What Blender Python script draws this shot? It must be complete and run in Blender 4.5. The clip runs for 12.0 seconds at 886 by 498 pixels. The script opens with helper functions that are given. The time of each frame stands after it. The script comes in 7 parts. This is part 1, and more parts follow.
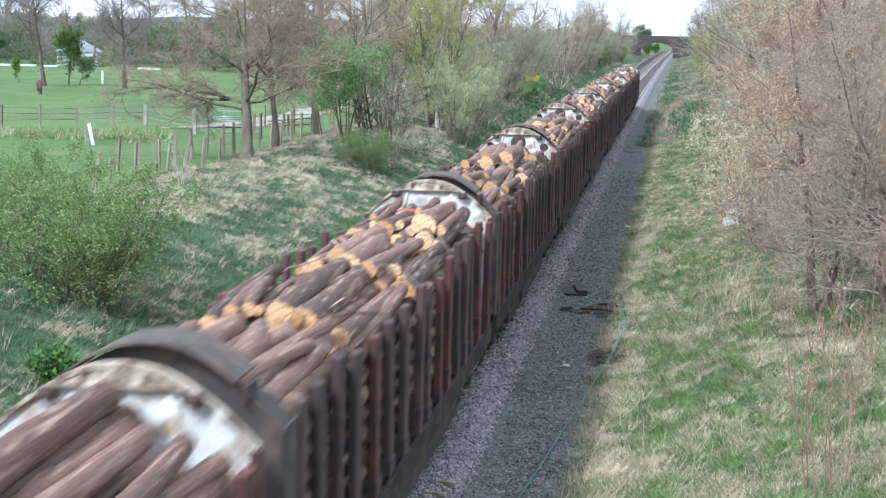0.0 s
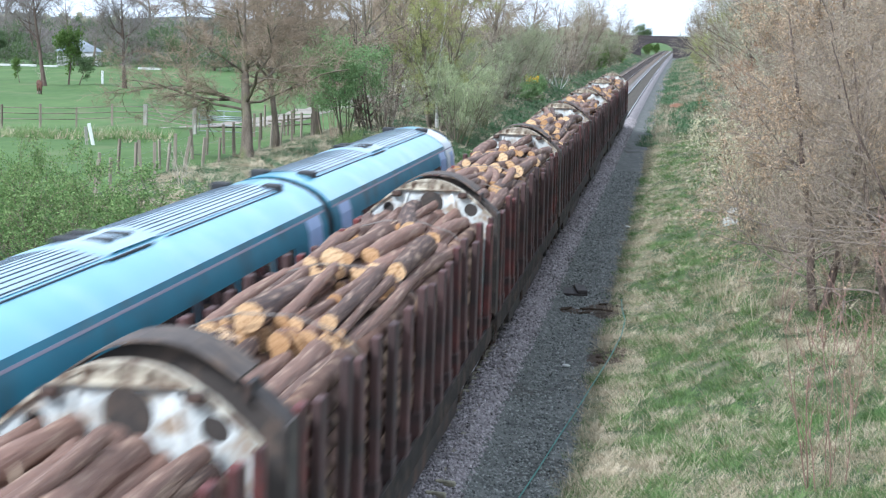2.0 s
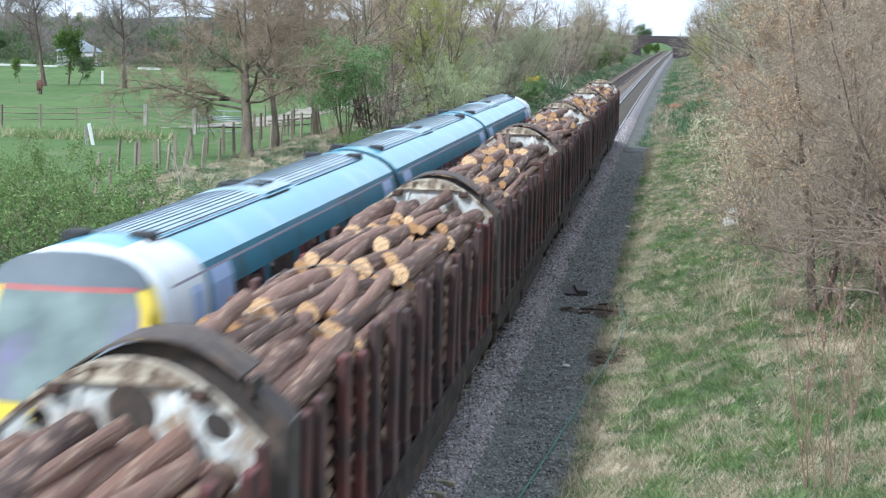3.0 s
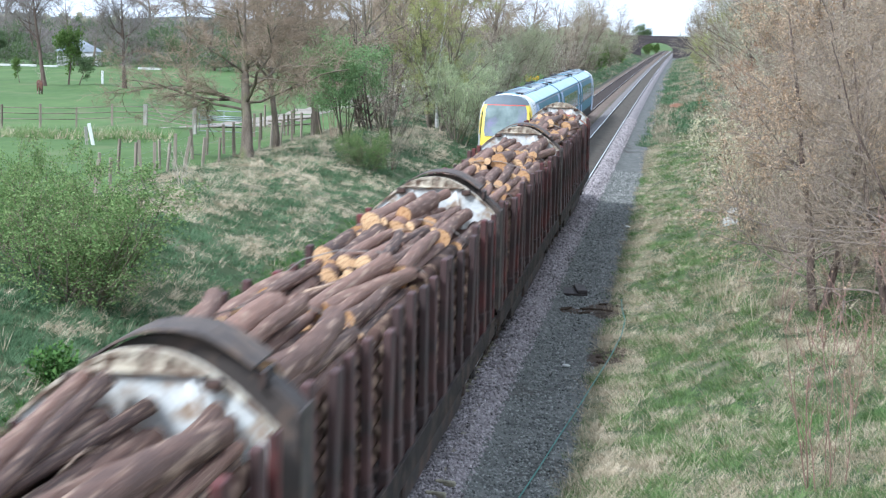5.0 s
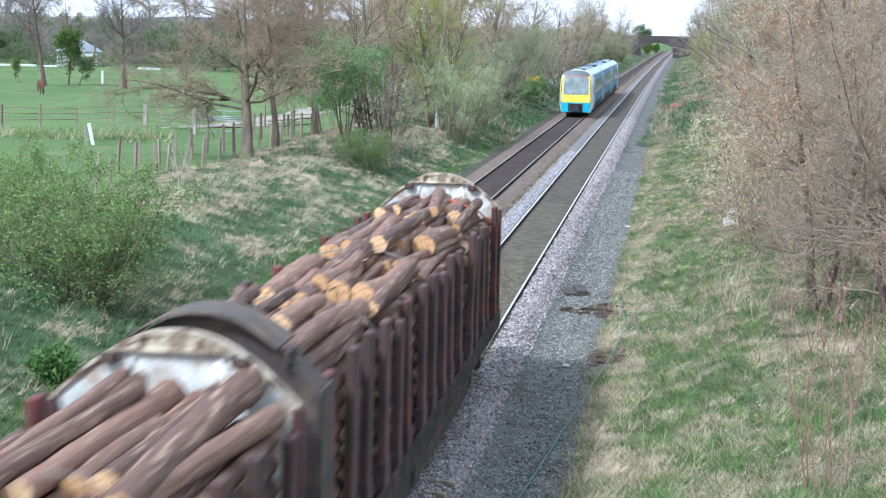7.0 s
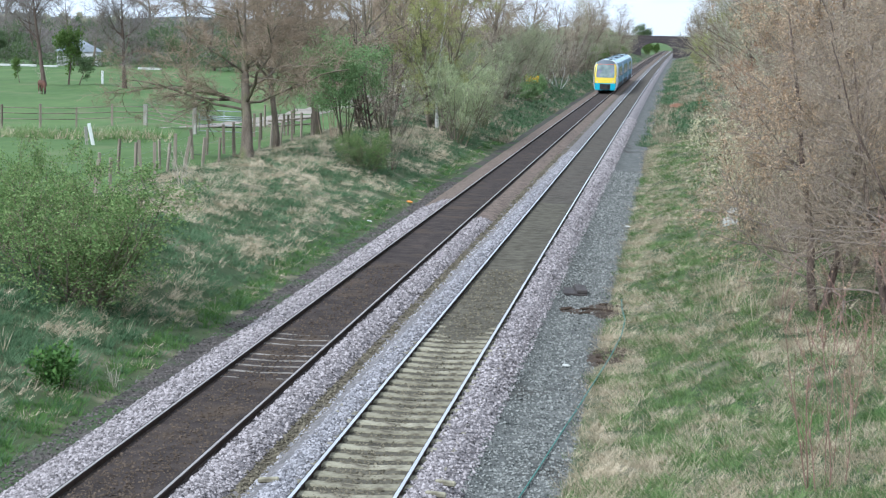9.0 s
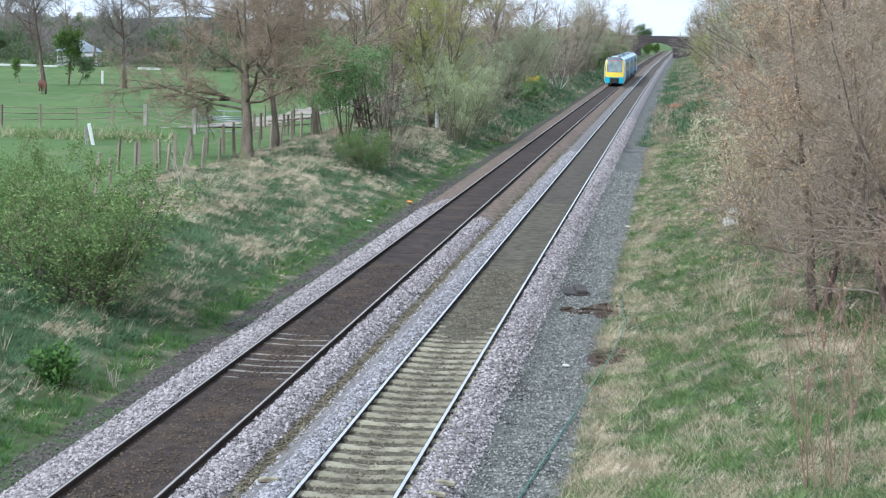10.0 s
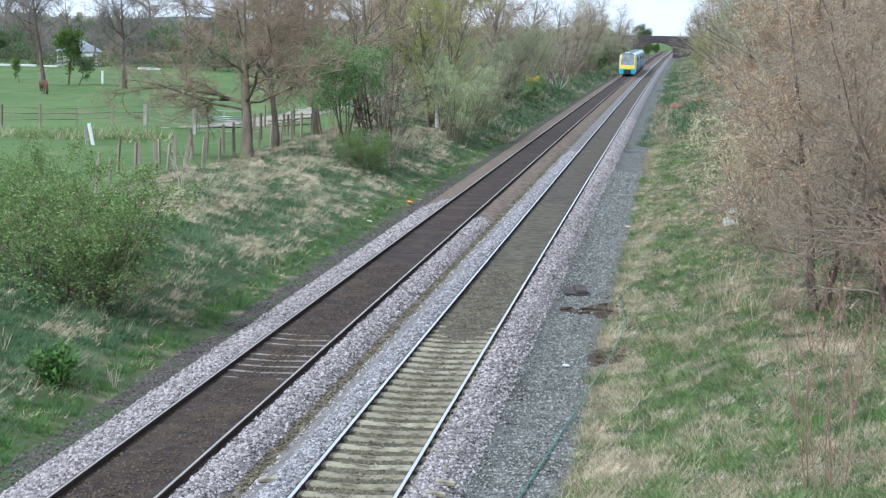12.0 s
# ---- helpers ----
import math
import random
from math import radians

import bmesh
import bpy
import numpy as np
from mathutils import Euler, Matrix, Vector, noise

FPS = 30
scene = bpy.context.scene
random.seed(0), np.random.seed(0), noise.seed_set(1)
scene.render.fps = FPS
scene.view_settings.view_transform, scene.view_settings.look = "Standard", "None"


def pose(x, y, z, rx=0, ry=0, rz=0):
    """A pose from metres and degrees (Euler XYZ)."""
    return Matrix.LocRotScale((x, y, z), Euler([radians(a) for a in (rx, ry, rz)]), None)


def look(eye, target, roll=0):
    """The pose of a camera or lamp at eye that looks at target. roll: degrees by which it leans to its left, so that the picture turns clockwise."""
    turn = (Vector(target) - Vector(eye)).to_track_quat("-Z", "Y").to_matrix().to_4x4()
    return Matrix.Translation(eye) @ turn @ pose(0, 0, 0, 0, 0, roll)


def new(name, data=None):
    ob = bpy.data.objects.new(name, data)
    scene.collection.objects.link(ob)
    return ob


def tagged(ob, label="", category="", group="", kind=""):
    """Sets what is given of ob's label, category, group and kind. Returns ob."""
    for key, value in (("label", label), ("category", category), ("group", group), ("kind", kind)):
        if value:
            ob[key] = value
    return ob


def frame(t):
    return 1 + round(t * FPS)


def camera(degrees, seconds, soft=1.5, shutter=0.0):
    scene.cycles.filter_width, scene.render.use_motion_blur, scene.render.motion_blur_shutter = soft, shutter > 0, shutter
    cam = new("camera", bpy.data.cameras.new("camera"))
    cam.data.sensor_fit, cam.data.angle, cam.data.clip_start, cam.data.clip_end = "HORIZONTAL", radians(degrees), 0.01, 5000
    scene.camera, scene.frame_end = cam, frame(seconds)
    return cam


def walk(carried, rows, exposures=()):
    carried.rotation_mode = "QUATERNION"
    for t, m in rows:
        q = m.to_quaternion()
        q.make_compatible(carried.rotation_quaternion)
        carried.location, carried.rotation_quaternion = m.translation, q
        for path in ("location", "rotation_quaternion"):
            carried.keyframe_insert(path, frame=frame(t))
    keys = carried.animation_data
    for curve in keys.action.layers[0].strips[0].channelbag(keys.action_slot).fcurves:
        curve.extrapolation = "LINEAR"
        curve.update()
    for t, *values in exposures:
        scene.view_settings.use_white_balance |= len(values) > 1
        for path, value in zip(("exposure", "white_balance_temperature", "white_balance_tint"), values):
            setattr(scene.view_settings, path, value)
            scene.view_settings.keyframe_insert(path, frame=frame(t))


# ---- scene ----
# Right-hand track centre is x = 0, y runs along the line away from the eye, z = 0 is the rail top.
cam = camera(24.961, 12.0, soft=1.2, shutter=0.5)
EYE = (4.5806, 0.0, 6.8585)
YAW, PITCH = 0.11176, 0.10979
EXPOSURES = [                                    # seconds, exposure, kelvin, tint
    (0.0, 0.50, 5430, 11.0), (1.5, 0.45, 5430, 9.5), (2.5, 0.23, 5460, 8.5), (3.2, 0.19, 5540, 8.0),
    (4.8, 0.36, 5430, 10.0), (7.2, 0.41, 5420, 10.5), (8.8, 0.07, 5500, 8.3), (12.0, 0.07, 5500, 8.3)]
AIM = (EYE[0] - math.sin(YAW) * math.cos(PITCH) * 50, math.cos(YAW) * math.cos(PITCH) * 50, EYE[2] - math.sin(PITCH) * 50)
walk(cam, [(0.0, look(EYE, AIM, 1.4613)), (12.0, look(EYE, AIM, 1.4613))], EXPOSURES)

# ---- world, sun, exposure ----
SUN_AZ, SUN_EL = radians(215), radians(41)      # azimuth clockwise from +y, behind the eye and to its left
world = bpy.data.worlds.new("world")
scene.world = world
world.use_nodes = True
wn, wl = world.node_tree.nodes, world.node_tree.links
sky = wn.new("ShaderNodeTexSky")
sky.sky_type, sky.sun_disc, sky.sun_elevation, sky.sun_rotation = "NISHITA", False, SUN_EL, SUN_AZ
sky.air_density, sky.dust_density, sky.ozone_density = 1.0, 3.5, 1.0
wc = wn.new("ShaderNodeTexCoord")
wmap = wn.new("ShaderNodeMapping")
wmap.inputs["Scale"].default_value = (1.0, 1.0, 4.0)
wcloud = wn.new("ShaderNodeTexNoise")
wcloud.inputs["Scale"].default_value, wcloud.inputs["Detail"].default_value = 2.2, 6
wramp = wn.new("ShaderNodeMapRange")
wramp.inputs["From Min"].default_value, wramp.inputs["From Max"].default_value = 0.10, 0.41
wmix = wn.new("ShaderNodeMixRGB")
wmix.inputs["Color2"].default_value = (12.0, 12.6, 13.3, 1)
wl.new(wc.outputs["Generated"], wmap.inputs["Vector"])
wl.new(wmap.outputs["Vector"], wcloud.inputs["Vector"])
wl.new(wcloud.outputs["Fac"], wramp.inputs["Value"])
wl.new(wramp.outputs["Result"], wmix.inputs["Fac"])
wl.new(sky.outputs["Color"], wmix.inputs["Color1"])
wl.new(wmix.outputs["Color"], wn["Background"].inputs["Color"])
wn["Background"].inputs["Strength"].default_value = 0.085
sun_data = bpy.data.lights.new("sun", "SUN")
sun_data.energy, sun_data.angle, sun_data.color = 3.95, radians(7.0), (1.0, 0.97, 0.92)
sun = new("sun", sun_data)
sun_dir = Vector((math.sin(SUN_AZ) * math.cos(SUN_EL), math.cos(SUN_AZ) * math.cos(SUN_EL), math.sin(SUN_EL)))
sun.matrix_world = look(sun_dir * 60, (0, 0, 0))


# ---- materials ----
def surface(name, dark, light, scale=8.0, rough=0.85, metal=0.0, bump=0.3, fine=60.0, stretch=(1, 1, 1), island=0.0, obj_rand=0.0,
            stain=None, stain_scale=1.2, stain_amount=0.45, coat=0.0, translucent=0.0, depth=0.02):
    """A node material: two scales of noise between two colours, an optional stain, grain in the relief."""
    m = bpy.data.materials.new(name)
    m.use_nodes = True
    nt = m.node_tree
    n, l = nt.nodes, nt.links
    b = n["Principled BSDF"]
    tc = n.new("ShaderNodeTexCoord")
    mp = n.new("ShaderNodeMapping")
    mp.inputs["Scale"].default_value = stretch
    l.new(tc.outputs["Object"], mp.inputs["Vector"])
    big = n.new("ShaderNodeTexNoise")
    big.inputs["Scale"].default_value, big.inputs["Detail"].default_value = scale, 5
    small = n.new("ShaderNodeTexNoise")
    small.inputs["Scale"].default_value, small.inputs["Detail"].default_value = fine, 3
    l.new(mp.outputs["Vector"], big.inputs["Vector"])
    l.new(mp.outputs["Vector"], small.inputs["Vector"])
    add = n.new("ShaderNodeMath")
    add.operation = "MULTIPLY_ADD"
    add.inputs[1].default_value = 0.45
    l.new(small.outputs["Fac"], add.inputs[0])
    l.new(big.outputs["Fac"], add.inputs[2])
    last = add.outputs[0]
    if island or obj_rand:
        src = n.new("ShaderNodeNewGeometry").outputs["Random Per Island"] if island else n.new("ShaderNodeObjectInfo").outputs["Random"]
        r = n.new("ShaderNodeMath")
        r.operation = "MULTIPLY_ADD"
        r.inputs[1].default_value = island or obj_rand
        l.new(src, r.inputs[0])
        l.new(last, r.inputs[2])
        last = r.outputs[0]
    extra = (island or obj_rand)
    rng = n.new("ShaderNodeMapRange")
    rng.inputs["From Min"].default_value, rng.inputs["From Max"].default_value = 0.45 + 0.1 * extra, 1.0 + 0.9 * extra
    l.new(last, rng.inputs["Value"])
    mix = n.new("ShaderNodeMixRGB")
    mix.inputs["Color1"].default_value, mix.inputs["Color2"].default_value = (*dark, 1), (*light, 1)
    l.new(rng.outputs["Result"], mix.inputs["Fac"])
    col = mix.outputs["Color"]
    if stain:
        sn = n.new("ShaderNodeTexNoise")
        sn.inputs["Scale"].default_value, sn.inputs["Detail"].default_value = stain_scale, 7
        l.new(mp.outputs["Vector"], sn.inputs["Vector"])
        sr = n.new("ShaderNodeMapRange")
        sr.inputs["From Min"].default_value = 0.62 - 0.4 * stain_amount
        sr.inputs["From Max"].default_value = 0.74 - 0.3 * stain_amount
        l.new(sn.outputs["Fac"], sr.inputs["Value"])
        sm = n.new("ShaderNodeMixRGB")
        sm.inputs["Color2"].default_value = (*stain, 1)
        l.new(sr.outputs["Result"], sm.inputs["Fac"])
        l.new(col, sm.inputs["Color1"])
        col = sm.outputs["Color"]
    l.new(col, b.inputs["Base Color"])
    b.inputs["Roughness"].default_value, b.inputs["Metallic"].default_value = rough, metal
    b.inputs["Coat Weight"].default_value = coat
    if rough >= 0.85:
        b.inputs["Specular IOR Level"].default_value = 0.15
    if bump:
        bp = n.new("ShaderNodeBump")
        bp.inputs["Strength"].default_value, bp.inputs["Distance"].default_value = bump, depth
        l.new(add.outputs[0], bp.inputs["Height"])
        l.new(bp.outputs["Normal"], b.inputs["Normal"])
    if translucent:
        tr = n.new("ShaderNodeBsdfTranslucent")
        l.new(col, tr.inputs["Color"])
        ms = n.new("ShaderNodeMixShader")
        ms.inputs["Fac"].default_value = translucent
        l.new(b.outputs["BSDF"], ms.inputs[1])
        l.new(tr.outputs["BSDF"], ms.inputs[2])
        l.new(ms.outputs["Shader"], n["Material Output"].inputs["Surface"])
    return m


def glass(name, tint):
    m = bpy.data.materials.new(name)
    m.use_nodes = True
    b = m.node_tree.nodes["Principled BSDF"]
    b.inputs["Base Color"].default_value = (*tint, 1)
    b.inputs["Roughness"].default_value = 0.06
    b.inputs["Coat Weight"].default_value = 0.25
    b.inputs["Specular IOR Level"].default_value = 0.3
    b.inputs["Coat Roughness"].default_value = 0.03
    return m


# bank ground is kept dark: shade between grass clumps put into its colour
M_GRASS = surface("bank_grass", (0.024, 0.048, 0.019), (0.095, 0.11, 0.052), 0.7, 0.95, bump=0.6, fine=9, stain=(0.20, 0.175, 0.118), stain_scale=0.6, stain_amount=0.18, depth=0.06)
M_FIELD = surface("field_grass", (0.060, 0.110, 0.036), (0.125, 0.190, 0.066), 0.16, 0.95, bump=0.3, fine=1.6, stretch=(1.0, 0.35, 1.0), stain=(0.135, 0.165, 0.075), stain_scale=0.35, stain_amount=0.2, depth=0.05)
M_BED_OLD = surface("old_ballast", (0.045, 0.040, 0.03), (0.15, 0.135, 0.10), 3.0, 0.95, bump=0.8, fine=45, depth=0.04)
M_BED_DARK = surface("oily_ballast", (0.022, 0.017, 0.015), (0.075, 0.058, 0.050), 2.5, 0.9, bump=0.8, fine=45, stain=(0.075, 0.055, 0.04), stain_scale=0.7, stain_amount=0.2, depth=0.04)
M_BED_PALE = surface("pale_ballast", (0.09, 0.08, 0.082), (0.36, 0.325, 0.32), 9.0, 0.9, bump=0.9, fine=40, depth=0.05)
M_BED_GREY = surface("grey_ballast", (0.09, 0.085, 0.082), (0.28, 0.26, 0.255), 9.0, 0.9, bump=0.9, fine=40, depth=0.05)
M_BED_MOSS = surface("mossy_ballast", (0.05, 0.045, 0.03), (0.17, 0.14, 0.10), 3.0, 0.95, bump=0.7, fine=45, stain=(0.20, 0.18, 0.17), stain_scale=0.9, stain_amount=0.25, depth=0.04)
M_CESS = surface("cess_gravel", (0.055, 0.058, 0.053), (0.19, 0.19, 0.175), 3.5, 0.95, bump=0.5, fine=50, stain=(0.06, 0.055, 0.045), stain_scale=0.35, stain_amount=0.08, depth=0.02)
M_STONE_PALE = surface("pale_stone", (0.045, 0.040, 0.040), (0.52, 0.47, 0.465), 6, 0.9, bump=0, island=0.9)
M_STONE_BLUE = surface("bluegrey_stone", (0.075, 0.075, 0.082), (0.48, 0.46, 0.47), 6, 0.9, bump=0, island=0.9)
M_STONE_GREY = surface("grey_stone", (0.035, 0.039, 0.036), (0.37, 0.375, 0.345), 6, 0.9, bump=0, island=0.9)
M_STONE_BROWN = surface("brown_stone", (0.035, 0.026, 0.02), (0.15, 0.115, 0.085), 6, 0.9, bump=0, island=0.8)
M_RAIL = surface("rail_side", (0.015, 0.011, 0.009), (0.052, 0.033, 0.025), 6, 0.85, bump=0.2)
M_RAILTOP = surface("rail_top", (0.72, 0.73, 0.75), (0.86, 0.86, 0.88), 2, 0.32, metal=1.0, bump=0.02, stretch=(6, 0.2, 1))
M_RAILTOP_DULL = surface("rail_top_dull", (0.36, 0.32, 0.29), (0.54, 0.50, 0.47), 2, 0.34, metal=0.9, bump=0.02, stretch=(6, 0.2, 1))
M_SLEEPER = surface("sleeper_concrete", (0.17, 0.155, 0.105), (0.40, 0.37, 0.27), 5, 0.9, bump=0.4, fine=40, obj_rand=0.4, stain=(0.10, 0.085, 0.06), stain_scale=3, stain_amount=0.3)


# ---- mesh tools ----
class Shape:
    """Vertices and faces that become one mesh."""

    def __init__(self):
        self.v, self.f, self.s = [], [], []

    def add(self, verts, faces, smooth=False):
        o = len(self.v)
        self.v.extend([tuple(p) for p in verts])
        self.f.extend([tuple(i + o for i in q) for q in faces])
        self.s.extend([smooth] * len(faces))
        return self

    def box(self, x0, y0, z0, x1, y1, z1, m=None, bevel=0.0):
        if bevel:
            bm = bmesh.new()
            bmesh.ops.create_cube(bm, size=1.0)
            for q in bm.verts:
                q.co = Vector(((x0 + x1) / 2 + q.co.x * (x1 - x0), (y0 + y1) / 2 + q.co.y * (y1 - y0), (z0 + z1) / 2 + q.co.z * (z1 - z0)))
            bmesh.ops.bevel(bm, geom=bm.edges[:], offset=bevel, segments=1, affect="EDGES")
            bm.verts.index_update()
            vs, fs = [q.co.copy() for q in bm.verts], [[q.index for q in f.verts] for f in bm.faces]
            bm.free()
        else:
            vs = [Vector(p) for p in ((x0, y0, z0), (x1, y0, z0), (x1, y1, z0), (x0, y1, z0), (x0, y0, z1), (x1, y0, z1), (x1, y1, z1), (x0, y1, z1))]
            fs = [(0, 3, 2, 1), (4, 5, 6, 7), (0, 1, 5, 4), (1, 2, 6, 5), (2, 3, 7, 6), (3, 0, 4, 7)]
        return self.add([m @ q for q in vs] if m else vs, fs)

    def tube(self, pts, radii, n=6, caps=True, smooth=True):
        pts = [Vector(p) for p in pts]
        vs, fs = [], []
        ref = None
        for i, p in enumerate(pts):
            d = (pts[min(i + 1, len(pts) - 1)] - pts[max(i - 1, 0)])
            d = d.normalized() if d.length > 1e-9 else Vector((0, 0, 1))
            if ref is None:
                ref = d.orthogonal().normalized()
            a = (ref - d * ref.dot(d))
            a = a.normalized() if a.length > 1e-6 else d.orthogonal().normalized()
            ref = a
            b = d.cross(a)
            r = radii[i] if hasattr(radii, "__len__") else radii
            for k in range(n):
                t = 2 * math.pi * k / n
                vs.append(p + a * (r * math.cos(t)) + b * (r * math.sin(t)))
        for i in range(len(pts) - 1):
            for k in range(n):
                k2 = (k + 1) % n
                fs.append((i * n + k, i * n + k2, (i + 1) * n + k2, (i + 1) * n + k))
        self.add(vs, fs, smooth)
        if caps:
            o = len(self.v) - len(vs)
            self.f.append(tuple(o + k for k in reversed(range(n))))
            self.f.append(tuple(o + (len(pts) - 1) * n + k for k in range(n)))
            self.s.extend([False, False])
        return self

    def extrude(self, outline, y0, y1):
        """A closed outline in x, z, drawn out along y."""
        n = len(outline)
        vs = [(x, y0, z) for x, z in outline] + [(x, y1, z) for x, z in outline]
        fs = [(k, (k + 1) % n, n + (k + 1) % n, n + k) for k in range(n)]
        fs += [tuple(reversed(range(n))), tuple(range(n, 2 * n))]
        return self.add(vs, fs)

    def grid(self, rows, smooth=True, closed=False):
        """Rows of equally many points, skinned."""
        n = len(rows[0])
        vs = [p for r in rows for p in r]
        fs = []
        for i in range(len(rows) - 1):
            for k in range(n if closed else n - 1):
                k2 = (k + 1) % n
                fs.append((i * n + k, i * n + k2, (i + 1) * n + k2, (i + 1) * n + k))
        return self.add(vs, fs, smooth)

    def mesh(self, name, material):
        me = bpy.data.meshes.new(name)
        me.from_pydata(self.v, [], self.f)
        me.polygons.foreach_set("use_smooth", self.s)
        if material:
            me.materials.append(material)
        me.update()
        return me


def part(name, shape, material, parent=None, label="", m=None):
    """One mesh object, under a thing or under a part of it."""
    ob = new(name, shape if isinstance(shape, bpy.types.Mesh) else shape.mesh(name, material))
    if parent:
        ob.parent = parent
    if m is not None:
        ob.matrix_basis = m
    if label:
        tagged(ob, label)
    return ob


def thing(name, label, category, group="", kind="", at=None):
    """An Empty that holds a thing's parts."""
    e = new(name)
    e.empty_display_size = 0.2
    if at is not None:
        e.matrix_basis = at
    return tagged(e, label, category, group, kind)


def bend(y):
    """How far the line has drifted to the right at y."""
    return 6.0e-6 * max(y, 0.0) ** 2


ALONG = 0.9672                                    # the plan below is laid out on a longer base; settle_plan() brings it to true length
SPACING = 3.396                                   # between the two tracks' centres
PROFILE = [(-700, 3.0), (-200, 1.2), (-40, 0.7), (-17, 0.72), (-14.5, 0.85), (-12.2, 0.95), (-10.8, 0.75), (-8.6, 0.15), (-6.9, -0.38), (-6.0, -0.52), (-5.6, -0.62), (2.0, -0.62),
           (3.0, -0.50), (3.8, -0.38), (5.0, -0.1), (6.6, 0.35), (8.4, 0.8), (12, 1.6), (20, 2.2), (60, 2.6), (400, 3.0)]


def ground_z(x, y):
    """Height of the ground; x is taken across the line."""
    u = x - bend(y)
    for (a, za), (b, zb) in zip(PROFILE, PROFILE[1:]):
        if u <= b:
            k = min(max((u - a) / (b - a), 0), 1)
            k2 = k * k * (3 - 2 * k)
            z = za + (zb - za) * (0.5 * k + 0.5 * k2)
            break
    else:
        z = PROFILE[-1][1]
    if not -5.8 < u < 3.0:
        amp = min(1.0, (abs(u + 1.4) - 4.3) / 2.5)
        z += amp * (0.22 * noise.noise((x * 0.35, y * 0.22, 3.1)) + 0.08 * noise.noise((x * 1.1, y * 0.5, 7.7)) + 0.02 * noise.noise((x * 2.3, y * 1.3, 2.7)))
        if u < -18:
            z += 0.35 * noise.noise((x * 0.05, y * 0.03, 1.3)) * min(1, (-18 - u) / 10)
    return z


# ---- ground and line ----
def steps(*runs):
    """Coordinates from runs of (start, end, step)."""
    out = []
    for a, b, s in runs:
        k = max(1, round((b - a) / s))
        out += [a + (b - a) * i / k for i in range(k)]
    return out + [runs[-1][1]]


def build_ground():
    xs = steps((-1500, -300, 150), (-300, -60, 20), (-60, -20, 2.5), (-20, -5.6, 0.4), (-5.6, 3.0, 2.0), (3.0, 12, 0.45), (12, 60, 6), (60, 300, 40), (300, 1500, 200))
    ys = steps((-60, 20, 8), (20, 70, 0.6), (70, 140, 1.2), (140, 300, 4), (300, 900, 20), (900, 4200, 300))
    rows = [[(x + bend(y), y, ground_z(x + bend(y), y) - 0.25 * max(0, (y - 900) / 900)) for x in xs] for y in ys]
    sh = Shape().grid(rows)
    ob = part("ground", sh, M_GRASS)
    ob.data.materials.append(M_FIELD)
    n = len(xs) - 1
    idx = [0] * len(ob.data.polygons)
    for i in range(len(ys) - 1):
        for k in range(n):
            if xs[k + 1] < -15.5 or ys[i] > 700:
                idx[i * n + k] = 1
    ob.data.polygons.foreach_set("material_index", idx)
    tagged(ob, "grass bank and green pasture beside the railway cutting", "ground", kind="structure")


def strip(name, label, u, material, y0=-40.0, y1=880.0, step=1.0, kind="structure"):
    """A long band along the line; u is a list of (offset, height)."""
    rows = []
    for y in steps((y0, min(y1, 140), step), *([(140, y1, 8)] if y1 > 140 else [])):
        rows.append([(a + bend(y) + (0.05 * noise.noise((y * 0.8, a, 2.0)) if y < 90 else 0.0), y, z) for a, z in u])
    return tagged(part(name, Shape().grid(rows), material), label, "ballast", kind=kind)


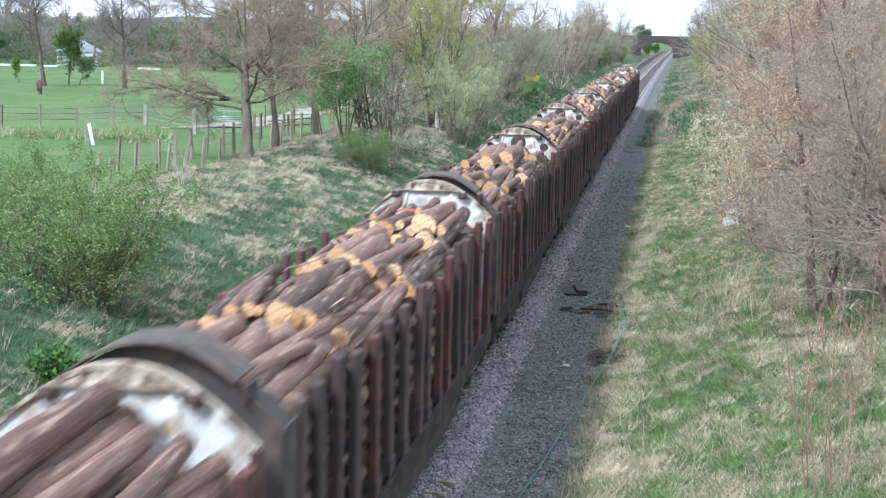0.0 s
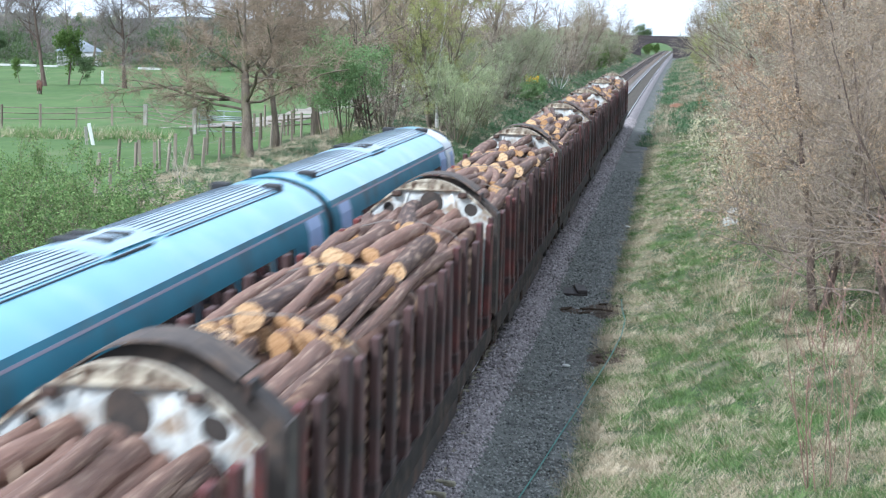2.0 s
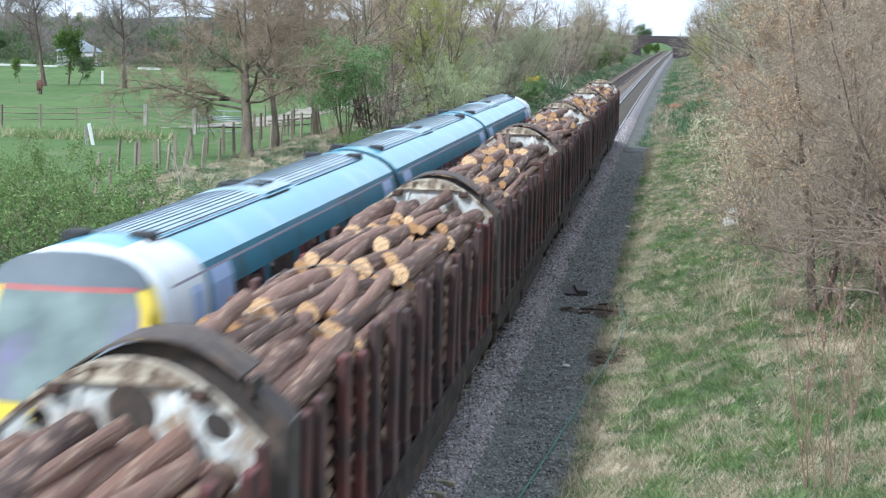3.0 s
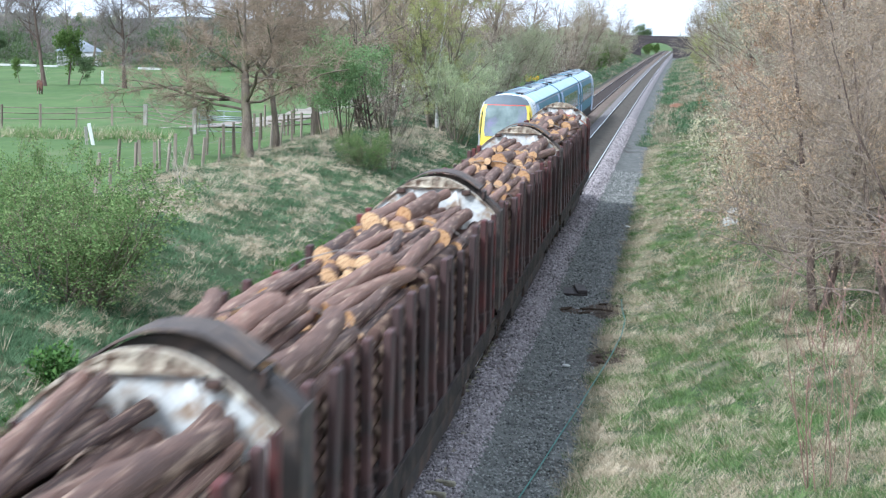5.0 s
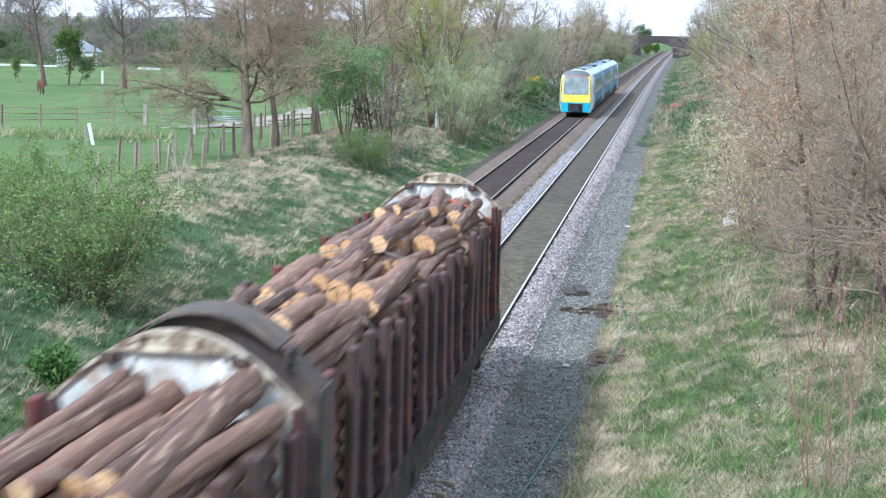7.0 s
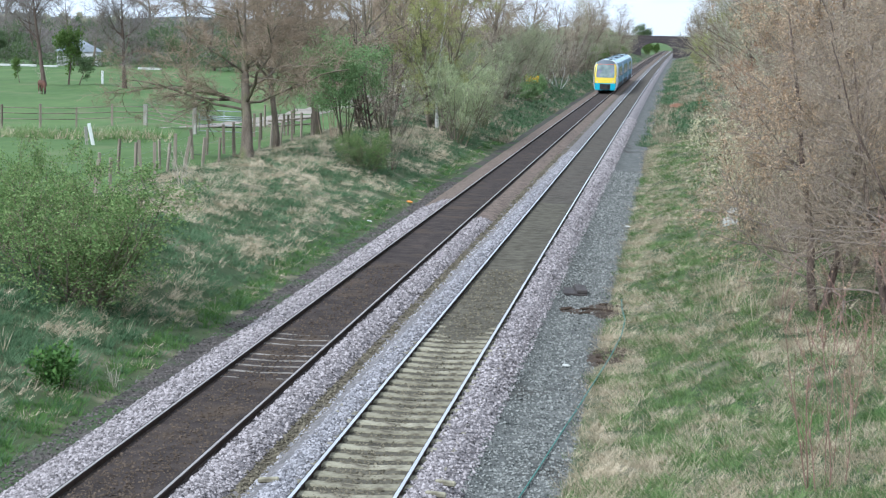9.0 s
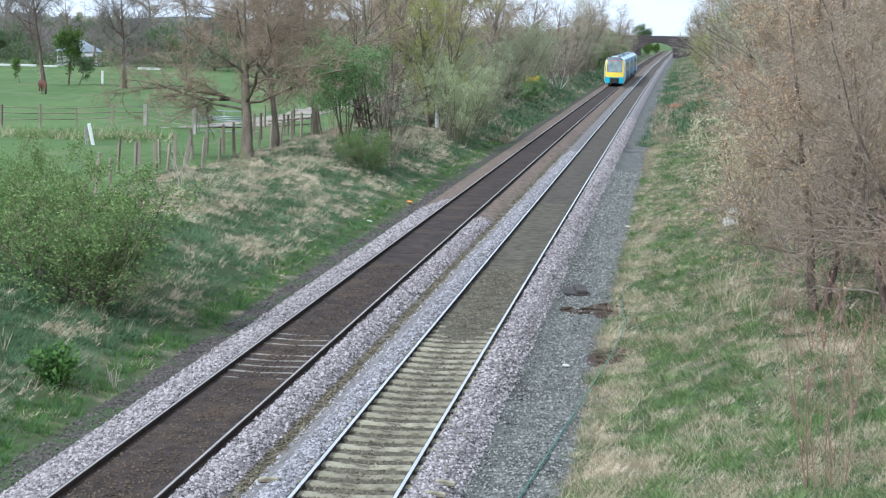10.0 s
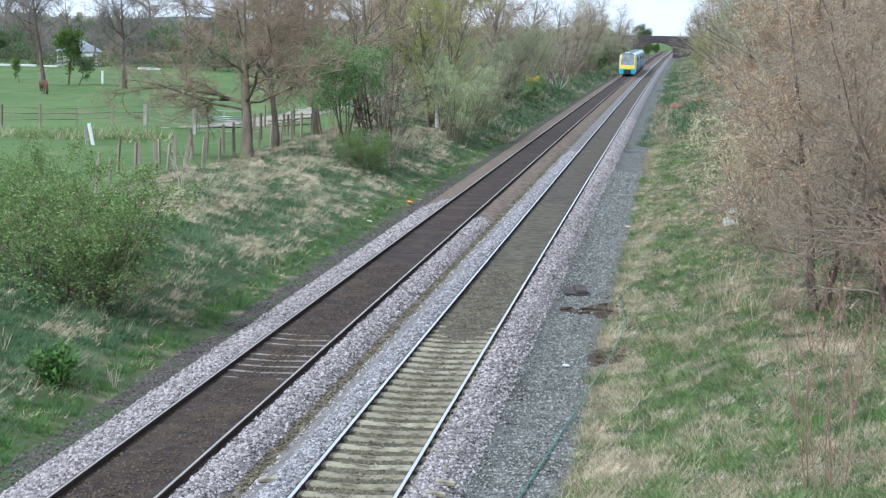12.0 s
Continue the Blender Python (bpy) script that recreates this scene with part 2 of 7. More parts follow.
def build_beds():
    s = SPACING
    strip("ballast_shoulder_left", "pale pinkish-grey ballast shoulder beside the farther track", [(-s - 2.15, -0.50), (-s - 1.8, -0.38), (-s - 1.2, -0.12), (-s - 0.84, -0.09)], M_BED_PALE, y1=82)
    strip("cess_left", "grey-brown cinder strip between ballast and grass", [(-s - 3.2, -0.56), (-s - 2.7, -0.505), (-s - 2.15, -0.50)], M_CESS_LEFT)
    strip("ballast_shoulder_rusty", "rust-brown old ballast shoulder", [(-s - 2.15, -0.50), (-s - 1.8, -0.38), (-s - 1.2, -0.14), (-s - 0.84, -0.10)], M_BED_RUST, y0=82)
    strip("track_bed_left", "dark oily ballast between the rails of the farther track", [(-s - 0.84, -0.12), (-s - 0.6, -0.10), (-s, -0.115), (-s + 0.6, -0.10), (-s + 0.84, -0.12)], M_BED_DARK)
    strip("ballast_six_foot_pale", "ridge of pale fresh ballast between the tracks", [(-s + 0.84, -0.12), (-s + 1.0, -0.08), (-s + 1.3, -0.10), (-s + 1.5, -0.24)], M_BED_PALE, y1=76)
    strip("ballast_six_foot_rusty", "rusty brown ballast between the tracks", [(-s + 0.84, -0.12), (-s + 1.0, -0.12), (-s + 1.3, -0.16), (-s + 1.5, -0.24)], M_BED_RUST, y0=76)
    strip("ballast_six_foot_moss", "mossy strip of settled ballast between the tracks", [(-s + 1.5, -0.24), (-s + 1.65, -0.27), (-s + 1.8, -0.24)], M_BED_MOSS)
    strip("ballast_six_foot_grey", "grey ballast beside the nearer track", [(-s + 1.8, -0.24), (-1.25, -0.07), (-1.0, -0.05), (-0.84, -0.09)], M_BED_GREY)
    strip("track_bed_right", "brown ballast between the rails of the nearer track", [(-0.84, -0.12), (-0.6, -0.105), (0, -0.12), (0.6, -0.105), (0.84, -0.12)], M_BED_OLD, y1=84)
    strip("track_bed_dark", "dark worn ballast between the rails of the nearer track", [(-0.84, -0.12), (-0.6, -0.105), (0, -0.12), (0.6, -0.105), (0.84, -0.12)], M_BED_WORN, y0=84)
    strip("ballast_shoulder_right", "pale pinkish ballast shoulder of the nearer track", [(0.84, -0.09), (1.0, -0.05), (1.3, -0.08), (1.55, -0.27)], M_BED_PALE)
    strip("cess_path", "grey gravel walkway beside the track", [(1.55, -0.27), (1.85, -0.45), (2.3, -0.46), (2.8, -0.46), (3.15, -0.50), (3.5, -0.62)], M_CESS)


def rail_shape(x):
    """One running rail: foot, web and head drawn out along the line."""
    prof = [(-0.07, -0.155), (0.07, -0.155), (0.07, -0.14), (0.012, -0.12), (0.012, -0.045), (0.036, -0.035), (0.036, -0.004), (-0.036, -0.004), (-0.036, -0.035), (-0.012, -0.045), (-0.012, -0.12), (-0.07, -0.14)]
    rows = [[(x + bend(y) + a, y, b) for a, b in prof] for y in steps((-40, 140, 5), (140, 880, 10))]
    return Shape().grid(rows, smooth=False, closed=True)


def head_shape(x, w):
    prof = [(-w - 0.006, -0.004), (-w, 0.0), (w, 0.0), (w + 0.006, -0.004)]
    rows = [[(x + bend(y) + a, y, b) for a, b in prof] for y in steps((-40, 140, 5), (140, 880, 10))]
    return Shape().grid(rows, smooth=False)


def build_rails():
    for x0, hw, top, lab in ((0.0, 0.023, M_RAILTOP, "polished steel running rail with rusty web"), (-SPACING, 0.017, M_RAILTOP_DULL, "dull steel running rail with rusty web")):
        for side in (-0.7525, 0.7525):
            r = tagged(part("rail", rail_shape(x0 + side), M_RAIL), lab, "rail", "rails", "structure")
            part("rail_head", head_shape(x0 + side, hw), top, r, "worn bright rail head")


def sleeper_mesh():
    rows = []
    for x in (-1.25, -1.0, -0.75, -0.5, 0.0, 0.5, 0.75, 1.0, 1.25):
        t = -0.085 - 0.035 * math.exp(-(x / 0.45) ** 2)
        rows.append([(x, -0.18, -0.22), (x, -0.135, t), (x, 0.135, t), (x, 0.18, -0.22)])
    sh = Shape().grid(rows, smooth=False)
    sh.add(rows[0], [(0, 1, 2, 3)]).add(rows[-1], [(3, 2, 1, 0)])
    return sh.mesh("sleeper", M_SLEEPER)


def build_sleepers():
    me = sleeper_mesh()
    rows = []
    for i in range(13):
        x = -0.70 + 1.4 * i / 12
        t = -0.088 - 0.020 * math.cos(x / 0.70 * math.pi / 2) ** 2 + 0.006 * noise.noise((x * 6, 1.0, 2.0))
        rows.append([(x, -0.075, -0.16), (x, -0.05, t), (x, 0.05, t), (x, 0.075, -0.16)])
    sh = Shape().grid(rows, smooth=False)
    me2 = sh.add(rows[0], [(0, 1, 2, 3)]).add(rows[-1], [(3, 2, 1, 0)]).mesh("sleeper", M_SLEEPER_GREY)
    rnd = random.Random(4)
    line = thing("sleepers_near_track", "row of weathered concrete sleepers half buried in ballast", "sleepers", kind="structure")
    for k in range(-4, 34):
        y = 28.4 + 0.72 * k
        sink = 0.0 if y < 45.2 else min(0.05, 0.018 + 0.0035 * (y - 45.2))
        part("sleeper", me, None, line, m=pose(rnd.uniform(-0.02, 0.02), y, 0.018 - sink + rnd.uniform(-0.008, 0.006), 0, 0, rnd.uniform(-0.5, 0.5)))
    far = thing("sleepers_far_track", "few pale sleepers showing through dark ballast", "sleepers", kind="structure")
    for y, up in ((39.7, -0.008), (40.4, 0.004), (41.15, 0.006), (41.9, 0.004), (42.6, 0.0), (44.1, 0.004), (44.85, 0.002), (45.6, -0.006)):
        part("sleeper", me2, None, far, m=pose(-SPACING, y, up, rnd.uniform(-1.5, 1.5), rnd.uniform(-0.5, 0.5), rnd.uniform(-0.8, 0.8)))


def scatter_stones(name, label, u0, u1, y0, y1, count, size, material, zf, seed):
    """Loose stones, small uneven eight-sided lumps, lying on a bed."""
    r = np.random.RandomState(seed)
    k = r.rand(count)
    ys = y0 + (y1 - y0) * k ** 2.0
    us = u0 + (u1 - u0) * r.rand(count)
    sz = size * (0.55 + 0.9 * r.rand(count) ** 1.5) * (1 + 0.006 * (ys - y0))
    base = np.array([(1, 0, 0), (-1, 0, 0), (0, 1, 0), (0, -1, 0), (0, 0, 0.8), (0, 0, -0.8)], float)
    tri = np.array([(0, 2, 4), (2, 1, 4), (1, 3, 4), (3, 0, 4), (2, 0, 5), (1, 2, 5), (3, 1, 5), (0, 3, 5)])
    v = base[None] * (0.6 + 0.7 * r.rand(count, 6, 1)) + 0.25 * (r.rand(count, 6, 3) - 0.5)
    a = r.rand(count) * 6.283
    b = r.rand(count) * 1.2 - 0.6
    ca, sa, cb, sb = np.cos(a), np.sin(a), np.cos(b), np.sin(b)
    x, y, z = v[..., 0], v[..., 1], v[..., 2]
    y, z = y * cb[:, None] - z * sb[:, None], y * sb[:, None] + z * cb[:, None]
    x, y = x * ca[:, None] - y * sa[:, None], x * sa[:, None] + y * ca[:, None]
    zz = np.array([zf(p) for p in us])
    vx = x * sz[:, None] + (us + 6e-6 * ys ** 2)[:, None]
    vy = y * sz[:, None] + ys[:, None]
    vz = z * sz[:, None] + (zz + sz * 0.25)[:, None]
    verts = np.stack([vx, vy, vz], -1).reshape(-1, 3)
    faces = (tri[None] + (np.arange(count) * 6)[:, None, None]).reshape(-1, 3)
    me = bpy.data.meshes.new(name)
    me.from_pydata(verts.tolist(), [], faces.tolist())
    me.materials.append(material)
    tagged(new(name, me), label, "ballast", kind="stuff")


def lerp_list(pairs):
    xs, zs = [p[0] for p in pairs], [p[1] for p in pairs]
    return lambda u: float(np.interp(u, xs, zs))


def build_stones():
    s = SPACING
    scatter_stones("ballast_stones", "loose pale pinkish-grey ballast stones", -s - 2.1, -s - 0.86, 27, 84, 16000, 0.032, M_STONE_PALE, lerp_list([(-s - 2.15, -0.50), (-s - 1.8, -0.38), (-s - 1.2, -0.12), (-s - 0.84, -0.09)]), 1)
    scatter_stones("ballast_stones", "loose pale ballast stones in a ridge", -s + 0.84, -s + 1.5, 27, 76, 9500, 0.032, M_STONE_PALE, lerp_list([(-s + 0.84, -0.12), (-s + 1.0, -0.08), (-s + 1.3, -0.10), (-s + 1.5, -0.24)]), 2)
    scatter_stones("ballast_stones", "loose grey ballast stones between the tracks", -s + 1.72, -0.86, 27, 120, 17000, 0.031, M_STONE_BLUE, lerp_list([(-s + 1.5, -0.24), (-s + 1.75, -0.27), (-s + 1.95, -0.22), (-1.25, -0.07), (-1.0, -0.05), (-0.84, -0.09)]), 3)
    scatter_stones("ballast_stones", "loose pale pinkish ballast stones on the shoulder", 0.82, 1.62, 27, 170, 16000, 0.032, M_STONE_PALE, lerp_list([(0.84, -0.09), (1.0, -0.05), (1.3, -0.08), (1.55, -0.27), (1.85, -0.45)]), 5)
    scatter_stones("gravel_stones", "loose grey gravel stones on the walkway", 1.5, 3.35, 27, 110, 21000, 0.025, M_STONE_GREY, lerp_list([(1.55, -0.27), (1.85, -0.45), (2.8, -0.46), (3.15, -0.50), (3.5, -0.62)]), 6)
    scatter_stones("cinder_stones", "brown-grey cinder stones at the foot of the bank", -s - 3.15, -s - 2.05, 27, 100, 7000, 0.028, M_STONE_CINDER, lerp_list([(-s - 3.2, -0.56), (-s - 2.7, -0.505), (-s - 2.15, -0.50)]), 11)
    scatter_stones("moss_stones", "mossy brown stones between the tracks", -s + 1.38, -s + 1.85, 27, 120, 4200, 0.03, M_STONE_MOSS, lerp_list([(-s + 1.5, -0.24), (-s + 1.75, -0.27), (-s + 1.95, -0.22)]), 12)
    scatter_stones("track_stones", "brown ballast stones between the sleepers", -0.7, 0.7, 27, 60, 6000, 0.026, M_STONE_MOSS, lambda u: -0.115, 7)
    scatter_stones("track_stones", "dark oily ballast stones between the rails", -s - 0.7, -s + 0.7, 27, 60, 5000, 0.024, M_STONE_BROWN, lambda u: -0.11, 8)


M_SLEEPER_GREY = surface("sleeper_grey", (0.13, 0.115, 0.10), (0.34, 0.31, 0.275), 5, 0.9, bump=0.3, obj_rand=0.3, stain=(0.06, 0.05, 0.042), stain_scale=4, stain_amount=0.3)
M_STONE_CINDER = surface("cinder_stone", (0.03, 0.027, 0.025), (0.19, 0.168, 0.155), 6, 0.9, bump=0, island=0.9)
M_STONE_MOSS = surface("mossy_stone", (0.05, 0.045, 0.03), (0.24, 0.21, 0.15), 6, 0.9, bump=0, island=0.9)
M_CESS_LEFT = surface("cinder", (0.035, 0.031, 0.028), (0.115, 0.100, 0.090), 2.5, 0.95, bump=0.7, fine=40, stain=(0.055, 0.085, 0.035), stain_scale=0.8, stain_amount=0.36, depth=0.04)
M_BED_WORN = surface("worn_ballast", (0.04, 0.035, 0.029), (0.135, 0.118, 0.095), 2.5, 0.95, bump=0.8, fine=45, stain=(0.09, 0.075, 0.06), stain_scale=0.4, stain_amount=0.25, depth=0.04)
M_BED_RUST = surface("rusty_ballast", (0.075, 0.057, 0.045), (0.24, 0.185, 0.15), 4.0, 0.95, bump=0.7, fine=45, depth=0.04)
build_ground()
build_beds()
build_rails()
build_stones()


# ---- timber train ----
M_WAGON_RED = surface("stanchion_red", (0.085, 0.016, 0.014), (0.20, 0.040, 0.034), 3, 0.65, bump=0.3, stain=(0.035, 0.018, 0.016), stain_scale=1.5, stain_amount=0.5, obj_rand=0.5)
M_WAGON_MAROON = surface("stanchion_maroon", (0.030, 0.0155, 0.014), (0.118, 0.054, 0.048), 3, 0.75, bump=0.3, stain=(0.036, 0.024, 0.021), stain_scale=1.5, stain_amount=0.38, obj_rand=0.8)
M_WAGON_DARK = surface("wagon_grime", (0.010, 0.008, 0.007), (0.040, 0.030, 0.026), 2, 0.8, bump=0.2, stain=(0.09, 0.05, 0.035), stain_scale=1.4, stain_amount=0.25)
M_WAGON_BLACK = surface("wagon_black_end", (0.016, 0.013, 0.011), (0.080, 0.062, 0.052), 2, 0.75, bump=0.2, stain=(0.11, 0.075, 0.055), stain_scale=2.2, stain_amount=0.22)
M_WHITE_END = surface("end_panel_white", (0.33, 0.35, 0.34), (0.72, 0.72, 0.68), 3.5, 0.65, bump=0.35, fine=18, stain=(0.30, 0.22, 0.15), stain_scale=4.2, stain_amount=0.32)
M_HOOD = surface("hood_rusty", (0.026, 0.021, 0.018), (0.135, 0.105, 0.088), 2.5, 0.8, bump=0.3, fine=12, stretch=(1, 2.5, 1), stain=(0.17, 0.115, 0.08), stain_scale=2.6, stain_amount=0.2)
M_LINTEL = surface("lintel_rusty_cream", (0.24, 0.19, 0.13), (0.66, 0.60, 0.47), 3.0, 0.75, bump=0.4, fine=18, stain=(0.13, 0.085, 0.055), stain_scale=5.0, stain_amount=0.42)
M_BARK = surface("bark", (0.027, 0.0122, 0.0086), (0.27, 0.148, 0.102), 3.6, 0.75, bump=0.9, fine=16, stretch=(0.8, 0.4, 0.8), obj_rand=0.9, stain=(0.36, 0.245, 0.17), stain_scale=2.6, stain_amount=0.22, depth=0.03)
M_LOG_END = surface("cut_wood", (0.38, 0.20, 0.085), (0.82, 0.585, 0.345), 7, 0.85, bump=0.2, obj_rand=1.0, stain=(0.30, 0.155, 0.065), stain_scale=4, stain_amount=0.3)
# darker bark for the side logs: shade behind the stanchions put into the colour
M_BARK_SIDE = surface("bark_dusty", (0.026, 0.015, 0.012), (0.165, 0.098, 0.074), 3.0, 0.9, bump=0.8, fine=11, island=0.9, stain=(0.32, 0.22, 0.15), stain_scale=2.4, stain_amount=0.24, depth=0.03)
M_PEELED = surface("peeled_wood", (0.33, 0.22, 0.15), (0.62, 0.47, 0.34), 4, 0.8, bump=0.3, fine=20)
M_WEBBING = surface("webbing_grey", (0.16, 0.14, 0.125), (0.32, 0.29, 0.26), 8, 0.9, bump=0.1)
M_WHEEL = surface("wheel_steel", (0.03, 0.02, 0.016), (0.09, 0.06, 0.045), 5, 0.7, metal=0.4, bump=0.1)
M_SOLEBAR = surface("solebar_black", (0.012, 0.0105, 0.0095), (0.055, 0.046, 0.041), 3, 0.9, bump=0.3, stain=(0.09, 0.065, 0.05), stain_scale=2.5, stain_amount=0.3)
M_STRAP = surface("strap_orange", (0.35, 0.07, 0.03), (0.60, 0.16, 0.08), 5, 0.7, bump=0.1)
M_STEEL = surface("bare_steel", (0.30, 0.28, 0.26), (0.5, 0.48, 0.45), 6, 0.45, metal=0.7, bump=0.1)

PITCH_W = 21.7                                    # wagon length over the buffers
BODY_L = 20.7


def arch(x):
    """Height of the curved top of an end wall."""
    return float(np.interp(abs(x), [0, 0.16, 0.34, 0.55, 0.8, 1.0, 1.1, 1.19], [3.95, 3.94, 3.90, 3.80, 3.63, 3.46, 3.37, 3.27]))


def end_panel(holes):
    """Arched end wall, drawn as a skin with thickness; holes: round openings (x, z, radius)."""
    bm = bmesh.new()
    n = 28
    outline = [(-1.19, 1.25)] + [(-1.19 + 2.38 * i / n, arch(-1.19 + 2.38 * i / n)) for i in range(n + 1)] + [(1.19, 1.25)]
    loops = [[bm.verts.new((x, 0, z)) for x, z in outline]]
    for hx, hz, hr in holes:
        loops.append([bm.verts.new((hx + hr * math.cos(2 * math.pi * k / 20), 0, hz + hr * math.sin(2 * math.pi * k / 20))) for k in range(20)])
    edges = []
    for lp in loops:
        edges += [bm.edges.new((lp[i], lp[(i + 1) % len(lp)])) for i in range(len(lp))]
    bmesh.ops.triangle_fill(bm, use_beauty=True, edges=edges)
    if holes:
        drop = [f for f in bm.faces if any((f.calc_center_median().x - hx) ** 2 + (f.calc_center_median().z - hz) ** 2 < (hr * 0.97) ** 2 for hx, hz, hr in holes)]
        bmesh.ops.delete(bm, geom=drop, context="FACES_ONLY")
    ex = bmesh.ops.extrude_face_region(bm, geom=bm.faces[:])
    for q in ex["geom"]:
        if isinstance(q, bmesh.types.BMVert):
            q.co.y += 0.07
    bmesh.ops.recalc_face_normals(bm, faces=bm.faces[:])
    bm.verts.index_update()
    sh = Shape().add([q.co.copy() for q in bm.verts], [[q.index for q in f.verts] for f in bm.faces])
    bm.free()
    return sh


def arch_band(y0, y1, lift, thick, w=1.19, xa=None, xb=None):
    """A curved band that follows the top of an end wall, over the whole width or from xa to xb."""
    n = 24
    xa, xb = (-w, w) if xa is None else (xa, xb)
    rows = []
    for i in range(n + 1):
        x = xa + (xb - xa) * i / n
        z = arch(x * 1.19 / w) + lift
        rows.append([(x, y0, z), (x, y1, z), (x, y1, z - thick), (x, y0, z - thick)])
    sh = Shape().grid(rows, smooth=False, closed=True)
    sh.add(rows[0], [(3, 2, 1, 0)])
    sh.add(rows[-1], [(0, 1, 2, 3)])
    return sh


def lintel_shape():
    """Thin plate on the top of an end wall, above the ledge."""
    n = 16
    rows = []
    for i in range(n + 1):
        x = -0.56 + 1.12 * i / n
        rows.append([(x, -0.004, 3.775), (x, -0.022, 3.775), (x, -0.022, arch(x) - 0.03), (x, -0.004, arch(x) - 0.03)])
    sh = Shape().grid(rows, smooth=False, closed=True)
    for x in (-0.34, -0.05, 0.22):
        sh.box(x - 0.018, -0.05, 3.73, x + 0.018, -0.022, 3.90, bevel=0.006)
    return sh


def bracket_shape():
    """Lifting bracket with its round eye."""
    sh = Shape().box(-0.09, -0.12, -0.06, 0.09, -0.004, 0.05, bevel=0.02)
    return sh.tube([(0, -0.15, 0.0), (0, -0.10, 0.0)], 0.045, 10)


def wheel_mesh():
    sh = Shape()
    prof = [(0.04, 0.0), (0.12, 0.0), (0.34, 0.02), (0.40, -0.01), (0.46, -0.01), (0.46, 0.11), (0.49, 0.115), (0.49, 0.14), (0.40, 0.14), (0.34, 0.10), (0.12, 0.12), (0.04, 0.12)]
    rows = [[(b, r * math.cos(2 * math.pi * k / 20), r * math.sin(2 * math.pi * k / 20)) for r, b in prof] for k in range(21)]
    return sh.grid(rows, smooth=False, closed=True).mesh("wheel", M_WHEEL)


def stanchion_mesh(material):
    sh = Shape()
    sh.box(-0.06, -0.10, 1.16, 0.05, 0.10, 3.36, bevel=0.015)
    sh.box(-0.075, -0.13, 1.16, 0.06, 0.13, 1.62, bevel=0.01)
    return sh.mesh("stanchion", material)


MESH_WHEEL, MESH_STAN = wheel_mesh(), [stanchion_mesh(M_WAGON_RED), stanchion_mesh(M_WAGON_MAROON)]
WAGON_MESH = {}


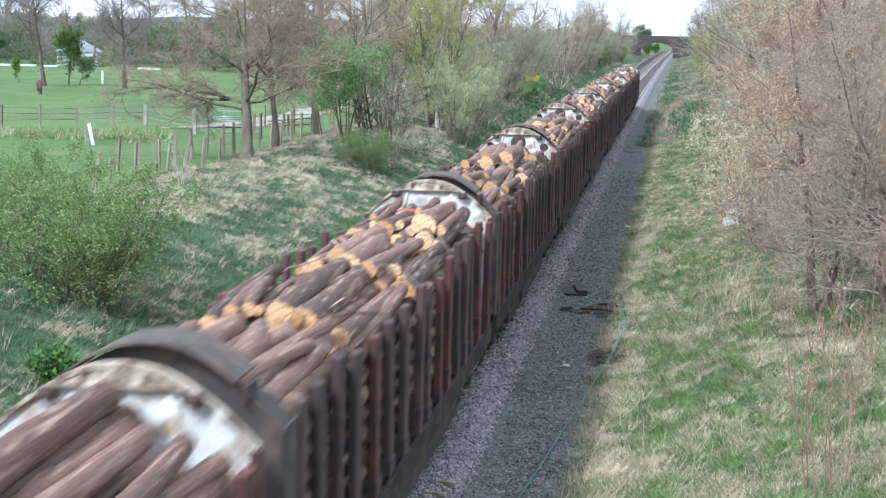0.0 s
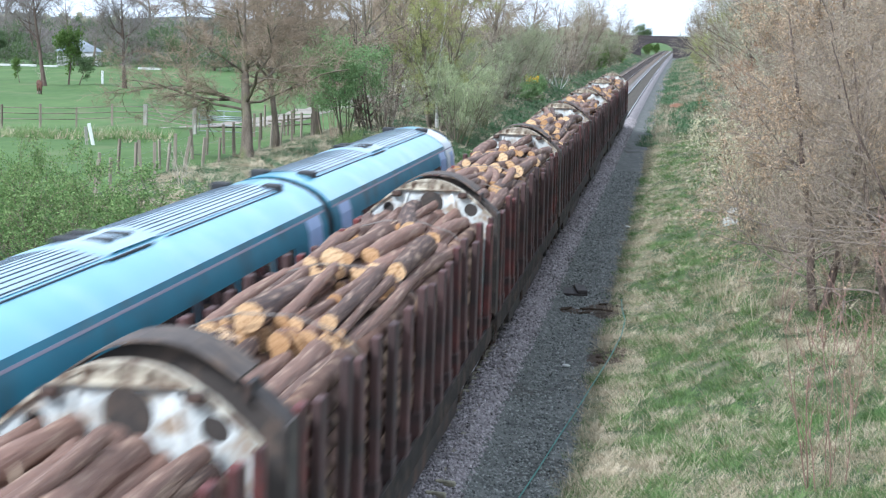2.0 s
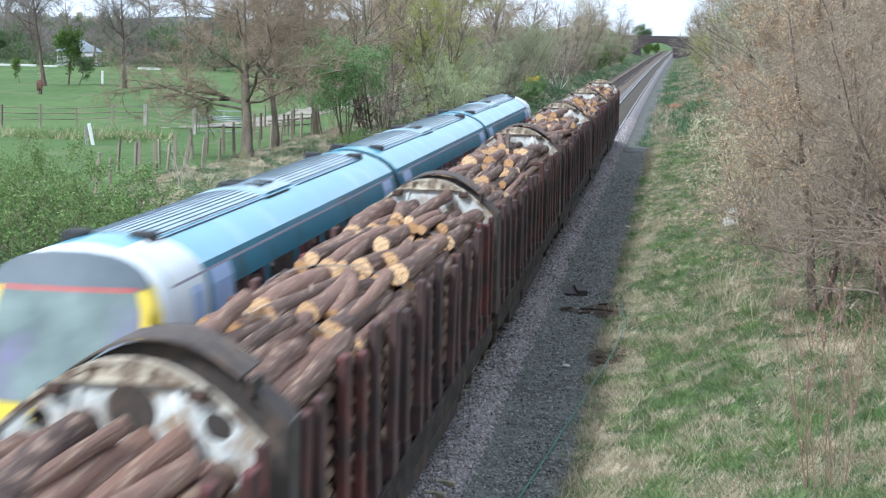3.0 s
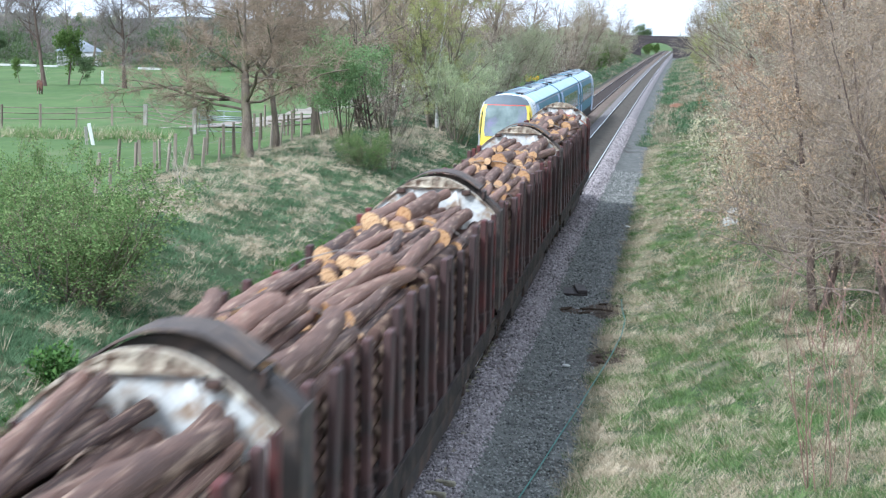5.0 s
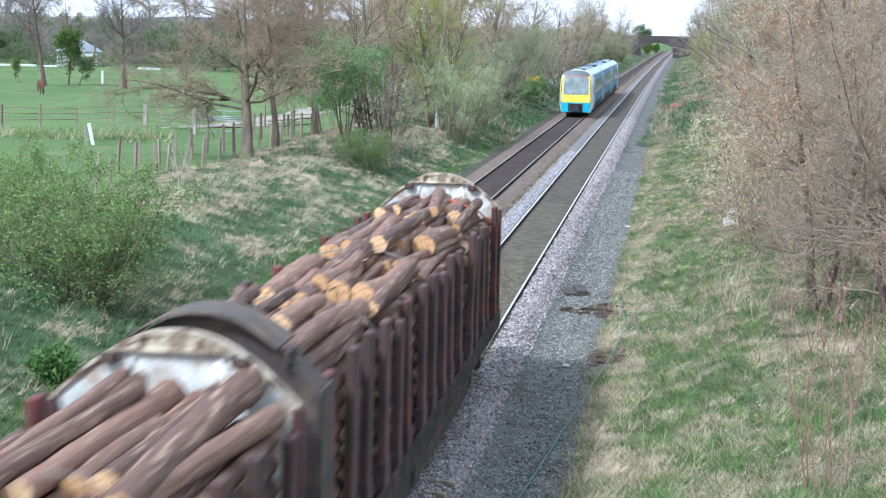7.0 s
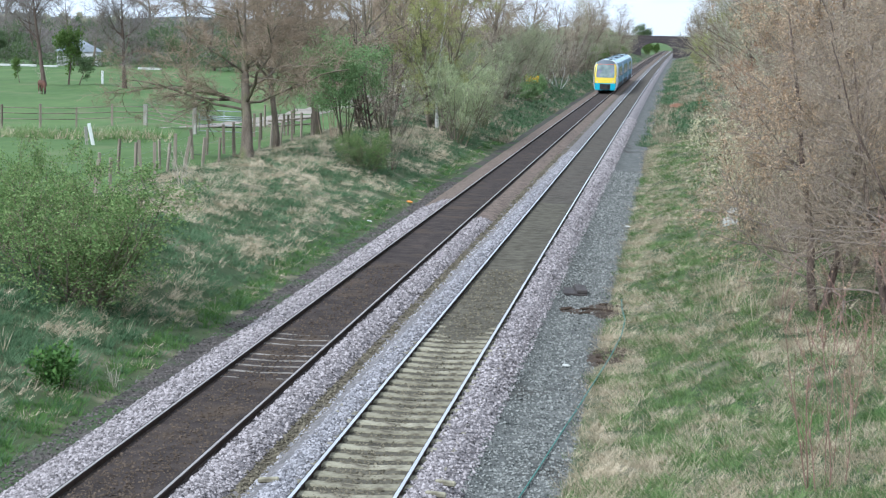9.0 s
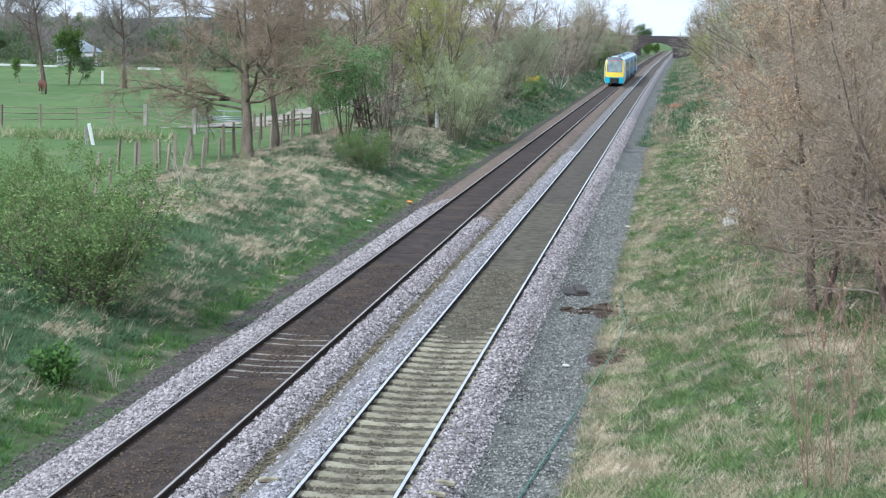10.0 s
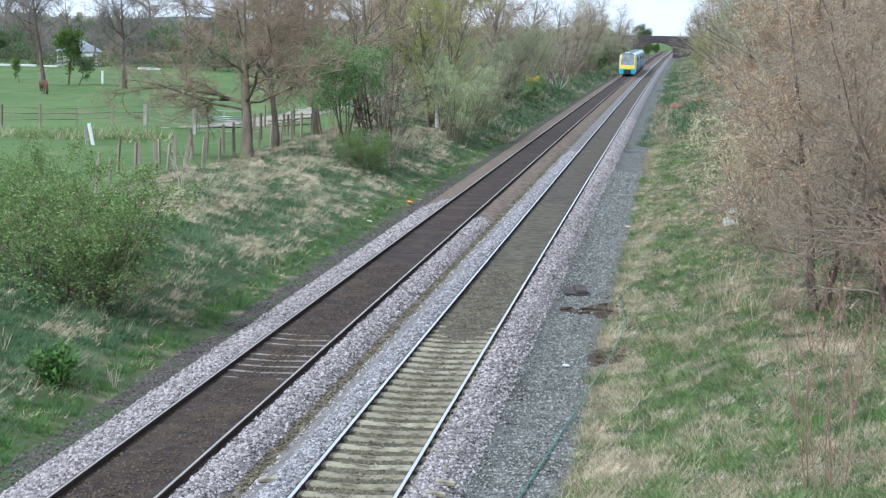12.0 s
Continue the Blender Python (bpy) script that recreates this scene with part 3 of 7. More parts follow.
def build_wagon(k):
    """Bogie timber wagon. Its origin is at the rail top under its far end; the body lies towards -y."""
    holes = k in (5, 6)
    w = thing("timber_wagon", "rusty red timber wagon, white arched ends " + ("pierced by round holes" if holes else "without holes"), "rail wagon", "wagons of the timber train")
    rnd = random.Random(50 + k)
    y1, y0 = -0.5, -0.5 - BODY_L

    def shared(key, fn, mat):
        if key not in WAGON_MESH:
            WAGON_MESH[key] = fn().mesh(key, mat)
        return WAGON_MESH[key]

    def frame_shape():
        sh = Shape()
        for x in (-1.14, 0.98):
            sh.box(x, y0, 0.84, x + 0.16, y1, 1.22, bevel=0.015)
            sh.box(x + 0.03, y0 + 4.5, 0.72, x + 0.13, y1 - 4.5, 0.95)
        for i in range(14):
            y = y0 + 0.1 + i * (BODY_L - 0.35) / 13
            sh.box(-1.1, y, 0.98, 1.1, y + 0.15, 1.18)
        return sh
    part("underframe", shared("underframe", frame_shape, M_WAGON_DARK), None, w)
    part("deck", shared("deck", lambda: Shape().box(-1.12, y0, 1.22, 1.12, y1, 1.28), M_WAGON_DARK), None, w)
    for sx in (-1, 1):
        part("side_rail", shared("side_rail%d" % sx, lambda: Shape().box(sx * 1.24 - 0.03, y0, 0.88, sx * 1.24 + 0.03, y1, 1.22, bevel=0.01).box(sx * 1.15 - 0.07, y0, 1.0, sx * 1.15 + 0.07, y1, 1.12), M_SOLEBAR), None, w)
    # ends
    hl = [(0.03, 3.50, 0.23), (-0.80, 3.39, 0.11), (0.80, 3.39, 0.13)] if holes else []
    far = part("end_panel", shared("end_far_%d" % bool(holes), lambda: end_panel(hl), M_WHITE_END), None, w, "dirty white arched end panel" + (" with three round holes" if holes else ""), pose(0, y1 - 0.07, 0))
    part("end_frame", shared("end_frame", lambda: arch_band(-0.04, 0.10, 0.015, 0.05, 1.20), M_LINTEL), None, far, "rusty off-white arched rim")
    part("lintel", shared("lintel", lintel_shape, M_LINTEL), None, far, "rust-streaked cream plate under the hood")
    part("seam", shared("seam", lambda: Shape().box(-0.60, -0.085, 3.74, 0.60, -0.003, 3.775, bevel=0.01), M_LINTEL), None, far, "horizontal ledge across the panel")
    for sx in (-1, 1):
        part("crease", shared("crease%d" % sx, lambda: Shape().tube([(sx * 0.42, -0.012, 3.69), (sx * 0.58, -0.012, 3.1), (sx * 0.62, -0.012, 2.5)], 0.028, 6), M_WHITE_END), None, far, "pressed crease in the panel")
        part("bracket", shared("bracket", bracket_shape, M_WAGON_DARK), None, far, "rusty bracket", pose(sx * 0.64, 0, 3.68))
    for sx in (-1, 1):
        part("corner_post", shared("corner_post", lambda: Shape().box(-0.05, -0.06, 1.1, 0.05, 0.10, 3.26, bevel=0.01), M_WHITE_END if k > 1 else M_WAGON_RED), None, far, "end corner post", pose(sx * 1.19, 0, 0))
    near = part("end_panel", shared("end_near", lambda: end_panel([]), M_WAGON_BLACK), None, w, "soot-black arched end panel", pose(0, y0, 0))
    part("hood", shared("hood", lambda: arch_band(-0.20, 0.70, 0.06, 0.025, 1.19, -0.84, 0.80), M_HOOD), None, near, "black sheet hood, remnant of a curved roof")
    for sx in (-1, 1):
        part("hood_stop", shared("hood_stop%d" % sx, lambda: Shape().box(sx * 0.86 - 0.03, -0.10, 3.46, sx * 0.86 + 0.03, 0.40, 3.62, bevel=0.01), M_WAGON_DARK), None, near, "black block under the hood's edge")
        part("shoulder_sheet", shared("shoulder%d" % sx, lambda: arch_band(-0.06, 0.55, -0.06, 0.05, 1.22, min(sx * 0.84, sx * 1.22), max(sx * 0.84, sx * 1.22)), M_WAGON_BLACK), None, near, "sloping black shoulder sheet")
    for sx in (-1, 1):
        part("side_sheet", shared("side_sheet%d" % sx, lambda: Shape().box(sx * 1.205 - 0.02, 0.02, 1.15, sx * 1.205 + 0.02, 0.62, 3.24, bevel=0.008), M_WAGON_BLACK), None, near, "soot-black side sheet")
    # stanchions
    n = 16
    for i in range(n):
        y = y0 + 0.75 + (BODY_L - 1.45) * i / (n - 1)
        for sx in (-1, 1):
            red = rnd.random() < (0.75 if i in (0, n - 1, n - 2) else 0.10)
            part("stanchion", MESH_STAN[0 if red else 1], None, w, m=pose(sx * 1.185, y + rnd.uniform(-0.18, 0.18) * (0 < i < n - 1), rnd.uniform(-0.26, 0.03), rnd.uniform(-0.7, 0.7), rnd.uniform(-1.0, 1.0), 0 if sx > 0 else 180) @ Matrix.Diagonal((1.0, rnd.uniform(1.2, 2.0), 1.0, 1)))
    # bogies
    for yc in (y0 + 2.9, y1 - 2.9):
        def bogie_shape():
            sh = Shape()
            for x in (-1.04, 0.92):
                sh.box(x, -1.35, 0.50, x + 0.12, 1.35, 0.74, bevel=0.02)
                for dy in (-0.9, 0.9):
                    sh.box(x - 0.04, dy - 0.16, 0.34, x + 0.16, dy + 0.16, 0.62, bevel=0.02)
                    sh.box(x - 0.02, dy - 0.42, 0.42, x + 0.14, dy - 0.26, 0.66)
            sh.box(-1.0, -0.2, 0.55, 1.0, 0.2, 0.92)
            return sh
        b = part("bogie", shared("bogie", bogie_shape, M_WAGON_DARK), None, w, "grimy bogie", pose(0, yc, 0))
        for dy in (-0.9, 0.9):
            part("wheel", MESH_WHEEL, None, b, m=pose(0.70, dy, 0.46))
            part("wheel", MESH_WHEEL, None, b, m=pose(-0.70, dy, 0.46, 0, 0, 180))
    # brake gear, buffers, and dark boxes added to block light under the deck
    for x in (-1.12, 1.0):
        part("truss_girder", shared("truss_girder%d" % (x > 0), lambda: Shape().extrude([(x, 0.36), (x + 0.12, 0.36), (x + 0.12, 0.86), (x, 0.86)], y0 + 4.8, y1 - 4.8), M_WAGON_DARK), None, w, "deep dark frame girder, added to block light under the deck")
    for yq in (0.30, 0.70):
        part("brake_rigging", shared("brake_rigging", lambda: Shape().box(-0.8, -1.1, 0.35, 0.8, 1.1, 0.9, bevel=0.05), M_WAGON_BLACK), None, w, "black box added to block light under the deck", pose(0, y0 + BODY_L * yq, 0))
    part("equipment_box", shared("equipment_box", lambda: Shape().box(0.75, -0.7, 0.45, 1.18, 0.7, 0.92, bevel=0.03), M_WAGON_DARK), None, w, m=pose(0, y0 + BODY_L * 0.42, 0))
    part("air_tank", shared("air_tank", lambda: Shape().tube([(0.9, -0.6, 0.68), (0.9, 0.6, 0.68)], 0.2, 12), M_WAGON_DARK), None, w, m=pose(0, y0 + BODY_L * 0.6, 0))
    part("brake_lever", shared("brake_lever", lambda: Shape().tube([(1.16, -0.7, 0.86), (1.16, 0.7, 0.80)], 0.02, 6), M_STEEL), None, w, m=pose(0, y0 + BODY_L * 0.52, 0))
    for yb, d in ((y0, -1), (y1, 1)):
        for x in (-0.87, 0.87):
            part("buffer", shared("buffer%d" % d, lambda: Shape().tube([(0, 0, 0), (0, 0.34 * d, 0), (0, 0.345 * d, 0), (0, 0.44 * d, 0)], [0.09, 0.09, 0.22, 0.22], 14), M_WAGON_DARK), None, w, m=pose(x, yb, 1.05))
    return w


def log_meshes(count=11):
    """Rough logs about 4.9 m long, lying along y from 0 towards +y; the sawn ends are meshes of their own."""
    out = []
    rnd = random.Random(9)
    for c in range(count):
        L = rnd.uniform(4.75, 5.25)
        r0, r1 = rnd.uniform(0.95, 1.1), rnd.uniform(0.68, 0.9)
        n, m = 10, 12
        bx, bz = rnd.uniform(-0.55, 0.55), rnd.uniform(-0.2, 0.3)
        rows = []
        for i in range(m + 1):
            t = i / m
            ox, oz = bx * math.sin(math.pi * t), bz * math.sin(math.pi * t)
            ring = []
            for k in range(n):
                a = 2 * math.pi * k / n
                r = (r0 + (r1 - r0) * t) * (1 + 0.16 * noise.noise((math.cos(a) * 1.3 + c * 7, t * 6, math.sin(a) * 1.3)) + 0.08 * noise.noise((math.cos(a) * 2.5 + c * 3, t * 17, math.sin(a) * 2.5)))
                ring.append((ox + r * math.cos(a), t * L, oz + r * math.sin(a)))
            rows.append(ring)
        bark = Shape().grid(rows, closed=True)
        ends = []
        for ring, ins, flip in ((rows[0], 0.004, False), (rows[-1], -0.004, True)):
            sh = Shape()
            y = ring[0][1] - ins
            cx, cz = sum(p[0] for p in ring) / n, sum(p[2] for p in ring) / n
            vs = [(cx, y - ins * 2, cz)] + [(p[0] * 0.985 + cx * 0.015, y, p[2] * 0.985 + cz * 0.015) for p in ring]
            fs = [(0, 1 + (k + 1) % n, 1 + k) if flip else (0, 1 + k, 1 + (k + 1) % n) for k in range(n)]
            sh.add(vs, fs)
            ends.append(sh.mesh("sawn_end", M_LOG_END))
        out.append((bark.mesh("log", M_BARK), ends, L))
    return out


LOGS = log_meshes()


def build_load(k):
    """The stacked logs on one wagon; same origin as the wagon."""
    e = thing("log_load", "stack of rough brown pine logs with pale sawn ends", "logs", "log loads of the timber train")
    rnd = random.Random(900 + k)
    y1, y0 = -0.65, -0.65 - BODY_L + 0.3
    bays = 4
    core = Shape()
    for b in range(bays):
        yb = y0 + (y1 - y0) * b / bays + 0.05
        crown = rnd.uniform(-0.04, 0.13) if b < bays - 1 else (rnd.uniform(-0.02, 0.05) if k in (5, 6) else rnd.uniform(0.10, 0.20))
        # logs against the stanchions and the hidden heart of the stack
        for sx in (-1, 1):
            z = 1.42
            while z < 3.0:
                r = rnd.uniform(0.09, 0.16)
                y = yb + rnd.uniform(-0.1, 0.25)
                core.tube([(sx * (1.11 - r), y, z + r), (sx * (1.11 - r) + rnd.uniform(-0.03, 0.01) * sx, y + 2.4, z + r), (sx * (1.11 - r), y + 4.75, z + r)], [r, r * 0.93, r * 0.82], 8)
                z += 1.85 * r
        core.box(-0.9, yb + 0.12, 1.3, 0.9, yb + 4.85, 2.98)
        # two loose layers on top
        for layer, (zb, width) in enumerate(((2.85, 1.06), (3.01, 1.03), (3.17, 0.92), (3.31, 0.62))):
            if k == 5 and b == 0 and layer > 0:
                break
            x = -width
            while x < width:
                r = rnd.uniform(0.08, 0.135) if rnd.random() < 0.7 else rnd.uniform(0.14, 0.20)
                if x + 2 * r > width + 0.06:
                    break
                me, ends, L = LOGS[rnd.randrange(len(LOGS))]
                if layer < 3 or rnd.random() < 0.55:
                    side = abs(x + r) > 0.7
                    turn = rnd.uniform(-2.2, 2.2) if rnd.random() < 0.62 else rnd.uniform(-10, 10)
                    turn *= 0.16 if side else 1.0 - 0.6 * abs(x + r)
                    flip = rnd.random() < 0.4
                    zz = zb + crown * (1 - (x / 1.3) ** 2) + 0.12 * (1 - (x / 1.25) ** 2) + rnd.uniform(-0.04, 0.07)
                    cut = rnd.uniform(0.93, 1.0) if layer < 2 or rnd.random() < 0.35 else rnd.uniform(0.45, 0.9)
                    jy = rnd.uniform(-0.2, 0.25) + (rnd.uniform(0, 1) * (1 - cut) * L if layer > 1 else 0)
                    m = pose(x + r, yb + jy, zz, rnd.uniform(-1.9, 1.9), 0, turn)
                    if flip:
                        m = m @ pose(0, L * cut, 0, 0, 0, 180)
                    sc = Matrix.Diagonal((r, cut, r, 1))
                    lg = part("log", me, None, e, m=m @ sc)
                    part("sawn_end", ends[0], None, lg)
                    part("sawn_end", ends[1], None, lg)
                x += 1.8 * r
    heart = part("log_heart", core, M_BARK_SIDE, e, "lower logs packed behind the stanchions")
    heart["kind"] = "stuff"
    # loose sticks and torn strips of pale wood on top
    for _ in range(16):
        x, y, L = rnd.uniform(-0.7, 0.6), y0 + rnd.uniform(0.6, y1 - y0 - 2.2), rnd.uniform(0.4, 1.2)
        a, z = radians(rnd.gauss(0, 22)), 3.33 + 0.13 * (1 - (x / 1.1) ** 2)
        mid = (x + 0.5 * L * math.sin(a) + rnd.uniform(-0.06, 0.06), y + 0.5 * L * math.cos(a), z + rnd.uniform(0.0, 0.06))
        pale = rnd.random() < 0.6
        r = rnd.uniform(0.010, 0.022)
        part("stick", Shape().tube([(x, y, z - 0.03), mid, (x + L * math.sin(a), y + L * math.cos(a), z - 0.05)], [r, r * 0.9, r * 0.5], 5), M_PEELED if pale else M_BARK, e, "torn pale stick" if pale else "")
    straps = [(rnd.uniform(3.5, 5.0), M_WEBBING, "thin grey lashing strap"), (rnd.uniform(9.0, 11.5), M_WEBBING, "thin grey lashing strap"), (rnd.uniform(15.0, 17.0), M_WEBBING, "thin grey lashing strap")]
    if k == 7:
        straps.append((18.6, M_STRAP, "orange lashing strap"))
    if k == 0:
        straps.append((19.2, M_STRAP, "orange lashing strap"))
    for dy, mat, lab in straps:
        ys = y0 + dy
        rows = [(-1.16, ys, 3.1), (-0.85, ys + 0.02, 3.36), (-0.3, ys + 0.05, 3.52), (0.3, ys + 0.04, 3.52), (0.85, ys, 3.36), (1.16, ys, 3.1)]
        part("lashing_strap", Shape().tube(rows, 0.011 if mat is M_WEBBING else 0.022, 6), mat, e, lab)
    return e


WAGONS = [(build_wagon(k), build_load(k), k) for k in range(9)]


# ---- passenger train ----
M_TEAL = surface("teal_paint", (0.003, 0.128, 0.200), (0.008, 0.185, 0.272), 1.2, 0.5, bump=0.02, coat=0.12, stain=(0.014, 0.09, 0.122), stain_scale=0.8, stain_amount=0.2)
M_ROOF = surface("roof_sky_blue", (0.085, 0.345, 0.50), (0.150, 0.43, 0.58), 1.0, 0.34, bump=0.02, coat=0.45, stain=(0.21, 0.46, 0.58), stain_scale=0.7, stain_amount=0.2)
M_ROOFGREY = surface("roof_grey", (0.06, 0.08, 0.095), (0.14, 0.175, 0.20), 1.0, 0.5, bump=0.05)
M_RIBPANEL = surface("roof_panel", (0.20, 0.34, 0.44), (0.30, 0.44, 0.53), 1.0, 0.42, bump=0.02, coat=0.7, stain=(0.14, 0.24, 0.31), stain_scale=0.9, stain_amount=0.25)
M_RIB = surface("roof_rib_dark", (0.020, 0.032, 0.048), (0.055, 0.08, 0.105), 2, 0.6, bump=0.05)
M_YELLOW = surface("warning_yellow", (0.76, 0.56, 0.04), (0.84, 0.65, 0.08), 2, 0.35, bump=0.02, coat=0.4)
M_CREAM = surface("cream_paint", (0.62, 0.66, 0.68), (0.75, 0.78, 0.78), 2, 0.4, bump=0.02)
M_FRONTBLUE = surface("front_turquoise", (0.02, 0.32, 0.45), (0.04, 0.42, 0.55), 2, 0.35, bump=0.02, coat=0.4)
M_DOORPALE = surface("door_pale_blue", (0.30, 0.42, 0.66), (0.42, 0.54, 0.76), 2, 0.4, bump=0.02)
M_GLASS = glass("dark_window", (0.015, 0.02, 0.024))
# pale green and lilac sky reflection is painted into the windscreen's colour
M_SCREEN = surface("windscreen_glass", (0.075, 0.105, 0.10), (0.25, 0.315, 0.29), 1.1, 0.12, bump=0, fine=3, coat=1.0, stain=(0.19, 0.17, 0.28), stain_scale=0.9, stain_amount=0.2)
M_REDLINE = surface("red_line", (0.5, 0.05, 0.03), (0.6, 0.08, 0.05), 4, 0.5, bump=0)
M_PINKLINE = surface("pink_line", (0.20, 0.20, 0.27), (0.30, 0.26, 0.32), 4, 0.5, bump=0)
M_BLACK = surface("black_rubber", (0.012, 0.012, 0.013), (0.03, 0.03, 0.032), 4, 0.7, bump=0.1)
M_LAMP = surface("lamp_glass", (0.5, 0.5, 0.48), (0.7, 0.7, 0.66), 8, 0.2, bump=0)

CAR_L, CAR_PITCH = 23.1, 23.8
# body section: half width and height, from the skirt up to the crown
SECTION = [(1.18, 0.28), (1.30, 0.55), (1.36, 1.05), (1.37, 1.9), (1.345, 2.55), (1.30, 3.0), (1.18, 3.33), (1.03, 3.48), (0.82, 3.61), (0.5, 3.73), (0.2, 3.79), (0.0, 3.80)]


def section(scale=1.0, lower=0.0, top=3.80):
    half = [(a * scale, min(b, top) if b > 0.3 else b + lower) for a, b in SECTION]
    return [(-a, b) for a, b in half] + [(a, b) for a, b in reversed(half[:-1])]


def skin(y0, y1, i0, i1, push=0.0, sides=(-1, 1)):
    """A band of the body's skin between two corners of the section, pushed outwards a little."""
    sh = Shape()
    for sx in sides:
        pts = SECTION[i0:i1 + 1]
        rows = [[(sx * (a + push), y, b + (push if b > 3.0 else 0)) for a, b in pts] for y in (y0, y1)]
        if sx > 0:
            rows.reverse()
        sh.grid(rows, smooth=True)
    return sh


def side_panel(sx, y0, y1, z0, z1, push):
    """A flat piece on the body side, following its lean, with thickness."""
    def xa(z):
        return sx * (float(np.interp(z, [b for _, b in SECTION], [a for a, _ in SECTION])) + push)
    zs = sorted({z0, z1, *[b for _, b in SECTION if z0 < b < z1]})
    rows = [[(xa(z), y0, z), (xa(z), y1, z), (xa(z) - sx * 0.03, y1, z), (xa(z) - sx * 0.03, y0, z)] for z in zs]
    sh = Shape().grid(rows, smooth=False, closed=True)
    return sh.add(rows[0], [(0, 1, 2, 3)]).add(rows[-1], [(3, 2, 1, 0)])


def build_front(car, y, d):
    """Cab end at y, facing d (-1: towards -y)."""
    # shell from the body section to the raked, rounded nose
    rows = []
    for t in (0.0, 0.35, 0.7, 0.9, 1.0):
        sc = 1 - 0.10 * t ** 2.2
        ring = []
        for a, b in section():
            zz = b * (1 - 0.045 * t ** 2) + 0.02 * t
            rake = 0.55 * max(0.0, (zz - 1.6) / 2.1) ** 1.2
            ring.append((a * sc, y + d * (t * 1.05 - rake * t), zz))
        rows.append(ring)
    if d < 0:
        rows = [list(reversed(r)) for r in rows]
    part("nose_shell", Shape().grid(rows[:3]), M_CREAM, car, "pale rounded cab shell")
    rim = part("nose_rim", Shape().grid(rows[2:]), M_YELLOW, car, "yellow rim of the cab front, pale at its corners")
    rim.data.materials.append(M_CREAM)
    for f in rim.data.polygons:
        f.material_index = 1 if f.center.z > 3.4 or f.center.z < 1.45 else 0

    def face(z0, z1, w0, w1, out, name, mat, label, seg=6, dome=False):
        """A slab on the front between two heights, bowed outwards in the middle."""
        rr = []
        for i in range(seg + 1):
            z = z0 + (z1 - z0) * i / seg
            w = w0 + (w1 - w0) * i / seg
            w *= 0.94 if (i == seg or i == 0) and not dome else 1
            if dome:
                w = w1 + (w0 - w1) * math.sqrt(max(0.0, 1 - (i / seg) ** 2))
            rake = 0.55 * max(0.0, (z - 1.6) / 2.1) ** 1.2
            row = []
            for k in range(9):
                u = -1 + 2 * k / 8
                row.append((u * w, y + d * (1.05 - rake + out + 0.16 * (1 - (u * w / 1.25) ** 2)), z))
            rr.append(row)
        back = [[(p[0], p[1] - d * 0.09, p[2]) for p in r] for r in rr]
        sh = Shape().grid(rr, smooth=True)
        for j in range(seg):
            for e in (0, 8):
                sh.add([rr[j][e], rr[j + 1][e], back[j + 1][e], back[j][e]], [(0, 1, 2, 3)])
        for j in (0, seg):
            for k in range(8):
                sh.add([rr[j][k], rr[j][k + 1], back[j][k + 1], back[j][k]], [(0, 1, 2, 3)])
        return part(name, sh, mat, car, label)
    face(0.34, 1.12, 1.14, 1.22, -0.02, "front_skirt", M_FRONTBLUE, "turquoise lower front")
    face(1.12, 3.30, 1.22, 1.10, -0.02, "front_panel", M_YELLOW, "yellow warning panel", 10)
    face(1.76, 3.24, 1.05, 0.99, 0.012, "windscreen", M_SCREEN, "large windscreen with a pale sky reflection painted in")
    face(3.235, 3.275, 1.0, 0.99, 0.014, "red_stripe", M_REDLINE, "thin red line above the windscreen", 1)
    face(3.27, 3.74, 1.09, 0.22, 0.004, "roof_cowl", M_ROOFGREY, "grey cowl above the windscreen", 10, True)
    part("coupler", Shape().box(-0.32, y + d * 1.02 - 0.2, 0.42, 0.32, y + d * 1.35, 0.92, bevel=0.04), M_BLACK, car, "black coupler in its recess")
    part("coupler_recess", Shape().box(-0.60, y + d * 1.16 - 0.03, 0.36, 0.60, y + d * 1.16 + 0.03, 1.06, bevel=0.03), M_BLACK, car)
    for sx in (-1, 1):
        part("headlight", Shape().tube([(sx * 0.86, y + d * 1.0, 1.28), (sx * 0.86, y + d * 1.115, 1.28)], 0.10, 12), M_LAMP, car, "round light cluster")
        part("wiper", Shape().tube([(sx * 0.12, y + d * 1.19, 1.80), (sx * 0.42, y + d * 1.02, 2.35)], 0.018, 5), M_BLACK, car)


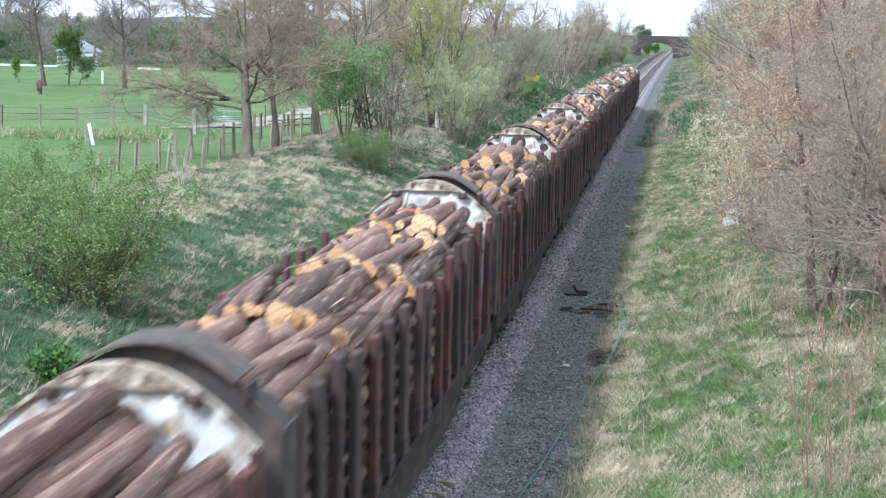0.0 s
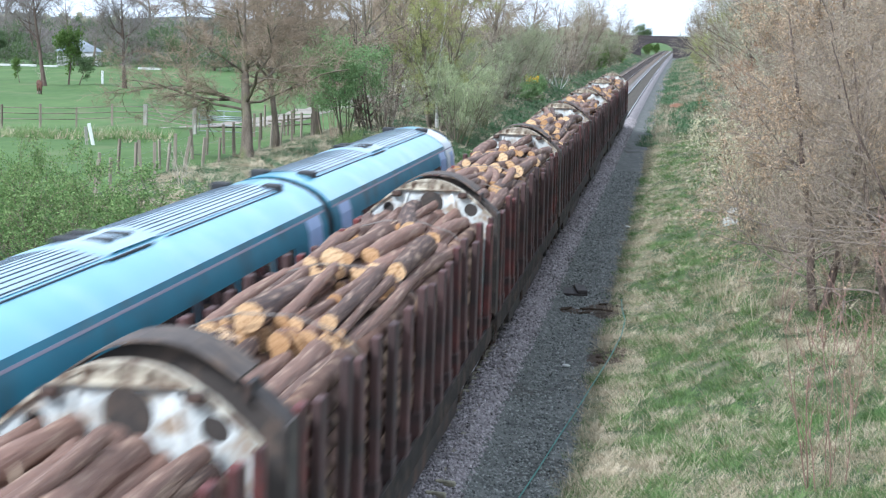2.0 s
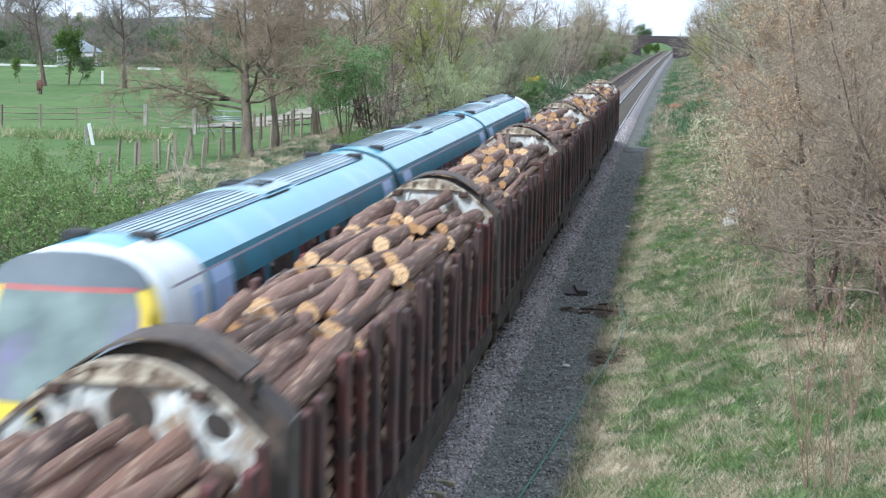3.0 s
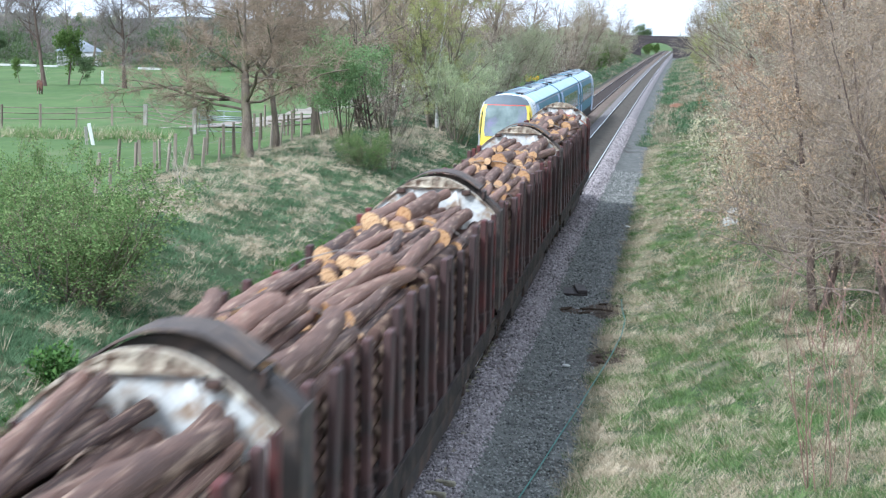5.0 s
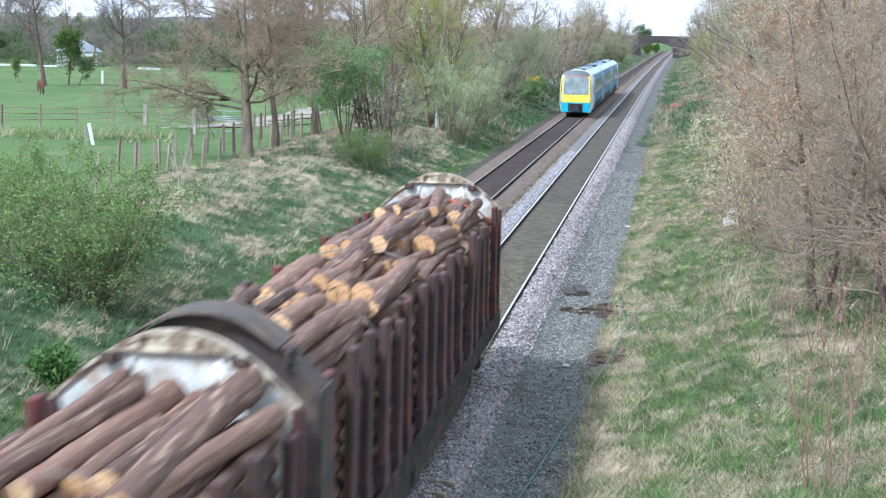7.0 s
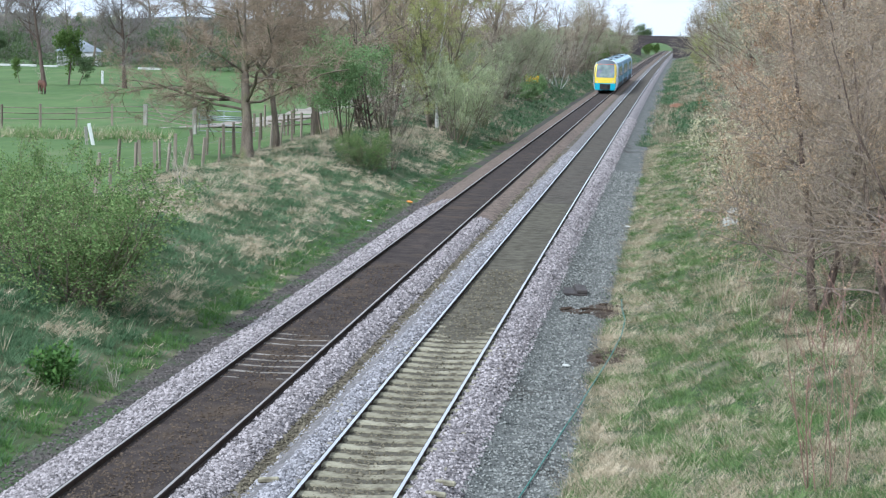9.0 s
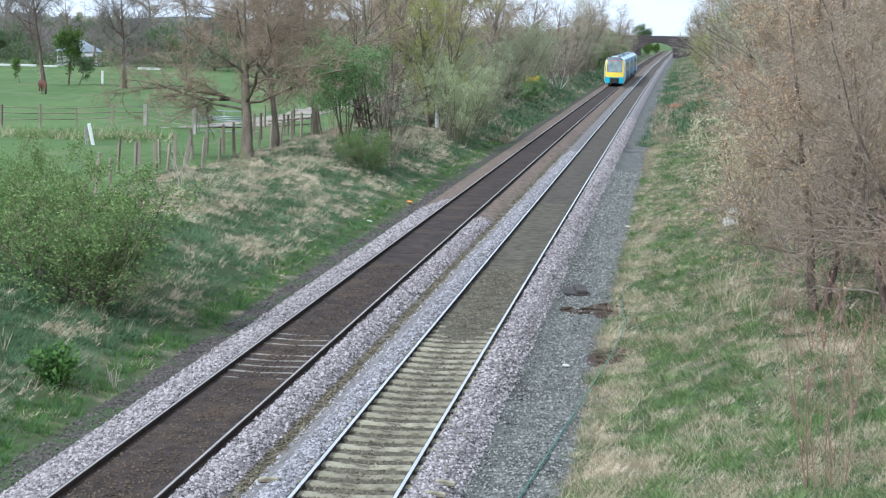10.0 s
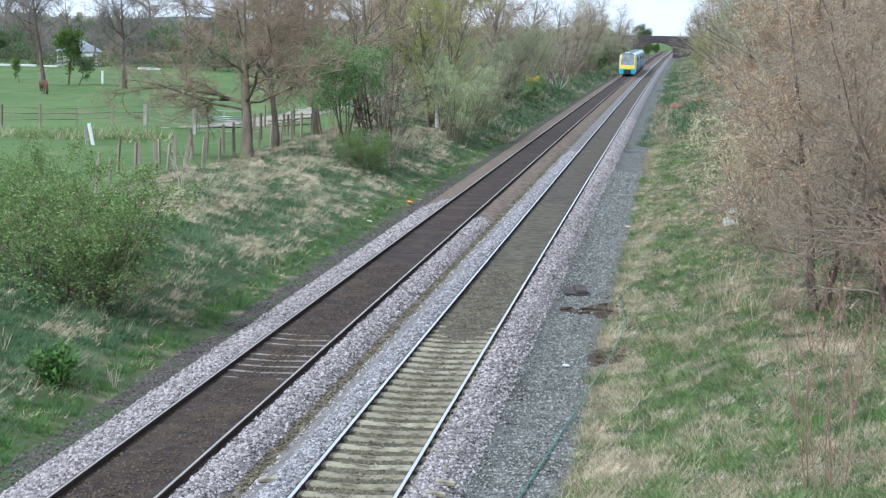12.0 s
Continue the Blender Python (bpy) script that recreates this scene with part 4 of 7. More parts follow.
def build_car(i):
    """One car; origin at the rail top under the train's near end."""
    car = thing("railcar", "turquoise diesel passenger railcar with pale ribbed roof", "railcar", "cars of the passenger train")
    y0 = i * CAR_PITCH + (1.05 if i == 0 else 0.0)
    y1 = i * CAR_PITCH + CAR_L - (1.05 if i == 2 else 0.0)
    part("body", skin(y0, y1, 2, 6), M_TEAL, car, "turquoise body sides")
    part("skirt", skin(y0 + 0.3, y1 - 0.3, 0, 2), M_BLACK, car, "grimy black skirt")
    part("roof", skin(y0, y1, 6, 11), M_ROOF, car, "pale blue roof")
    part("floor_pan", Shape().box(-1.2, y0, 0.5, 1.2, y1, 0.6), M_BLACK, car)
    for ye, dd in ((y0, -1), (y1, 1)):
        n = len(section())
        sh = Shape().add([(a, ye, b) for a, b in section()], [tuple(range(n)) if dd > 0 else tuple(reversed(range(n)))])
        part("end_wall", sh, M_TEAL, car)
    # ribbed roof stretches
    L = y1 - y0
    for a, b in ((0.075, 0.42), (0.56, 0.925)):
        for r in range(17):
            x = -1.06 + 0.105 * r
            z = float(np.interp(abs(x), [p for p, _ in reversed(SECTION[6:])], [q for _, q in reversed(SECTION[6:])]))
            part("roof_rib", Shape().box(x - 0.012, y0 + a * L, z - 0.02, x + 0.012, y0 + b * L, z + 0.017), M_RIB, car, m=None)
    xs = [-1.08 + 0.082 * q for q in range(21)]
    zs = [float(np.interp(abs(x), [p for p, _ in reversed(SECTION[6:])], [q for _, q in reversed(SECTION[6:])])) for x in xs]
    for a, b, up in ((0.065, 0.43, 0.012), (0.55, 0.935, 0.012)):
        part("rib_panel", Shape().grid([[(x, y0 + t * L, z + up) for x, z in zip(xs, zs)] for t in (b, a)]), M_RIBPANEL, car, "grey-blue ribbed roof panel")
    cover = Shape()
    rows = [[(x, y0 + t * L, z + h) for x, z in zip(xs, zs)] for t, h in ((0.552, -0.02), (0.545, 0.035), (0.44, 0.035), (0.433, -0.02))]
    part("roof_cover", cover.grid(rows, smooth=False), M_RIBPANEL, car, "flat grey-blue roof equipment cover")
    part("roof_slot", Shape().box(0.63, y0 + 0.42 * L, 3.67, 0.67, y0 + 0.52 * L, 3.705, bevel=0.005), M_BLACK, car, "black slot beside the roof cover")
    for yy, x in ((0.47, -0.35), (0.47, 0.15), (0.505, -0.35), (0.505, 0.15)):
        part("roof_grille", Shape().box(x - 0.17, y0 + yy * L, 3.76, x + 0.17, y0 + (yy + 0.018) * L, 3.84, bevel=0.01), M_BLACK, car, "black roof grille")
    for yy, x in ((0.925, -0.55), (0.925, 0.45), (0.055, 0.45), (0.055, -0.55)):
        part("exhaust", Shape().box(x - 0.17, y0 + yy * L, 3.62, x + 0.17, y0 + yy * L + 0.5, 3.82, bevel=0.03), M_BLACK, car, "dark exhaust vent")
    for sx in (-1, 1):
        # window band and doors
        spans = [(0.16, 0.27), (0.285, 0.39), (0.405, 0.51), (0.525, 0.63), (0.645, 0.75), (0.765, 0.84)]
        for a, b in spans:
            part("window", side_panel(sx, y0 + a * L, y0 + b * L, 1.75, 2.85, 0.006), M_GLASS, car)
        for a in ((0.10, 0.905) if i == 0 else (0.035, 0.84) if i == 2 else (0.035, 0.905)):
            dr = part("door", side_panel(sx, y0 + a * L, y0 + (a + 0.062) * L, 0.62, 3.2, 0.012), M_DOORPALE, car, "pale blue passenger door")
            part("door_window", side_panel(sx, y0 + (a + 0.012) * L, y0 + (a + 0.05) * L, 1.65, 2.5, 0.018), M_GLASS, dr)
        part("gutter", side_panel(sx, y0 + 0.1, y1 - 0.1, 3.20, 3.235, 0.010), M_PINKLINE, car, "thin pale red line along the roof edge")
    for yc in (y0 + (2.7 if i == 0 else 3.3), y1 - (2.7 if i == 2 else 3.3)):
        sh = Shape()
        for x in (-1.1, 0.98):
            sh.box(x, -1.6, 0.42, x + 0.12, 1.6, 0.72, bevel=0.03)
        sh.box(-1.0, -0.25, 0.4, 1.0, 0.25, 0.6)
        bg = part("bogie", sh, M_BLACK, car, "black bogie", pose(0, yc, 0))
        for dy in (-1.3, 1.3):
            part("wheel", MESH_WHEEL, None, bg, m=pose(0.70, dy, 0.46))
            part("wheel", MESH_WHEEL, None, bg, m=pose(-0.70, dy, 0.46, 0, 0, 180))
    part("engine_box", Shape().box(-1.05, y0 + 0.42 * L, 0.35, 1.05, y0 + 0.62 * L, 0.62, bevel=0.04), M_BLACK, car)
    for cond, ya, yb in ((i == 0, y0, y0 + 1.9), (i == 2, y1 - 1.9, y1)):
        if cond:
            part("cab_side", skin(ya, yb, 1, 9, 0.007), M_CREAM, car, "pale cab side panels")
            for sx in (-1, 1):
                part("cab_window", side_panel(sx, ya + 0.25, ya + 0.72, 1.8, 2.55, 0.014), M_GLASS, car, "narrow cab side window")
                part("cab_door", side_panel(sx, ya + 0.95, ya + 1.6, 0.62, 3.1, 0.014), M_DOORPALE, car, "pale blue cab door")
    if i == 0:
        build_front(car, y0, -1)
    if i == 2:
        build_front(car, y1, 1)
    if i > 0:
        g = Shape()
        for q in range(5):
            ya = i * CAR_PITCH - 0.68 + q * 0.13
            ring = [(a * (0.995 if q % 2 else 0.965), b * (0.997 if q % 2 else 0.985)) for a, b in section()]
            g.extrude(list(reversed(ring)), ya, ya + 0.1)
        part("gangway_bellows", g, M_BLACK, car, "black ribbed gangway bellows")
    return car


CARS = [build_car(i) for i in range(3)]


# ---- trees, shrubs and grass ----
M_TWIG_BROWN = surface("twig_brown", (0.13, 0.098, 0.068), (0.42, 0.325, 0.232), 3, 0.9, bump=0, island=0.7)
M_BRANCH = surface("branch_brown", (0.13, 0.105, 0.085), (0.34, 0.28, 0.23), 4, 0.9, bump=0.2)
M_TWIG_PINK = surface("twig_tan", (0.075, 0.058, 0.041), (0.58, 0.485, 0.355), 3, 0.9, bump=0, island=0.9)
M_TWIG_GREY = surface("twig_grey", (0.22, 0.195, 0.155), (0.56, 0.505, 0.41), 3, 0.9, bump=0, island=0.7)
M_TWIG_OLIVE = surface("twig_olive", (0.14, 0.15, 0.055), (0.36, 0.36, 0.15), 3, 0.9, bump=0, island=0.7)
M_TRUNK = surface("tree_bark", (0.08, 0.064, 0.05), (0.23, 0.19, 0.145), 4, 0.95, bump=0.8, fine=25, stretch=(1, 1, 0.3), stain=(0.12, 0.13, 0.06), stain_scale=1.5, stain_amount=0.3)
M_TRUNK_DARK = surface("tree_bark_dark", (0.06, 0.044, 0.036), (0.18, 0.135, 0.11), 4, 0.95, bump=0.8, fine=25, stretch=(1, 1, 0.3))
M_BIRCH = surface("birch_bark", (0.42, 0.40, 0.36), (0.72, 0.70, 0.66), 3, 0.7, bump=0.2, stain=(0.06, 0.05, 0.045), stain_scale=3.5, stain_amount=0.2, stretch=(1, 1, 2.5))
M_LEAF_GREEN = surface("leaf_green", (0.095, 0.175, 0.065), (0.30, 0.42, 0.19), 2, 0.9, bump=0, island=0.8, translucent=0.3)
M_LEAF_BUSH = surface("leaf_bush", (0.07, 0.14, 0.04), (0.30, 0.40, 0.155), 2, 0.9, bump=0, island=1.0, translucent=0.3)
M_LEAF_FRESH = surface("leaf_fresh", (0.07, 0.125, 0.03), (0.19, 0.27, 0.08), 2, 0.9, bump=0, island=0.8, translucent=0.3)
M_LEAF_SAGE = surface("leaf_sage", (0.20, 0.25, 0.125), (0.53, 0.585, 0.335), 2, 0.9, bump=0, island=0.8, translucent=0.3)
M_LEAF_YELLOW = surface("leaf_yellowgreen", (0.22, 0.24, 0.075), (0.50, 0.50, 0.20), 2, 0.9, bump=0, island=0.8, translucent=0.3)
M_LEAF_RUST = surface("leaf_rust", (0.19, 0.095, 0.05), (0.44, 0.26, 0.15), 2, 0.9, bump=0, island=0.9, translucent=0.2)
M_LEAF_TAN = surface("leaf_tan", (0.25, 0.150, 0.08), (0.64, 0.49, 0.33), 2, 0.9, bump=0, island=0.9, translucent=0.2)
M_LEAF_CREAM = surface("catkin_cream", (0.36, 0.33, 0.20), (0.62, 0.58, 0.38), 2, 0.9, bump=0, island=0.7, translucent=0.2)
M_LEAF_GORSE = surface("gorse_bloom", (0.55, 0.32, 0.01), (0.75, 0.48, 0.03), 2, 0.9, bump=0, island=0.5)
M_LEAF_DARK = surface("leaf_dark", (0.06, 0.10, 0.045), (0.16, 0.215, 0.10), 2, 0.9, bump=0, island=0.8, translucent=0.15)
M_LEAF_OLIVE = surface("leaf_olive", (0.165, 0.185, 0.105), (0.44, 0.455, 0.285), 2, 0.9, bump=0, island=0.9, translucent=0.3)
M_TWIG_MOSS = surface("twig_mossy", (0.21, 0.205, 0.13), (0.50, 0.48, 0.34), 3, 0.9, bump=0, island=0.7)
M_BLADE_GREEN = surface("blade_green", (0.055, 0.130, 0.036), (0.29, 0.385, 0.155), 0.9, 0.9, bump=0, island=0.9, translucent=0.3)
M_BLADE_VERGE = surface("blade_verge", (0.05, 0.115, 0.028), (0.14, 0.25, 0.07), 0.6, 0.9, bump=0, island=0.7, translucent=0.3)
M_BLADE_LUSH = surface("blade_lush", (0.026, 0.070, 0.031), (0.185, 0.28, 0.148), 0.6, 0.9, bump=0, island=0.9, translucent=0.3)
M_BLADE_DULL = surface("blade_dull_straw", (0.19, 0.165, 0.11), (0.50, 0.43, 0.31), 0.6, 0.9, bump=0, island=0.8, translucent=0.25)
M_BLADE_STRAW = surface("blade_straw", (0.30, 0.245, 0.155), (0.76, 0.65, 0.48), 0.6, 0.9, bump=0, island=0.8, translucent=0.25)


def unit(v):
    return v / np.maximum(np.linalg.norm(v, axis=-1, keepdims=True), 1e-9)


def tubes(P, Rr, sides):
    """Vertices and faces of many tubes at once: P is n x s x 3, Rr is n x s."""
    n, s, _ = P.shape
    T = unit(np.gradient(P, axis=1))
    ref = np.where(np.abs(T[:, :1, 2:3]) > 0.9, np.array([1.0, 0, 0]), np.array([0, 0, 1.0]))
    A = unit(np.cross(T, np.broadcast_to(ref, T.shape)))
    B = np.cross(T, A)
    ang = np.arange(sides) * 2 * np.pi / sides
    ring = P[:, :, None] + Rr[:, :, None, None] * (A[:, :, None] * np.cos(ang)[:, None] + B[:, :, None] * np.sin(ang)[:, None])
    idx = np.arange(n * s * sides).reshape(n, s, sides)
    a, b = idx[:, :-1], idx[:, 1:]
    f = np.stack([a, np.roll(a, -1, 2), np.roll(b, -1, 2), b], -1).reshape(-1, 4)
    return ring.reshape(-1, 3), f


def spikes(P, Rr):
    """The finest twigs: slender three-sided points from the first to the last place of each line."""
    a, b = P[:, 0], P[:, -1]
    T = unit(b - a)
    A = unit(np.cross(T, np.array([0.31, 0.52, 0.79])))
    B = np.cross(T, A)
    r = Rr[:, :1]
    v = np.stack([a + A * r, a - A * r * 0.5 + B * r * 0.87, a - A * r * 0.5 - B * r * 0.87, b], 1).reshape(-1, 3)
    o = (np.arange(len(a)) * 4)[:, None, None]
    return v, (np.array([(0, 1, 3), (1, 2, 3), (2, 0, 3)])[None] + o).reshape(-1, 3)


def np_mesh(name, v, f, material, smooth=False):
    me = bpy.data.meshes.new(name)
    k = f.shape[1]
    me.vertices.add(len(v))
    me.vertices.foreach_set("co", np.ascontiguousarray(v, dtype=np.float32).ravel())
    me.loops.add(f.size)
    me.loops.foreach_set("vertex_index", np.ascontiguousarray(f, dtype=np.int32).ravel())
    me.polygons.add(len(f))
    me.polygons.foreach_set("loop_start", np.arange(len(f), dtype=np.int32) * k)
    me.polygons.foreach_set("loop_total", np.full(len(f), k, dtype=np.int32))
    me.polygons.foreach_set("use_smooth", np.full(len(f), smooth))
    me.materials.append(material)
    me.update(calc_edges=True)
    return me


def branch_out(r, P, Rr, count, t0, t1, angle, ratio, segs, lift, wob, thin, droop=0.0, keep=1.0):
    """A next generation of branches on the polylines P."""
    n, s, _ = P.shape
    par = np.repeat(np.arange(n), count)
    m = len(par)
    t = t0 + (t1 - t0) * r.rand(m) ** 0.85
    x = t * (s - 1)
    i = np.minimum(x.astype(int), s - 2)
    fr = (x - i)[:, None]
    pos = P[par, i] * (1 - fr) + P[par, i + 1] * fr
    rad = Rr[par, i] * (1 - fr[:, 0]) + Rr[par, i + 1] * fr[:, 0]
    T = unit(P[par, i + 1] - P[par, i])
    plen = np.linalg.norm(np.diff(P, axis=1), axis=2).sum(1)[par]
    rnd = r.randn(m, 3)
    perp = unit(rnd - T * (rnd * T).sum(1, keepdims=True))
    a = np.radians(angle * (0.65 + 0.7 * r.rand(m)))[:, None]
    d = unit(T * np.cos(a) + perp * np.sin(a) + np.array([0, 0, lift]))
    L = plen * ratio * (0.55 + 0.75 * r.rand(m)) * (1.1 - 0.55 * t)
    Q = np.zeros((m, segs + 1, 3))
    Q[:, 0] = pos
    for k in range(segs):
        d = unit(d + wob * r.randn(m, 3) + np.array([0, 0, lift * 0.35 - droop * (k + 1) / segs]))
        Q[:, k + 1] = Q[:, k] + d * (L / segs)[:, None]
    rr = np.minimum(rad * thin, 0.03 * L)[:, None] * np.linspace(1, 0.35, segs + 1)[None]
    return Q, np.maximum(rr, 0.0035)


def leaves(r, P, count, size, spread, aspect=1.6, hang=0.0):
    """Leaf blades scattered along the polylines P."""
    n, s, _ = P.shape
    par = np.repeat(np.arange(n), count)
    m = len(par)
    x = (0.25 + 0.75 * r.rand(m)) * (s - 1)
    i = np.minimum(x.astype(int), s - 2)
    fr = (x - i)[:, None]
    c = P[par, i] * (1 - fr) + P[par, i + 1] * fr + spread * r.randn(m, 3)
    a = unit(r.randn(m, 3) - np.array([0, 0, hang]))
    b = unit(np.cross(a, r.randn(m, 3)))
    sz = (size * (0.6 + 0.8 * r.rand(m)))[:, None]
    v = np.stack([c - a * sz * aspect * 0.5, c + b * sz * 0.5, c + a * sz * aspect * 0.5, c - b * sz * 0.5], 1).reshape(-1, 3)
    return v, np.arange(m * 4).reshape(-1, 4)


def grow(name, seed, stems, height, lean, stem_r, gens, twig_r=0.006, leaf=None, wood=None, twig=None, spread0=0.15, stem_wob=0.06, leaf_part=1.0, limb=None):
    """Meshes of a woody plant. gens: one dict of branch_out() arguments for each generation. leaf: (material, per twig, size, scatter, hang)."""
    r = np.random.RandomState(seed)
    s = 9
    P = np.zeros((stems, s, 3))
    a = r.rand(stems) * 6.283
    P[:, 0] = np.stack([np.cos(a), np.sin(a), 0 * a], 1) * spread0 * r.rand(stems)[:, None] - np.array([0, 0, 0.25])
    d = unit(np.stack([np.cos(a) * lean, np.sin(a) * lean, np.ones(stems)], 1) + 0.15 * lean * r.randn(stems, 3))
    H = height * (0.75 + 0.35 * r.rand(stems)) if stems > 1 else np.array([height])
    for k in range(s - 1):
        d = unit(d + stem_wob * r.randn(stems, 3) + np.array([0, 0, 0.06]))
        P[:, k + 1] = P[:, k] + d * (H / (s - 1))[:, None]
    R0 = stem_r * (0.7 + 0.5 * r.rand(stems))[:, None] if stems > 1 else np.full((1, 1), stem_r)
    Rr = R0 * np.linspace(1, 0.16, s)[None]
    if stems == 1:
        Rr[:, 0] *= 1.35
    out = [("trunk", *tubes(P, Rr, 9), wood)]
    big, small = [], []
    for g, kw in enumerate(gens):
        P, Rr = branch_out(r, P, Rr, **kw)
        if g >= len(gens) - 2:
            Rr = np.minimum(Rr, twig_r * (2.2 if g < len(gens) - 1 else 1.0))
        if g == len(gens) - 1:
            tips = spikes(P, Rr)
        else:
            (big if g < max(1, len(gens) - 2) else small).append(tubes(P, Rr, 5 if g == 0 else 3))
    for nm, group, mat in (("scaffold", big, limb or wood), ("crown", small, twig or wood)):
        if group:
            o, vs, fs = 0, [], []
            for v, f in group:
                vs.append(v)
                fs.append(f + o)
                o += len(v)
            out.append((nm, np.concatenate(vs), np.concatenate(fs), mat))
    out.append(("twig_spray", *tips, twig or wood))
    if leaf:
        mat, per, size, scat, hang = leaf
        P = P[: max(1, int(len(P) * leaf_part))] if leaf_part < 1 else P
        out.append(("foliage", *leaves(r, P, per, size, scat, hang=hang), mat))
    return [(nm, np_mesh(name + "_" + nm, v, f, mat, nm == "trunk")) for nm, v, f, mat in out]


def plant(name, label, category, meshes, x, y, turn=0.0, size=1.0, group="", wide=1.0, z=None):
    e = thing(name, label, category, group)
    zz = ground_z(x, y) if z is None else z
    e.matrix_basis = Matrix.LocRotScale((x, y, zz), Euler((0, 0, radians(turn))), (size * wide, size * wide, size))
    for nm, me in meshes:
        ob = part(nm, me, None, e)
        if nm != "trunk" or len(me.vertices) > 100:
            ob["kind"] = "stuff"
    return e


def gen(count, angle, ratio, segs=4, t0=0.25, t1=1.0, lift=0.1, wob=0.12, thin=0.6, droop=0.0):
    return dict(count=count, angle=angle, ratio=ratio, segs=segs, t0=t0, t1=t1, lift=lift, wob=wob, thin=thin, droop=droop)


OAK = grow("oak", 11, 1, 6.6, 0.05, 0.21, [gen(17, 64, 0.66, 8, 0.30, 0.97, 0.07, 0.20, 0.38), gen(10, 54, 0.50, 6, 0.12, 1.0, 0.04, 0.24), gen(12, 52, 0.50, 4, 0.10, 1.0, 0.0, 0.24), gen(18, 54, 0.66, 1, 0.1, 1.0, 0.02, 0.2)],
           0.0135, None, M_TRUNK, M_TWIG_BROWN, stem_wob=0.05)
OAK_B = grow("oak_b", 23, 1, 8.0, 0.05, 0.16, [gen(13, 56, 0.58, 7, 0.24, 1.0, 0.12, 0.19, 0.50), gen(11, 52, 0.50, 5, 0.12, 1.0, 0.05, 0.22), gen(9, 50, 0.50, 3, 0.12, 1.0, 0.02, 0.22), gen(19, 52, 0.66, 1, 0.1, 1.0, 0.0, 0.2)],
             0.0135, None, M_TRUNK, M_TWIG_BROWN, stem_wob=0.05)
HORN = grow("hornbeam", 31, 2, 9.0, 0.16, 0.12, [gen(42, 70, 0.36, 6, 0.10, 1.0, 0.02, 0.13, 0.32), gen(9, 52, 0.5, 4, 0.12, 1.0, 0.02, 0.18), gen(6, 48, 0.55, 3, 0.1, 1.0, 0.0, 0.20), gen(5, 46, 0.8, 1, 0.1, 1.0, 0.0, 0.14)],
            0.0085, (M_LEAF_TAN, 2, 0.036, 0.03, 0.3), M_TRUNK_DARK, M_TWIG_PINK, leaf_part=0.45, limb=M_BRANCH, stem_wob=0.10)
HORN_B = grow("hornbeam_b", 47, 3, 8.6, 0.34, 0.085, [gen(30, 66, 0.36, 6, 0.08, 1.0, 0.03, 0.14, 0.34), gen(8, 52, 0.5, 4, 0.12, 1.0, 0.02, 0.18), gen(6, 48, 0.55, 3, 0.1, 1.0, 0.0, 0.20), gen(5, 46, 0.8, 1, 0.1, 1.0, 0.0, 0.14)],
              0.0085, None, M_TRUNK_DARK, M_TWIG_PINK, limb=M_BRANCH, stem_wob=0.10)


def recolour(meshes, old, fresh):
    """The same plant with one material changed."""
    out = []
    for nm, me in meshes:
        if me.materials[0] is old or me.materials[0] == old:
            me = me.copy()
            me.materials[0] = fresh
        out.append((nm, me))
    return out


HORN_C = recolour(HORN_B, M_TWIG_PINK, M_TWIG_BROWN)
HORN_D = recolour(HORN_B, M_TWIG_PINK, M_TWIG_MOSS)
THICKET = grow("thicket", 53, 12, 4.6, 0.55, 0.035, [gen(11, 55, 0.42, 4, 0.06, 1.0, 0.06, 0.14, 0.6), gen(7, 48, 0.5, 3, 0.1, 1.0, 0.02, 0.16), gen(8, 44, 0.8, 1, 0.1, 1.0, 0.0, 0.15)],
               0.007, None, M_TRUNK_DARK, M_TWIG_PINK, spread0=0.8, limb=M_BRANCH)
BEECH = grow("beech", 61, 1, 8.5, 0.04, 0.15, [gen(26, 62, 0.40, 5, 0.12, 1.0, 0.08, 0.1, 0.6), gen(8, 46, 0.5, 4, 0.15, 1.0, 0.0, 0.14), gen(6, 44, 0.5, 2, 0.1, 1.0, 0.0, 0.15)],
             0.009, (M_LEAF_RUST, 9, 0.038, 0.08, 0.5), M_TRUNK_DARK, M_TWIG_PINK)
BUSH_GREEN = grow("bush_green", 71, 26, 2.9, 0.62, 0.022, [gen(11, 46, 0.42, 4, 0.03, 1.0, 0.10, 0.14, 0.7), gen(6, 45, 0.5, 3, 0.15, 1.0, 0.05, 0.15)],
                  0.006, (M_LEAF_BUSH, 18, 0.033, 0.07, 0.0), M_TRUNK, M_TWIG_BROWN, spread0=0.9)
HAWTHORN = grow("hawthorn", 83, 7, 4.4, 0.42, 0.05, [gen(14, 58, 0.46, 4, 0.38, 1.0, 0.08, 0.16, 0.6), gen(7, 46, 0.5, 3, 0.1, 1.0, 0.03, 0.15)],
                0.007, (M_LEAF_GREEN, 34, 0.052, 0.13, 0.0), M_TRUNK, M_TWIG_BROWN, spread0=0.4)
SALLOW = grow("sallow", 97, 12, 4.8, 0.45, 0.04, [gen(12, 42, 0.42, 4, 0.12, 1.0, 0.14, 0.12, 0.6), gen(8, 42, 0.5, 3, 0.1, 1.0, 0.06, 0.14)],
              0.008, (M_LEAF_SAGE, 15, 0.045, 0.09, 0.0), M_TRUNK, M_TWIG_GREY, spread0=0.7)
